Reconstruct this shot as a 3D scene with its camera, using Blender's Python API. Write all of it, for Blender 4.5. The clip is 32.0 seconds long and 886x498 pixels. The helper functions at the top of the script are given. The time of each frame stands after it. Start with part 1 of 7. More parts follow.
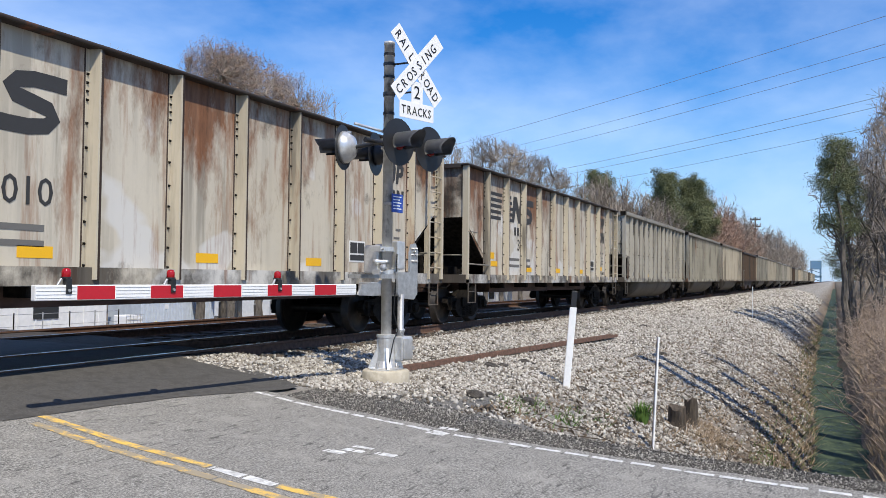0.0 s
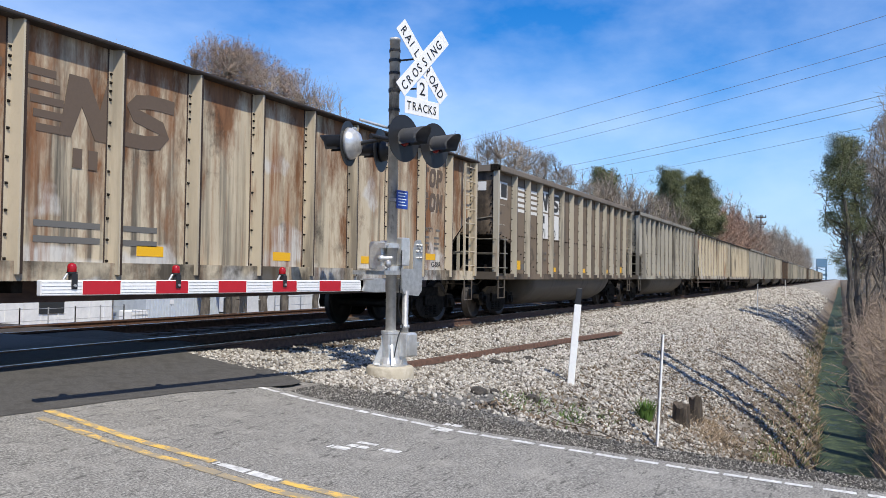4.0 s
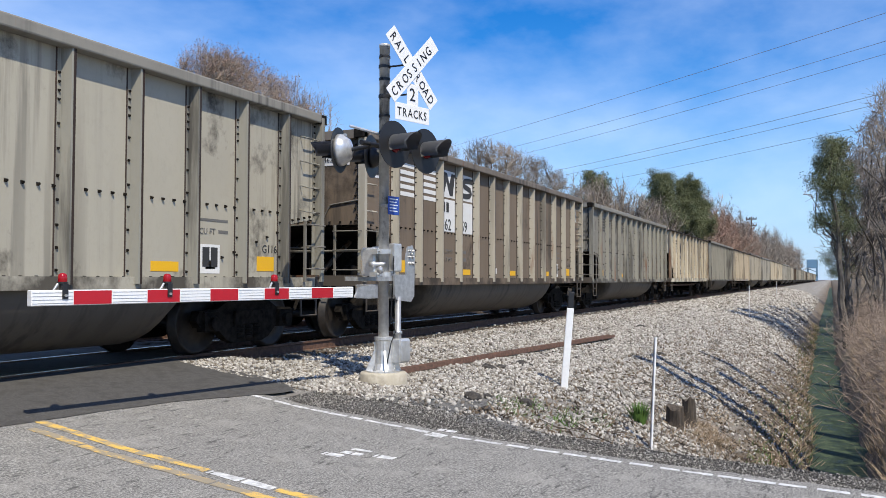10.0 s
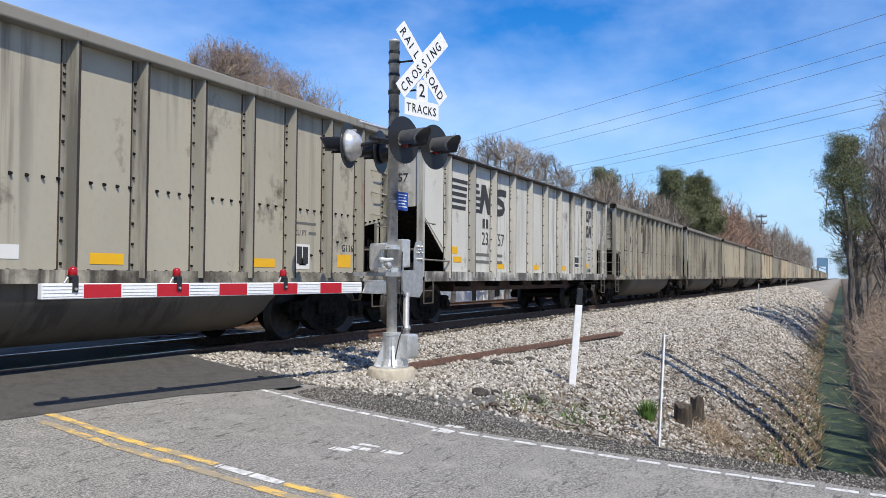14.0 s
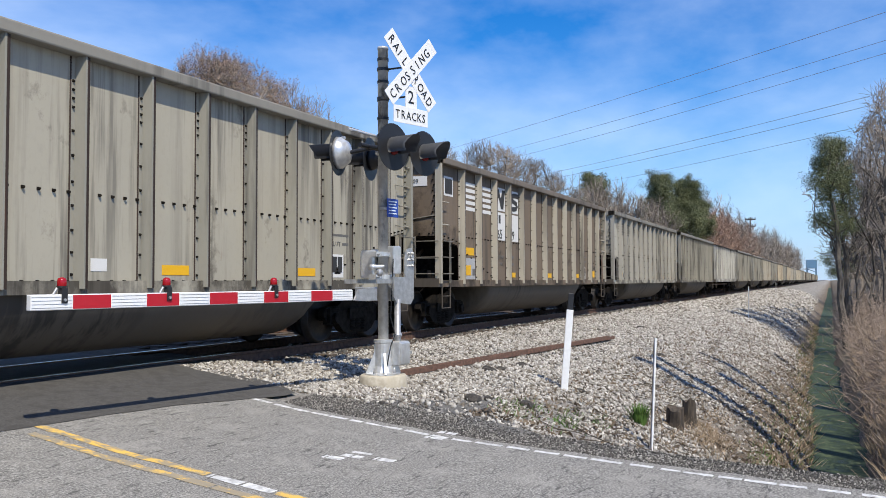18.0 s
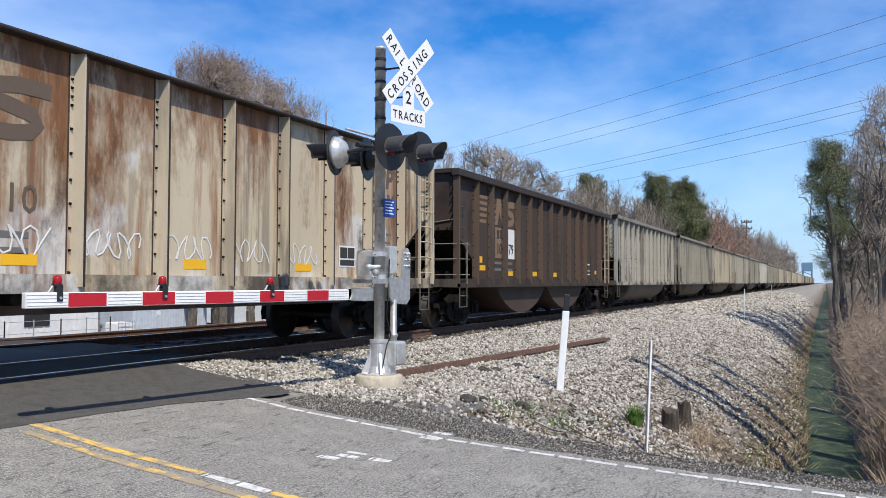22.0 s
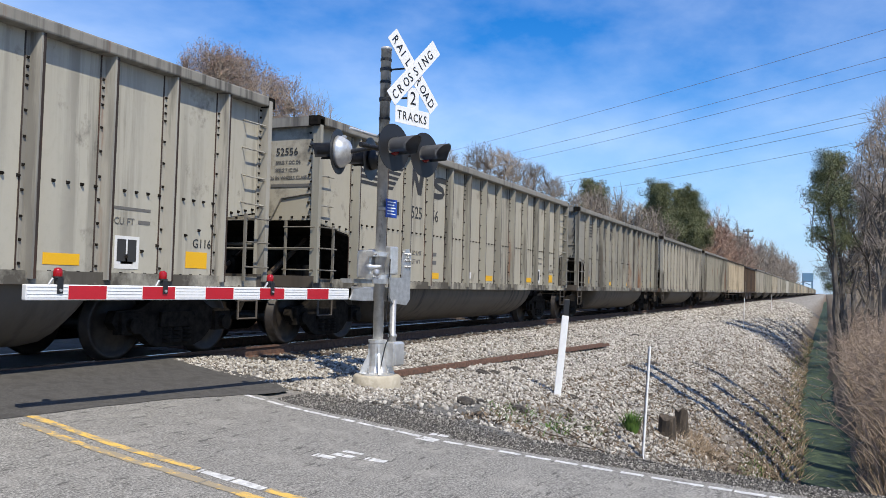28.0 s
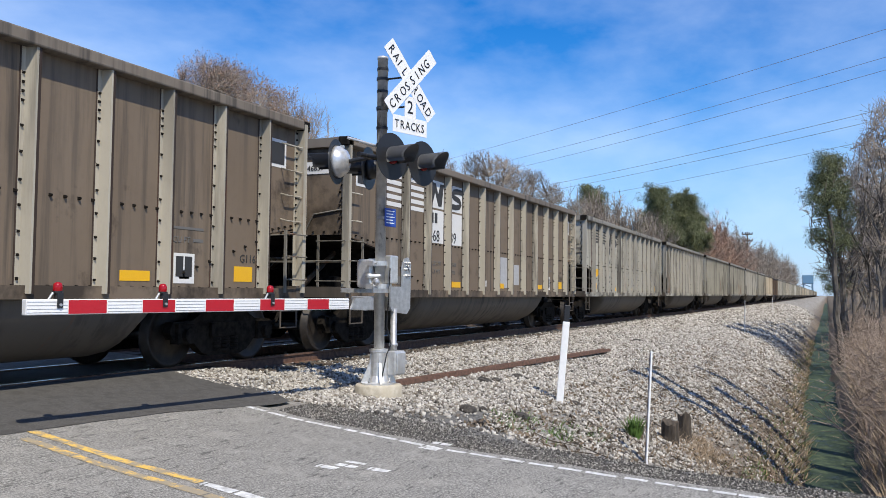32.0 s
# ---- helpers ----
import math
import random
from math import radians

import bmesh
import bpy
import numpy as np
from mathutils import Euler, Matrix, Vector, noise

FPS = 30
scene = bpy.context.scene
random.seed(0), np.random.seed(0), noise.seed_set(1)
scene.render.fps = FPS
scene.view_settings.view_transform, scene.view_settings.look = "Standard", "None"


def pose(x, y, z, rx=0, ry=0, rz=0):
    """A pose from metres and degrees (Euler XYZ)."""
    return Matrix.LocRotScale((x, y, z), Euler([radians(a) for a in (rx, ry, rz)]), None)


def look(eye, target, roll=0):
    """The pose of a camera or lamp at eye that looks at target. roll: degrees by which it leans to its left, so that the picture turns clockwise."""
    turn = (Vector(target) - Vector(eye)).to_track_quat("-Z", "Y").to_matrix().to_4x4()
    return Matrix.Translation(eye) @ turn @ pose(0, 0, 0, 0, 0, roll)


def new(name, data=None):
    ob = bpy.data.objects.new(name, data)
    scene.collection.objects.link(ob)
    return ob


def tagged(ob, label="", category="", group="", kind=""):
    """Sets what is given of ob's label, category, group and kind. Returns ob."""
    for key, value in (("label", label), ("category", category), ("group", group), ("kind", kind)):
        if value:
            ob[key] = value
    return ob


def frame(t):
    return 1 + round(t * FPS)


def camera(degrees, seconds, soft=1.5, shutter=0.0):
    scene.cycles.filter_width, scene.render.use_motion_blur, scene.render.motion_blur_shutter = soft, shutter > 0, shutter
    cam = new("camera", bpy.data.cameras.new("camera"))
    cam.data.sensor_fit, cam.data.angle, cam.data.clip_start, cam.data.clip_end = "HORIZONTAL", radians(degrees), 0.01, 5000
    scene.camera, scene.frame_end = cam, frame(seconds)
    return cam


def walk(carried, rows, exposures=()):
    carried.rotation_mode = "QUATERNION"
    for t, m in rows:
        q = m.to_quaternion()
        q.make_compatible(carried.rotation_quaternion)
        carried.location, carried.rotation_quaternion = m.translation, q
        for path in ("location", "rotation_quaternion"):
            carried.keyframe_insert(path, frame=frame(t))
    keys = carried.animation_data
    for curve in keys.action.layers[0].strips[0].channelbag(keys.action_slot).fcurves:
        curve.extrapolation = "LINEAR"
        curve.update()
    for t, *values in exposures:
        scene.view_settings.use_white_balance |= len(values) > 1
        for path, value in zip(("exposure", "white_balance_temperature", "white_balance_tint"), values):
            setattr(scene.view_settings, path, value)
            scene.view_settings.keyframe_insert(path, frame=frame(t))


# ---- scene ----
# metres; z = 0 is the top of the rails, +x the way the train runs, +y across the tracks
EYE = (0.0, 0.0, 1.109)
# seconds, heading from +x towards +y, pitch, roll in degrees
CAMERA_ROWS = [
    (0.0, 24.81, 1.89, 0.56),
    (0.5, 24.73, 1.85, 0.52),
    (1.0, 24.79, 1.99, 0.54),
    (1.5, 24.80, 2.09, 0.61),
    (2.0, 25.03, 1.98, 0.89),
    (2.5, 25.12, 1.81, 0.80),
    (3.0, 25.26, 1.73, 0.95),
    (3.5, 25.18, 1.67, 0.80),
    (5.5, 24.98, 1.65, 0.88),
    (6.0, 24.91, 1.68, 0.85),
    (6.5, 24.77, 1.66, 0.76),
    (7.0, 24.68, 1.59, 0.79),
    (7.5, 24.93, 1.39, 0.91),
    (8.0, 24.93, 1.36, 0.96),
    (8.5, 25.00, 1.20, 1.25),
    (9.0, 25.02, 1.38, 0.52),
    (9.5, 24.83, 1.81, 0.18),
    (10.0, 24.59, 2.02, 0.09),
    (10.5, 24.86, 2.17, -0.03),
    (11.0, 25.05, 2.15, 0.30),
    (11.5, 25.05, 2.15, 0.39),
    (12.0, 24.98, 2.01, 0.24),
    (12.5, 24.96, 1.77, 0.18),
    (13.0, 25.04, 1.74, 0.29),
    (13.5, 25.15, 1.74, 0.31),
    (14.0, 25.17, 1.74, 0.45),
    (14.5, 25.21, 1.59, 0.36),
    (16.5, 24.90, 2.56, -0.62),
    (17.0, 24.71, 2.42, -0.32),
    (17.5, 24.75, 2.27, -0.43),
    (18.0, 24.54, 2.17, -0.23),
    (18.5, 24.59, 2.19, -0.12),
    (19.0, 24.65, 2.12, -0.12),
    (19.5, 24.56, 2.11, 0.09),
    (20.0, 24.35, 2.14, 0.15),
    (20.5, 24.34, 2.20, 0.08),
    (21.0, 24.24, 2.22, 0.17),
    (21.5, 24.35, 2.23, 0.14),
    (22.0, 24.30, 2.20, 0.14),
    (22.5, 24.34, 2.19, 0.34),
    (23.0, 24.28, 2.04, 0.50),
    (23.5, 24.29, 1.93, 0.60),
    (24.0, 24.29, 2.07, 0.57),
    (24.5, 24.42, 2.06, 0.68),
    (25.0, 24.62, 2.17, 0.79),
    (25.5, 24.57, 2.36, 0.73),
    (27.5, 24.57, 2.19, 1.56),
    (28.0, 24.37, 2.31, 1.54),
    (28.5, 24.30, 2.43, 1.51),
    (29.0, 24.30, 2.43, 1.50),
    (29.5, 24.41, 2.49, 1.38),
    (30.0, 24.51, 2.73, 1.30),
    (30.5, 24.51, 2.75, 1.25),
    (31.0, 24.43, 2.85, 1.28),
    (31.5, 24.35, 2.84, 1.19),
    (32.0, 24.35, 2.86, 0.58),
]

cam = camera(55.17, 32.0, soft=0.75)


def aim(heading, pitch, roll):
    a, b = radians(heading), radians(pitch)
    way = (math.cos(a) * math.cos(b), math.sin(a) * math.cos(b), math.sin(b))
    return look(EYE, [e + w for e, w in zip(EYE, way)], roll)


walk(cam, [(t, aim(a, b, c)) for t, a, b, c in CAMERA_ROWS])

# ---- light ----
SUN_TO = Vector((0.63, 0.80, -1.40)).normalized()      # the way the sunlight travels
world = bpy.data.worlds.new("sky")
scene.world = world
world.use_nodes = True
wn, wl = world.node_tree.nodes, world.node_tree.links
wn.clear()
sky = wn.new("ShaderNodeTexSky")
sky.sky_type, sky.sun_disc = "NISHITA", False
sky.sun_elevation = math.asin(-SUN_TO.z)
sky.sun_rotation = math.atan2(-SUN_TO.x, -SUN_TO.y)
sky.air_density, sky.dust_density, sky.ozone_density = 1.0, 0.15, 4.0
# thin streaks of high cloud
geo = wn.new("ShaderNodeTexCoord")
stretch = wn.new("ShaderNodeMapping")
stretch.inputs["Rotation"].default_value = (0.1, 0.5, 0.6)
stretch.inputs["Scale"].default_value = (1.0, 2.2, 4.5)
wl.new(geo.outputs["Generated"], stretch.inputs["Vector"])
wisp = wn.new("ShaderNodeTexNoise")
wisp.inputs["Scale"].default_value, wisp.inputs["Detail"].default_value, wisp.inputs["Roughness"].default_value = 1.6, 7, 0.55
wl.new(stretch.outputs["Vector"], wisp.inputs["Vector"])
fade = wn.new("ShaderNodeMapRange")
fade.inputs["From Min"].default_value, fade.inputs["From Max"].default_value = 0.34, 0.90
fade.inputs["To Max"].default_value = 0.55
wl.new(wisp.outputs["Fac"], fade.inputs["Value"])
blend = wn.new("ShaderNodeMix")
blend.data_type = "RGBA"
blend.inputs["B"].default_value = (6.8, 7.6, 8.8, 1)
wl.new(fade.outputs["Result"], blend.inputs["Factor"])
deep = wn.new("ShaderNodeHueSaturation")
deep.inputs["Saturation"].default_value, deep.inputs["Hue"].default_value = 1.44, 0.511
wl.new(sky.outputs["Color"], deep.inputs["Color"])
# pale air towards the horizon
rise = wn.new("ShaderNodeSeparateXYZ")
wl.new(geo.outputs["Generated"], rise.inputs["Vector"])
low = wn.new("ShaderNodeMapRange")
low.interpolation_type = "SMOOTHSTEP"
for key, value in (("From Min", -0.02), ("From Max", 0.26), ("To Min", 0.80), ("To Max", 0.0)):
    low.inputs[key].default_value = value
wl.new(rise.outputs["Z"], low.inputs["Value"])
pale = wn.new("ShaderNodeMix")
pale.data_type = "RGBA"
pale.inputs["B"].default_value = (2.35, 3.85, 6.25, 1)
wl.new(low.outputs["Result"], pale.inputs["Factor"])
wl.new(deep.outputs["Color"], pale.inputs["A"])
wl.new(pale.outputs["Result"], blend.inputs["A"])
shine = wn.new("ShaderNodeBackground")
shine.inputs["Strength"].default_value = 0.160
wl.new(blend.outputs["Result"], shine.inputs["Color"])
wo = wn.new("ShaderNodeOutputWorld")
wl.new(shine.outputs["Background"], wo.inputs["Surface"])

sun = new("sun", bpy.data.lights.new("sun", "SUN"))
sun.data.energy, sun.data.angle, sun.data.color = 5.0, radians(0.53), (1.0, 0.925, 0.785)
sun.matrix_world = Matrix.Translation((0, 0, 60)) @ SUN_TO.to_track_quat("-Z", "Y").to_matrix().to_4x4()
scene.view_settings.exposure = 0.0

# ---- materials ----
def node(nt, kind, **sockets):
    n = nt.nodes.new(kind)
    for key, value in sockets.items():
        n.inputs[key.replace("_", " ")].default_value = value
    return n


def ramp(nt, fac, stops):
    n = nt.nodes.new("ShaderNodeValToRGB")
    els = n.color_ramp.elements
    while len(els) < len(stops):
        els.new(0.5)
    for e, (pos, col) in zip(els, stops):
        e.position, e.color = pos, (*col, 1) if len(col) == 3 else col
    nt.links.new(fac, n.inputs["Fac"])
    return n.outputs["Color"]


def mixed(nt, fac, a, b):
    n = nt.nodes.new("ShaderNodeMix")
    n.data_type = "RGBA"
    for value, key in ((fac, "Factor"), (a, "A"), (b, "B")):
        if isinstance(value, (int, float)):
            n.inputs[key].default_value = value
        elif isinstance(value, tuple):
            n.inputs[key].default_value = (*value, 1)
        else:
            nt.links.new(value, n.inputs[key])
    return n.outputs["Result"]


def grain(nt, scale, detail=5, rough=0.6, stretch=(1, 1, 1), shift=None, source="Object"):
    tc = nt.nodes.new("ShaderNodeTexCoord")
    mp = nt.nodes.new("ShaderNodeMapping")
    mp.inputs["Scale"].default_value = stretch
    nt.links.new(tc.outputs[source], mp.inputs["Vector"])
    if shift:
        info = nt.nodes.new("ShaderNodeObjectInfo")
        mul = nt.nodes.new("ShaderNodeMath")
        mul.operation = "MULTIPLY"
        mul.inputs[1].default_value = shift
        nt.links.new(info.outputs["Random"], mul.inputs[0])
        nt.links.new(mul.outputs["Value"], mp.inputs["Location"])
    n = node(nt, "ShaderNodeTexNoise", Scale=scale, Detail=detail, Roughness=rough)
    nt.links.new(mp.outputs["Vector"], n.inputs["Vector"])
    return n.outputs["Fac"]


def steps(nt, value, lo, hi, top=1.0):
    n = nt.nodes.new("ShaderNodeMapRange")
    for key, v in (("From Min", lo), ("From Max", hi), ("To Max", top)):
        n.inputs[key].default_value = v
    nt.links.new(value, n.inputs["Value"])
    return n.outputs["Result"]


def fresh(name, rough=0.6, metal=0.0):
    m = bpy.data.materials.new(name)
    m.use_nodes = True
    nt = m.node_tree
    b = nt.nodes["Principled BSDF"]
    b.inputs["Roughness"].default_value, b.inputs["Metallic"].default_value = rough, metal
    return m, nt, b


def bumped(nt, b, height, strength, distance):
    n = node(nt, "ShaderNodeBump", Strength=strength, Distance=distance)
    nt.links.new(height, n.inputs["Height"])
    nt.links.new(n.outputs["Normal"], b.inputs["Normal"])


def surface(name, dark, light, scale=8.0, rough=0.6, metal=0.0, bump=0.2, depth=0.01, stretch=(1, 1, 1), patch=None, shift=None):
    """Two tones by a fine grain, a third by broad patches, and a fine relief."""
    m, nt, b = fresh(name, rough, metal)
    g = grain(nt, scale, 6, 0.65, stretch, shift)
    col = ramp(nt, g, [(0.32, dark), (0.68, light)])
    if patch:
        p = grain(nt, scale * 0.13, 3, 0.5, stretch, shift)
        col = mixed(nt, steps(nt, p, 0.48, 0.66, 0.8), col, patch)
    nt.links.new(col, b.inputs["Base Color"])
    if bump:
        bumped(nt, b, g, bump, depth)
    return m


def plain(name, colour, rough=0.5, metal=0.0):
    m, nt, b = fresh(name, rough, metal)
    g = grain(nt, 22.0, 4)
    nt.links.new(mixed(nt, steps(nt, g, 0.35, 0.75, 0.35), colour, tuple(c * 0.72 for c in colour)), b.inputs["Base Color"])
    return m


def paint(name, base, rust=0.2, dirt=0.3, dirt_col=(0.05, 0.045, 0.04), rust_col=(0.20, 0.075, 0.03), fade_col=None, bloom=0.0, soot=0.0):
    """Old freight car paint: broad fading, vertical dirt runs, rust runs and blooms."""
    m, nt, b = fresh(name, 0.62)
    b.inputs["Specular IOR Level"].default_value = 0.2
    col = base
    broad = grain(nt, 0.7, 4, 0.55, (1, 1, 0.5), 40.0)
    col = mixed(nt, steps(nt, broad, 0.4, 0.7, 0.5), col, fade_col or tuple(c * 0.80 for c in base))
    fine = grain(nt, 14.0, 6, 0.7, (1, 1, 0.6), 40.0)
    col = mixed(nt, steps(nt, fine, 0.5, 0.8, 0.25), col, tuple(c * 0.62 for c in base))
    runs = grain(nt, 2.6, 6, 0.62, (2.2, 1, 0.10), 60.0)
    gate = grain(nt, 0.33, 3, 0.5, (1.3, 1, 0.25), 90.0)
    both = nt.nodes.new("ShaderNodeMath")
    both.operation = "MULTIPLY"
    nt.links.new(steps(nt, runs, 0.47, 0.60), both.inputs[0])
    nt.links.new(steps(nt, gate, 0.52 - 0.2 * dirt, 0.62), both.inputs[1])
    scaled = steps(nt, both.outputs["Value"], 0.0, 1.0, min(1.0, 0.55 + dirt * 0.6))
    col = mixed(nt, scaled, col, dirt_col)
    rr = grain(nt, 1.7, 7, 0.68, (1.9, 1, 0.16), 130.0)
    if bloom:
        # broad rust fields with streaky edges, part of the sheet only
        field = grain(nt, 0.62, 7, 0.72, (1.25, 1, 0.42), 170.0)
        tone = mixed(nt, steps(nt, grain(nt, 5.0, 5, 0.7, (1.6, 1, 0.25), 30.0), 0.35, 0.65), rust_col, tuple(c * 0.42 for c in rust_col))
        tc = nt.nodes.new("ShaderNodeTexCoord")
        xyz = nt.nodes.new("ShaderNodeSeparateXYZ")
        nt.links.new(tc.outputs["Object"], xyz.inputs["Vector"])
        # rust starts under the top edge, pale primer was brushed on low down
        def biased(value, slope, middle):
            n = nt.nodes.new("ShaderNodeMath")
            n.operation = "MULTIPLY_ADD"
            n.inputs[1].default_value = slope
            nt.links.new(xyz.outputs["Z"], n.inputs[0])
            m2 = nt.nodes.new("ShaderNodeMath")
            m2.operation = "SUBTRACT"
            m2.inputs[1].default_value = slope * middle
            nt.links.new(value, m2.inputs[0])
            nt.links.new(m2.outputs["Value"], n.inputs[2])
            return n.outputs["Value"]
        if bloom > 0.8:
            primer = grain(nt, 0.75, 3, 0.5, (1.0, 1, 1.2), 210.0)
            col = mixed(nt, steps(nt, biased(primer, -0.10, 1.7), 0.56, 0.60, 0.8), col, (0.60, 0.59, 0.56))
        col = mixed(nt, steps(nt, biased(field, 0.07, 2.5), 0.60 - 0.12 * bloom, 0.73 - 0.12 * bloom, 0.94), col, tone)
    col = mixed(nt, steps(nt, rr, 0.70 - 0.32 * rust, 0.82 - 0.26 * rust, 0.92), col, rust_col)
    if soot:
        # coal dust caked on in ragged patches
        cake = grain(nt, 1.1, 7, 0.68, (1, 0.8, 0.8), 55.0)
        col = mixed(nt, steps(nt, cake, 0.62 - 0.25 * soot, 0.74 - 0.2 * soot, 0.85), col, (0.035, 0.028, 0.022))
    nt.links.new(col, b.inputs["Base Color"])
    bumped(nt, b, broad, 0.25, 0.03)
    return m


def old_asphalt():
    """Bleached road surface: pale stones in dark binder, worn wheel paths, cracks across the lane."""
    m, nt, b = fresh("asphalt", 0.9)
    speck = grain(nt, 55.0, 4, 0.75)
    col = ramp(nt, speck, [(0.34, (0.045, 0.043, 0.040)), (0.5, (0.235, 0.226, 0.206)), (0.66, (0.52, 0.50, 0.455))])
    broad = grain(nt, 0.55, 4, 0.55, (1.0, 0.25, 1.0))
    col = mixed(nt, steps(nt, broad, 0.40, 0.68, 0.5), col, (0.215, 0.206, 0.19))
    stain = grain(nt, 2.4, 5, 0.6)
    col = mixed(nt, steps(nt, stain, 0.52, 0.70, 0.5), col, (0.37, 0.352, 0.315))
    crack = grain(nt, 5.0, 5, 0.7, (0.7, 2.8, 1.0))
    col = mixed(nt, steps(nt, crack, 0.585, 0.65, 0.75), col, (0.055, 0.053, 0.05))
    nt.links.new(col, b.inputs["Base Color"])
    bumped(nt, b, speck, 0.7, 0.008)
    return m


ASPHALT = old_asphalt()
FRESH_ASPHALT = surface("newer_asphalt", (0.05, 0.048, 0.046), (0.125, 0.12, 0.113), 60.0, 0.85, bump=0.4, depth=0.004, patch=(0.065, 0.062, 0.058))
WHITE_LINE = surface("white_road_paint", (0.38, 0.375, 0.36), (0.82, 0.82, 0.80), 16.0, 0.7, bump=0.2, depth=0.003)
def worn_line(name, colour, bare):
    """Road paint worn down to the stones in small flakes."""
    m, nt, b = fresh(name, 0.75)
    flakes = grain(nt, 13.0, 8, 0.8, (0.7, 0.4, 1.0))
    nt.links.new(mixed(nt, steps(nt, flakes, 0.60 - bare, 0.68 - bare, 0.85), colour, (0.25, 0.235, 0.20)), b.inputs["Base Color"])
    bumped(nt, b, grain(nt, 55.0, 4, 0.75), 0.5, 0.006)
    return m


YELLOW_LINE = worn_line("yellow_road_paint", (0.74, 0.47, 0.10), 0.14)
FADED_LINE = worn_line("faded_yellow_road_paint", (0.70, 0.45, 0.11), 0.175)
SOIL = surface("bare_soil", (0.075, 0.055, 0.038), (0.19, 0.145, 0.10), 6.0, 0.95, bump=0.6, depth=0.05, patch=(0.17, 0.15, 0.09))
def bank_gravel():
    """Crushed stone that gives way to soil and litter at the foot of the bank."""
    m, nt, b = fresh("crushed_stone_bed", 0.95)
    g = grain(nt, 17.0, 6, 0.65)
    col = ramp(nt, g, [(0.34, (0.09, 0.08, 0.07)), (0.5, (0.26, 0.245, 0.22)), (0.66, (0.42, 0.40, 0.36))])
    col = mixed(nt, steps(nt, grain(nt, 0.9, 6, 0.7), 0.46, 0.66, 0.75), col, (0.20, 0.175, 0.145))
    soil = ramp(nt, grain(nt, 5.0, 6, 0.7), [(0.35, (0.07, 0.052, 0.036)), (0.65, (0.21, 0.16, 0.11))])
    tc = nt.nodes.new("ShaderNodeTexCoord")
    xyz = nt.nodes.new("ShaderNodeSeparateXYZ")
    nt.links.new(tc.outputs["Object"], xyz.inputs["Vector"])
    add = nt.nodes.new("ShaderNodeMath")
    add.operation = "MULTIPLY_ADD"
    add.inputs[1].default_value = 3.4
    nt.links.new(grain(nt, 0.8, 6, 0.7), add.inputs[0])
    nt.links.new(xyz.outputs["Y"], add.inputs[2])
    col = mixed(nt, steps(nt, add.outputs["Value"], 2.6, 4.2), soil, col)
    nt.links.new(col, b.inputs["Base Color"])
    bumped(nt, b, g, 1.0, 0.05)
    return m


GRAVEL = bank_gravel()
CINDER = surface("dark_gravel", (0.035, 0.034, 0.033), (0.19, 0.183, 0.172), 30.0, 0.95, bump=0.8, depth=0.02, patch=(0.16, 0.15, 0.132))
# oil stains plus the train's shade, both held in this dark colour
TRACK_BED = surface("oily_shaded_track_bed", (0.014, 0.011, 0.009), (0.075, 0.058, 0.042), 14.0, 0.95, bump=0.8, depth=0.03)
RAIL_RUST = surface("rail_rust", (0.055, 0.03, 0.02), (0.16, 0.085, 0.055), 12.0, 0.8, bump=0.2)
RAIL_TOP = plain("polished_rail", (0.45, 0.45, 0.46), 0.25, 1.0)
FRESH_ASPHALT.node_tree.nodes["Principled BSDF"].inputs["Specular IOR Level"].default_value = 0.15
ASPHALT.node_tree.nodes["Principled BSDF"].inputs["Specular IOR Level"].default_value = 0.25
TIE = surface("creosoted_timber", (0.035, 0.025, 0.018), (0.13, 0.10, 0.075), 7.0, 0.9, stretch=(6, 1, 6), bump=0.4)
# grime, with the shade under cars and in their open ends darkened in
STEEL_DARK = surface("near_black_grimy_steel", (0.006, 0.0055, 0.005), (0.028, 0.024, 0.02), 9.0, 0.75, bump=0.2)
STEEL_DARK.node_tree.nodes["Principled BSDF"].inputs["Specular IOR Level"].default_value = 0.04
# wheels coloured darker to carry the shade of the car bodies
WHEEL_STEEL = surface("wheel_steel", (0.010, 0.008, 0.007), (0.036, 0.028, 0.022), 9.0, 0.55, 0.2)
GALV = surface("galvanised_steel", (0.36, 0.36, 0.355), (0.55, 0.55, 0.545), 14.0, 0.36, 0.55, bump=0.05)
ALU_PAINT = surface("aluminium_paint", (0.55, 0.55, 0.54), (0.80, 0.80, 0.79), 10.0, 0.30, 0.55, bump=0.08, patch=(0.46, 0.455, 0.44))
BLACK = plain("black_enamel", (0.018, 0.018, 0.019), 0.45)
SIGN_WHITE = plain("white_sheeting", (0.86, 0.86, 0.85), 0.45)
SIGN_BLACK = plain("black_sheeting", (0.012, 0.012, 0.012), 0.5)
BARRIER_RED = plain("red_sheeting", (0.46, 0.012, 0.022), 0.4)
BLUE_SIGN = plain("blue_sheeting", (0.02, 0.07, 0.36), 0.4)
CONCRETE = surface("concrete", (0.34, 0.30, 0.23), (0.58, 0.53, 0.43), 12.0, 0.9, bump=0.3, patch=(0.42, 0.37, 0.28))
LENS_RED = plain("red_lens", (0.20, 0.008, 0.012), 0.2)
REFLECTIVE = plain("yellow_reflector", (0.82, 0.45, 0.012), 0.45)
STENCIL_DARK = plain("dark_stencil", (0.035, 0.034, 0.033), 0.6)
STENCIL_WHITE = plain("white_stencil", (0.74, 0.73, 0.70), 0.6)
STENCIL_FADED = plain("faded_stencil", (0.14, 0.135, 0.125), 0.7)

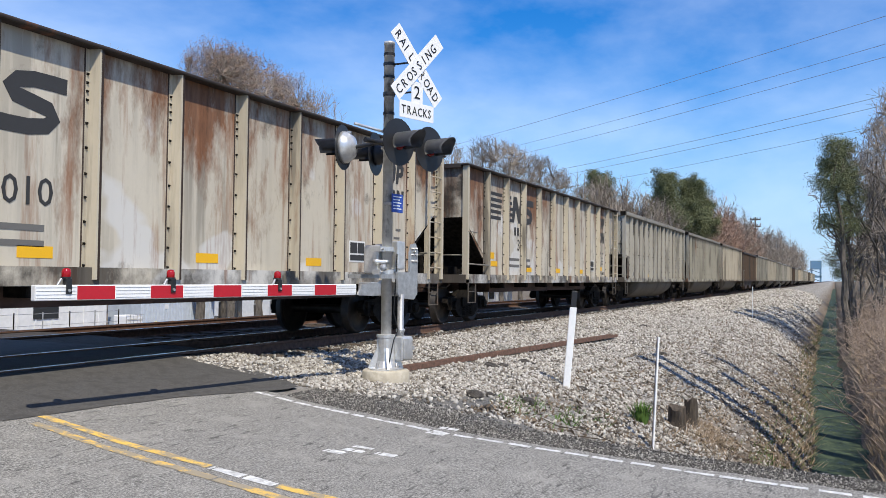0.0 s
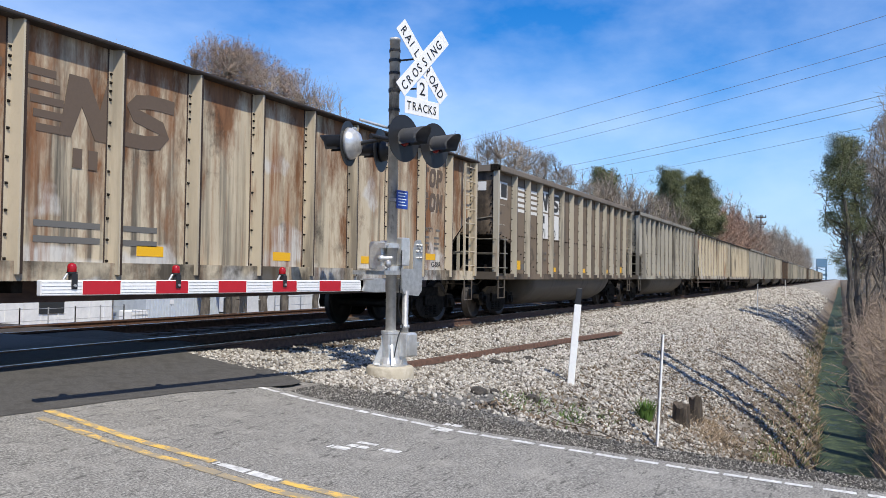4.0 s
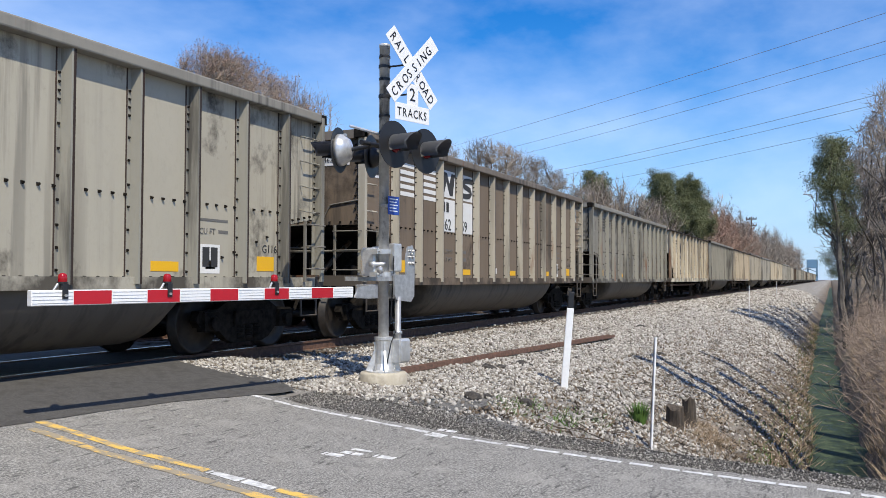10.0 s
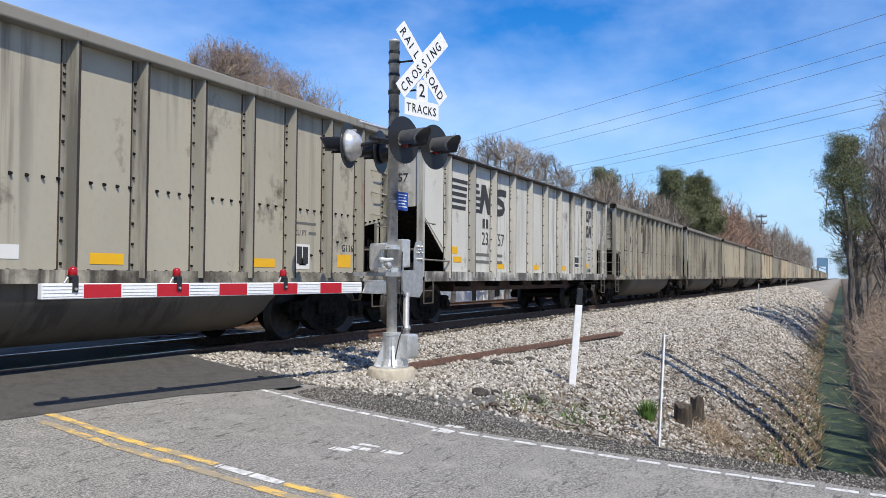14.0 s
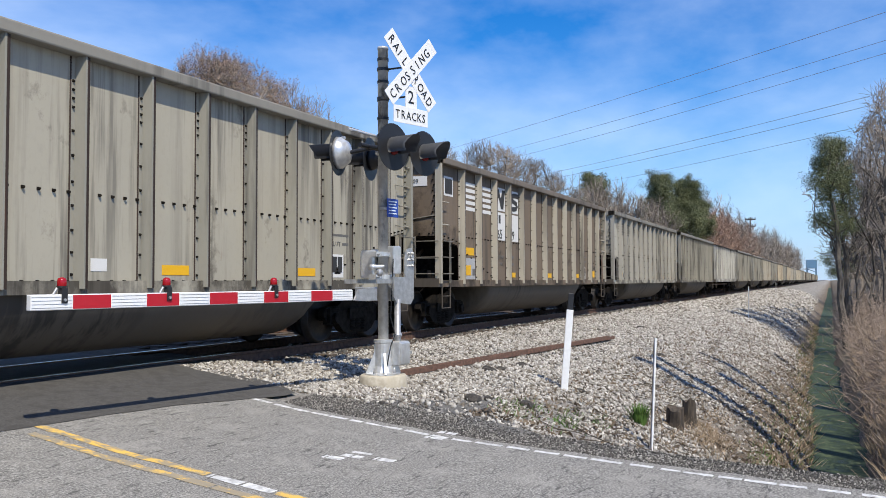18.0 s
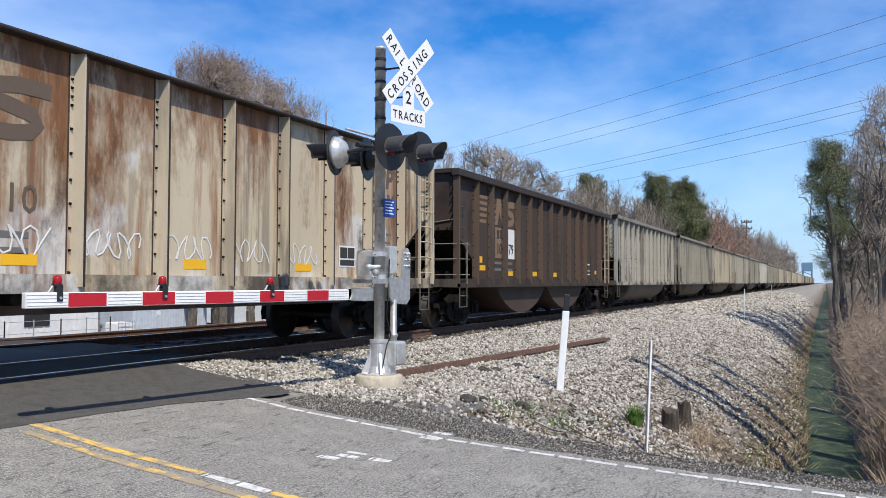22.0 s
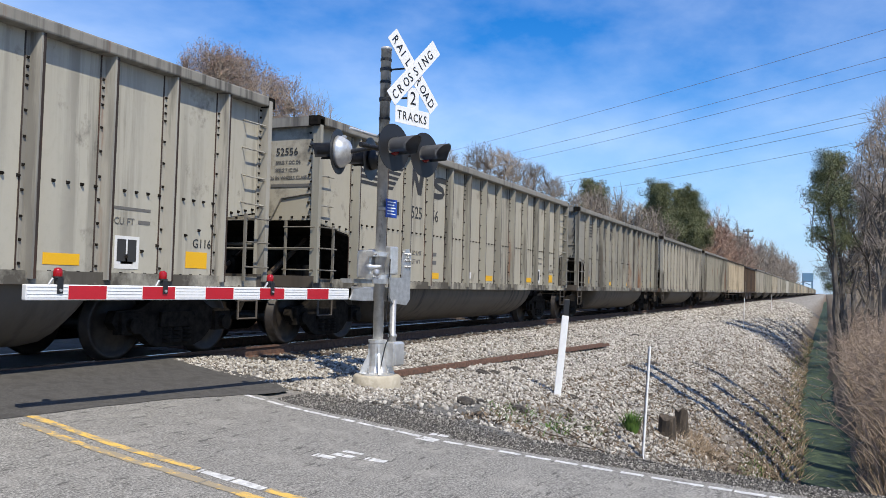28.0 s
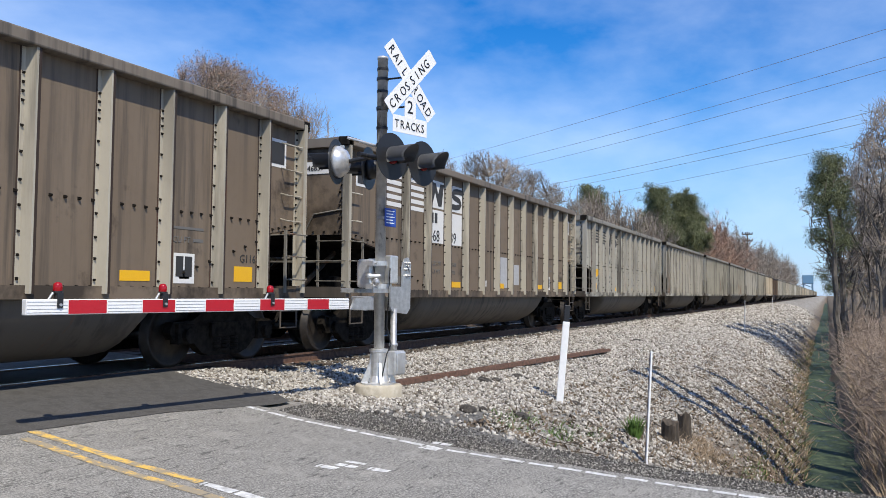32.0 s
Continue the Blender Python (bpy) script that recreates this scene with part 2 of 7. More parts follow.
# ---- building tools ----
def mesh_ob(name, bm, material, parent=None, label="", smooth=False):
    me = bpy.data.meshes.new(name)
    bm.to_mesh(me)
    bm.free()
    return mesh_link(name, me, material, parent, label, smooth)


def mesh_link(name, me, material, parent=None, label="", smooth=False):
    if smooth:
        me.shade_smooth()
    ob = new(name, me)
    mats = material if isinstance(material, (list, tuple)) else [material]
    while len(me.materials) < len(mats):
        me.materials.append(None)
    for slot, m in zip(ob.material_slots, mats):
        slot.link = "OBJECT"
        slot.material = m
    if parent:
        ob.parent = parent
    if label:
        ob["label"] = label
    return ob


def part(name, bm, material, parent, label="", smooth=False):
    return mesh_ob(name, bm, material, parent, label, smooth)


def base(name, m=None):
    ob = new(name)
    ob.empty_display_size = 0.2
    if m is not None:
        ob.matrix_world = m
    return ob


def bm_box(bm, lo, hi, m=None):
    vs = [bm.verts.new((x, y, z)) for x in (lo[0], hi[0]) for y in (lo[1], hi[1]) for z in (lo[2], hi[2])]
    if m is not None:
        for v in vs:
            v.co = m @ v.co
    for a, b, c, d in ((0, 1, 3, 2), (4, 6, 7, 5), (0, 4, 5, 1), (2, 3, 7, 6), (0, 2, 6, 4), (1, 5, 7, 3)):
        bm.faces.new((vs[a], vs[b], vs[c], vs[d]))
    return vs


def box(lo, hi, bevel=0.0):
    bm = bmesh.new()
    bm_box(bm, lo, hi)
    if bevel:
        bmesh.ops.bevel(bm, geom=bm.edges[:], offset=bevel, segments=2, affect="EDGES", profile=0.5)
    return bm


def bm_tube(bm, a, b, ra, rb=None, sides=8, caps=True):
    a, b = Vector(a), Vector(b)
    rb = ra if rb is None else rb
    d = (b - a).normalized()
    u = d.orthogonal().normalized()
    w = d.cross(u)
    rings = []
    for p, r in ((a, ra), (b, rb)):
        rings.append([bm.verts.new(p + (u * math.cos(2 * math.pi * k / sides) + w * math.sin(2 * math.pi * k / sides)) * r) for k in range(sides)])
    for k in range(sides):
        j = (k + 1) % sides
        bm.faces.new((rings[0][k], rings[0][j], rings[1][j], rings[1][k]))
    if caps:
        bm.faces.new(rings[0][::-1])
        bm.faces.new(rings[1])


def tube(a, b, ra, rb=None, sides=12):
    bm = bmesh.new()
    bm_tube(bm, a, b, ra, rb, sides)
    return bm


def bm_bar(bm, points, r, sides=6):
    """One unbroken round bar through the points."""
    pts = [Vector(p) for p in points]
    rings = []
    u = None
    for k, p in enumerate(pts):
        d = (pts[min(k + 1, len(pts) - 1)] - pts[max(k - 1, 0)]).normalized()
        u = d.orthogonal().normalized() if u is None else (u - d * u.dot(d)).normalized()
        w = d.cross(u)
        rings.append([bm.verts.new(p + (u * math.cos(2 * math.pi * j / sides) + w * math.sin(2 * math.pi * j / sides)) * r) for j in range(sides)])
    for p, q in zip(rings, rings[1:]):
        for k in range(sides):
            j = (k + 1) % sides
            bm.faces.new((p[k], p[j], q[j], q[k]))
    bm.faces.new(rings[0][::-1])
    bm.faces.new(rings[-1])


def bm_lathe(bm, profile, sides=24, m=None):
    """profile: (radius, height) pairs turned round z."""
    rings = []
    for r, z in profile:
        ring = [bm.verts.new((r * math.cos(2 * math.pi * k / sides), r * math.sin(2 * math.pi * k / sides), z)) for k in range(sides)]
        rings.append(ring)
    for p, q in zip(rings, rings[1:]):
        for k in range(sides):
            j = (k + 1) % sides
            bm.faces.new((p[k], p[j], q[j], q[k]))
    bm.faces.new(rings[0][::-1])
    bm.faces.new(rings[-1])
    if m is not None:
        for ring in rings:
            for v in ring:
                v.co = m @ v.co


def lathe(profile, sides=24, m=None):
    bm = bmesh.new()
    bm_lathe(bm, profile, sides, m)
    return bm


def bm_prism(bm, outline, y0, y1, m=None):
    """outline in (x, z), pushed from y0 to y1."""
    a = [bm.verts.new((x, y0, z)) for x, z in outline]
    b = [bm.verts.new((x, y1, z)) for x, z in outline]
    bm.faces.new(a)
    bm.faces.new(b[::-1])
    for k in range(len(a)):
        j = (k + 1) % len(a)
        bm.faces.new((a[j], a[k], b[k], b[j]))
    if m is not None:
        for v in a + b:
            v.co = m @ v.co
    bmesh.ops.recalc_face_normals(bm, faces=bm.faces[:])


def prism(outline, y0, y1, m=None):
    bm = bmesh.new()
    bm_prism(bm, outline, y0, y1, m)
    return bm


def words(text, size, depth=0.003):
    """A mesh of built-in letters in the x-z plane, facing -y, left edge at x = 0, baseline at z = 0."""
    cu = bpy.data.curves.new("letters", "FONT")
    cu.body, cu.size, cu.extrude, cu.resolution_u = text, size, depth, 2
    ob = bpy.data.objects.new("letters", cu)
    scene.collection.objects.link(ob)
    me = bpy.data.meshes.new_from_object(ob.evaluated_get(bpy.context.evaluated_depsgraph_get()))
    bpy.data.objects.remove(ob)
    me.transform(pose(0, 0, 0, 90, 0, 0))
    return me


def smooth01(x, a, b):
    t = min(1.0, max(0.0, (x - a) / (b - a)))
    return t * t * (3 - 2 * t)


def lerp_rows(rows, x):
    if x <= rows[0][0]:
        return rows[0][1]
    for (a, p), (b, q) in zip(rows, rows[1:]):
        if x <= b:
            return p + (q - p) * (x - a) / (b - a)
    return rows[-1][1]

# ---- ground, road, tracks ----
SIDE = 7.652                 # the near side of the train
TRACK = SIDE + 1.625         # centre of the near track
TRACK_2 = TRACK + 4.3
HALF_GAUGE = 0.7525
ROAD_Z = [(-60, -0.65), (-2, -0.53), (1.0, -0.50), (3.5, -0.45), (5.5, -0.345), (6.9, -0.225), (7.7, -0.12), (8.35, -0.02), (16.0, -0.015), (20, -0.2), (60, -0.5)]
BANK_Z = [(-60, -0.2), (-9, -0.5), (-4.2, -0.75), (-2.2, -1.15), (-1.25, -1.45), (-0.52, -1.82), (-0.30, -2.1), (-0.20, -2.40), (-0.12, -2.62), (0.70, -2.62), (0.84, -2.40), (1.3, -2.00), (1.9, -1.56), (2.6, -1.10), (3.3, -0.80), (4.2, -0.56),
          (5.3, -0.40), (6.6, -0.30), (7.1, -0.22), (15.8, -0.20), (17.0, -0.6), (19, -1.1), (24, -2.1), (60, -2.2)]


def road_left(y):
    return -1.6 + 0.27 * min(y, 4) * 0.5 if y < 14 else -0.4


def edge_x(y):
    """The white edge line."""
    y = max(-12.0, min(y, 12.0))
    return 7.19 + 0.128 * y + 0.0073 * y * y if y > 0 else 7.19 + 0.128 * y - 0.004 * y * y


def centre_x(y):
    return 5.02 + 0.165 * (y - 3.24) - 0.003 * min(y, 0) ** 2


def road_z(y):
    return lerp_rows(ROAD_Z, y)


DITCH = [(13, -0.30), (17, -0.38), (22, -0.42), (27, -0.20), (31, -0.05), (38, -0.08), (50, 0.05), (70, 0.05), (110, 0.0)]


def ditch_y(x):
    """How far the ditch winds off its straight line."""
    return lerp_rows(DITCH, x) + 0.10 * noise.noise((x * 0.22, 0, 31)) * smooth01(-x, -90, -40)


def ground_z(x, y):
    shoulder = edge_x(y) + 0.7 + 0.12 * max(0, y - 3)
    k = smooth01(x, shoulder, shoulder + (2.4 if y < 4 else 1.2))
    zr = road_z(y) - 0.03
    side = 3.0 if y > 0.3 else 40.0
    bend = 0.20 * noise.noise((x * 0.55, side, 11)) + 0.11 * noise.noise((x * 1.7, side, 12)) * smooth01(-x, -45, -25) - ditch_y(x)
    zb = lerp_rows(BANK_Z, y + bend * smooth01(-abs(y - 0.3), -3.0, -0.8))
    if y < 6.6:
        zb += 0.07 * noise.noise((x * 0.35, y * 0.6, 0)) + 0.03 * noise.noise((x * 1.3, y * 1.6, 3))
    left = smooth01(-x, 1.5, 6.0)
    zr -= 0.25 * left
    return zr * (1 - k) + zb * k


def span(a, b, step):
    n = max(1, round((b - a) / step))
    return [a + (b - a) * k / n for k in range(n)]


GX = [-900, -500, -250, -120] + span(-60, -8, 6.5) + span(-8, 4, 1.0) + span(4, 30, 0.26) + span(30, 60, 0.8) + span(60, 160, 4) + span(160, 500, 25) + [500, 800, 1300, 2600]
GY = [-900, -400, -150] + span(-60, -10, 6) + span(-10, -4, 0.6) + span(-4, 8.4, 0.24) + span(8.4, 20, 0.8) + span(20, 80, 7) + [80, 150, 300, 700, 1500]


def ground():
    bm = bmesh.new()
    grid = [[bm.verts.new((x, y, ground_z(x, y))) for y in GY] for x in GX]
    for i in range(len(GX) - 1):
        for j in range(len(GY) - 1):
            f = bm.faces.new((grid[i][j], grid[i + 1][j], grid[i + 1][j + 1], grid[i][j + 1]))
            x, y = (GX[i] + GX[i + 1]) / 2, (GY[j] + GY[j + 1]) / 2
            f.smooth = True
            if x > 9 and 8.2 < y < 15.6:
                f.material_index = 3
                continue
            toe = 0.30
            if x > 7 and toe < y < 16.6:
                f.material_index = 1
                if x < 13.5 and y < 5.4 and 1.7 * noise.noise((x * 0.9, y * 1.1, 9)) + 0.5 * (9.5 + 0.25 * y - x) > 0.1:
                    f.material_index = 2
            elif x < edge_x(y) + 0.85 + 0.5 * noise.noise((0, y, 7)):
                f.material_index = 2
    ob = mesh_ob("ground", bm, [SOIL, GRAVEL, CINDER, TRACK_BED])
    tagged(ob, "sloping soil and pale crushed stone track bank", "ground", kind="structure")


def strip(name, left, right, ys, lift, material, label, xs=1):
    bm = bmesh.new()
    rows = []
    for y in ys:
        a, b = left(y), right(y)
        rows.append([bm.verts.new((a + (b - a) * k / xs, y, road_z(y) + lift)) for k in range(xs + 1)])
    for p, q in zip(rows, rows[1:]):
        for k in range(xs):
            bm.faces.new((p[k], p[k + 1], q[k + 1], q[k])).smooth = True
    return tagged(mesh_ob(name, bm, material), label, "road", kind="structure")


def ragged(y, s, size):
    return size * noise.noise((y * 3.1, s, 0)) + 0.4 * size * noise.noise((y * 11, s, 2))


def roads():
    ys = span(-60, -8, 4) + span(-8, 12, 0.25) + [12]
    strip("road", road_left, lambda y: edge_x(y) + 0.17 + ragged(y, 1, 0.07), span(-60, -8, 4) + span(-8, 6.98, 0.2) + [6.98], 0.0, ASPHALT, "worn pale grey asphalt two-lane road")
    strip("road", lambda y: road_left(y), lambda y: edge_x(y) + 1.5, [18.2, 19, 22, 30, 45, 60], 0.0, ASPHALT, "worn asphalt road beyond the tracks")
    # newer, darker asphalt on the crossing, with a seam against the old road
    seam = lambda x: lerp_rows([(-3, 6.95), (5.24, 6.82), (6.57, 6.69), (7.35, 6.56), (8.16, 6.34), (8.87, 6.12)], x)
    right = lambda y: lerp_rows([(5.92, 8.78), (6.59, 9.31), (7.05, 9.43), (7.47, 9.38), (8.5, 9.3)], y)
    bm = bmesh.new()
    rows = []
    for k in range(9):
        row = []
        for j in range(53):
            x0 = -3.0 + 12.2 * j / 52
            y0 = seam(x0) + 0.04 * noise.noise((x0 * 2.3, 0, 0))
            y = y0 + (TRACK - HALF_GAUGE - 0.06 - y0) * k / 8
            x = -3.0 + (right(y) + 0.04 * noise.noise((0, y * 4, 2)) + 3.0) * j / 52
            row.append(bm.verts.new((x, y, road_z(y) + 0.006)))
        rows.append(row)
    for p, q in zip(rows, rows[1:]):
        for k in range(52):
            bm.faces.new((p[k], p[k + 1], q[k + 1], q[k])).smooth = True
    tagged(mesh_ob("crossing_pavement", bm, FRESH_ASPHALT), "dark newer asphalt apron rising to the rails", "road", kind="structure")
    for a, b in ((TRACK - HALF_GAUGE + 0.14, TRACK + HALF_GAUGE - 0.14), (TRACK + HALF_GAUGE + 0.06, TRACK_2 - HALF_GAUGE - 0.06), (TRACK_2 - HALF_GAUGE + 0.14, TRACK_2 + HALF_GAUGE - 0.14), (TRACK_2 + HALF_GAUGE + 0.06, 18.3)):
        bm = box((-3.0, a, -0.20), (9.9, b, -0.012))
        tagged(mesh_ob("crossing_panel", bm, FRESH_ASPHALT), "dark asphalt crossing panel between the rails", "road", kind="structure")
    # lines, worn into short pieces where the thick paint has cracked
    def pieces(name, centre, half, y0, y1, most, least, gap, material, label, seed):
        rnd = random.Random(seed)
        bm = bmesh.new()
        y = y0
        while y < y1:
            n = min(y + rnd.uniform(least, most), y1)
            m = max(2, int((n - y) / 0.05))
            a, b = [], []
            for k in range(m + 1):
                yy = y + (n - y) * k / m
                c = centre(yy)
                z = road_z(yy) + 0.0035
                a.append(bm.verts.new((c - half + ragged(yy, seed, 0.018), yy, z)))
                b.append(bm.verts.new((c + half + ragged(yy, seed + 5, 0.018), yy, z)))
            for k in range(m):
                bm.faces.new((a[k], b[k], b[k + 1], a[k + 1]))
            y = n + rnd.uniform(0.2, 1.0) * gap
        tagged(mesh_ob(name, bm, material), label, "road marking", kind="structure")
    pieces("edge_line", edge_x, 0.036, -12, 6.5, 0.30, 0.16, 0.075, WHITE_LINE, "cracked white edge line", 3)
    pieces("centre_line", lambda y: centre_x(y) + 0.11, 0.05, -12, 3.72, 16, 16, 0.01, YELLOW_LINE, "worn yellow centre line", 7)
    pieces("centre_line", lambda y: centre_x(y) + 0.11, 0.05, 4.47, 6.85, 16, 16, 0.01, YELLOW_LINE, "worn yellow centre line", 8)
    pieces("centre_line", lambda y: centre_x(y) - 0.10, 0.05, -12, 6.6, 3.0, 1.2, 0.06, FADED_LINE, "worn yellow centre line", 9)
    pieces("white_dash", lambda y: centre_x(y) + 0.10, 0.05, 3.75, 4.44, 0.35, 0.25, 0.05, WHITE_LINE, "stray dabs of white road paint", 10)
    for k, (x, y, w) in enumerate(((6.38, 3.98, 0.05), (6.52, 3.87, 0.05), (6.67, 3.86, 0.035), (6.56, 3.57, 0.05), (7.66, 3.61, 0.05), (7.96, 3.6, 0.05))):
        pieces("white_dash", lambda q, x=x: x, w, y - 0.11, y + 0.09, 0.16, 0.08, 0.02, WHITE_LINE, "stray dabs of white road paint", 20 + k)


def water():
    bm = bmesh.new()
    xs = span(11.5, 60, 1.0) + span(60, 400, 20) + [400]
    a = [bm.verts.new((x, -1.1, -2.42)) for x in xs]
    b = [bm.verts.new((x, 1.25, -2.42)) for x in xs]
    for k in range(len(xs) - 1):
        bm.faces.new((a[k], a[k + 1], b[k + 1], b[k]))
    m, nt, bs = fresh("ditch_water", 0.5)
    bs.inputs["Specular IOR Level"].default_value = 0.08
    alg = grain(nt, 3.0, 6, 0.7)
    nt.links.new(ramp(nt, alg, [(0.36, (0.020, 0.030, 0.022)), (0.52, (0.055, 0.078, 0.052)), (0.70, (0.12, 0.145, 0.08))]), bs.inputs["Base Color"])
    nt.links.new(steps(nt, alg, 0.25, 0.5, 0.85), bs.inputs["Roughness"])
    bumped(nt, bs, grain(nt, 9.0), 0.15, 0.02)
    tagged(mesh_ob("water", bm, m), "still greenish ditch water with algae", "water", kind="structure")


RAIL_SECTION = [(-0.07, -0.18), (0.07, -0.18), (0.07, -0.165), (0.012, -0.15), (0.012, -0.045), (0.037, -0.035), (0.037, 0.0), (-0.037, 0.0), (-0.037, -0.035), (-0.012, -0.045), (-0.012, -0.15), (-0.07, -0.165)]


def rail_mesh(length):
    bm = bmesh.new()
    a = [bm.verts.new((0, y, z)) for y, z in RAIL_SECTION]
    b = [bm.verts.new((length, y, z)) for y, z in RAIL_SECTION]
    n = len(a)
    for k in range(n):
        j = (k + 1) % n
        f = bm.faces.new((a[k], b[k], b[j], a[j]))
        f.material_index = 1 if k == 6 else 0
    bm.faces.new(a)
    bm.faces.new(b[::-1])
    bmesh.ops.recalc_face_normals(bm, faces=bm.faces[:])
    return bm


def tracks():
    tie_bm = box((-0.115, -1.3, -0.17), (0.115, 1.3, 0.0), 0.012)
    tie_me = bpy.data.meshes.new("tie")
    tie_bm.to_mesh(tie_me)
    tie_bm.free()
    for centre in (TRACK, TRACK_2):
        t = base("railway_track", pose(0, centre, 0))
        tagged(t, "pair of steel rails on timber ties in ballast", "railway track", kind="structure")
        for s in (-1, 1):
            r = part("rail", rail_mesh(1500), [RAIL_RUST, RAIL_TOP], t, "rusty rail with polished top")
            r.location = (-100, s * HALF_GAUGE, 0)
        n = 0
        x = 10.2
        while n < 110:
            ob = mesh_link("tie", tie_me, TIE, t)
            ob.matrix_basis = pose(x, random.uniform(-0.06, 0.06), -0.165 + random.uniform(-0.01, 0.008), 0, 0, random.uniform(-1, 1))
            x += 0.52 + random.uniform(-0.03, 0.03)
            n += 1
        bm = bmesh.new()
        while x < 260:
            bm_box(bm, (x - 0.115, -1.3, -0.30), (x + 0.115, 1.3, -0.17))
            x += 0.52
        ob = part("far_ties", bm, TIE, t)
        tagged(ob, kind="stuff")


ground()
roads()
water()
tracks()

# ---- the coal train ----
CAR = 14.75            # between the corner posts
PITCH = 16.18          # from car to car
WIDE = 3.25
TOP = 3.83
TRAIN_AT = [(0, 17.95), (1, 30.47), (2, 42.97), (3, 55.60), (6, 92.82), (7, 105.36), (8, 118.07), (9, 130.38), (10, 142.80), (11, 155.47), (12, 168.50), (13, 181.00), (14, 193.34), (17, 230.66), (20, 268.15), (21, 280.44), (22, 292.93), (23, 305.45), (24, 317.84), (25, 330.32), (28, 367.86), (29, 380.24), (31, 404.96), (32, 417.42)]
MESHES = {}


def cached(key, make):
    if key not in MESHES:
        bm = make()
        me = bpy.data.meshes.new(key[-1] if isinstance(key, tuple) else key)
        bm.to_mesh(me)
        bm.free()
        MESHES[key] = me
    return MESHES[key]


def bit(name, key, make, material, parent, m=None, label="", smooth=False):
    ob = mesh_link(name, cached(key, make), material, parent, label, smooth)
    if m is not None:
        ob.matrix_basis = m
    return ob


POSTS = {"tub": [1.31 + 1.04 * k for k in range(13)], "hopper": [CAR * k / 11 for k in range(1, 11)], "lobe": [1.20 + 1.02 * k for k in range(13)]}
EDGES = {kind: [0.0] + xs + [CAR] for kind, xs in POSTS.items()}
HIGH = {"tub": TOP, "hopper": TOP - 0.09, "lobe": TOP - 0.11}      # top of the chord
CUT = {"tub": (2.10, 1.93), "hopper": (2.50, 1.62), "lobe": (2.30, 1.60)}
SILL, SHEET = 1.06, 0.14


def side_sheet(kind):
    w, v = EDGES[kind][1], EDGES[kind][-2]
    a, b = CUT[kind]
    top = HIGH[kind] - 0.05
    bm = bmesh.new()
    bm_prism(bm, [(0.03, a), (w, b), (w, SILL), (v, SILL), (v, b), (CAR - 0.03, a), (CAR - 0.03, top), (0.03, top)], 0.0, 0.02)
    return bm


def post_mesh(kind, corner=False):
    bm = bmesh.new()
    if corner:
        top = HIGH[kind] - 0.05
        prof = [(-0.045, 0.0), (0.045, 0.0), (0.045, 0.126), (0.12, 0.126), (0.12, 0.139), (0.03, 0.139), (-0.002, 0.139), (-0.045, 0.139)]
        a = [bm.verts.new((x, y, SILL)) for x, y in prof]
        b = [bm.verts.new((x, y, top)) for x, y in prof]
        for k in range(len(prof)):
            j = (k + 1) % len(prof)
            bm.faces.new((a[k], a[j], b[j], b[k]))
        bm.faces.new(a[::-1])
        bm.faces.new(b)
        bmesh.ops.recalc_face_normals(bm, faces=bm.faces[:])
        return bm
    # a pressed channel: flange on the sheet, slanted web, outer face with a rusty edge
    prof = [(-0.118, SHEET), (-0.118, SHEET - 0.006), (-0.104, SHEET - 0.012), (-0.052, SHEET - 0.012), (-0.018, 0.0), (0.008, 0.0), (0.05, 0.006), (0.05, SHEET)]
    z0, z1 = SILL - 0.02, HIGH[kind] - (0.04 if kind == "hopper" else 0.12)
    a = [bm.verts.new((x, y, z0)) for x, y in prof]
    b = [bm.verts.new((x, y, z1)) for x, y in prof]
    for k in range(len(prof)):
        j = (k + 1) % len(prof)
        f = bm.faces.new((a[k], a[j], b[j], b[k]))
        f.material_index = 1 if k in (0, 1, 5, 6) else 0
    bm.faces.new(a[::-1])
    bm.faces.new(b)
    bmesh.ops.recalc_face_normals(bm, faces=bm.faces[:])
    return bm


def rivet_row(points):
    bm = bmesh.new()
    for x, z in points:
        vs = bm_box(bm, (x - 0.019, -0.036, z - 0.019), (x + 0.019, 0.0, z + 0.019))
        for v in vs:
            if v.co.y < -0.018:
                v.co.x = x + (v.co.x - x) * 0.5
                v.co.z = z + (v.co.z - z) * 0.5
    return bm


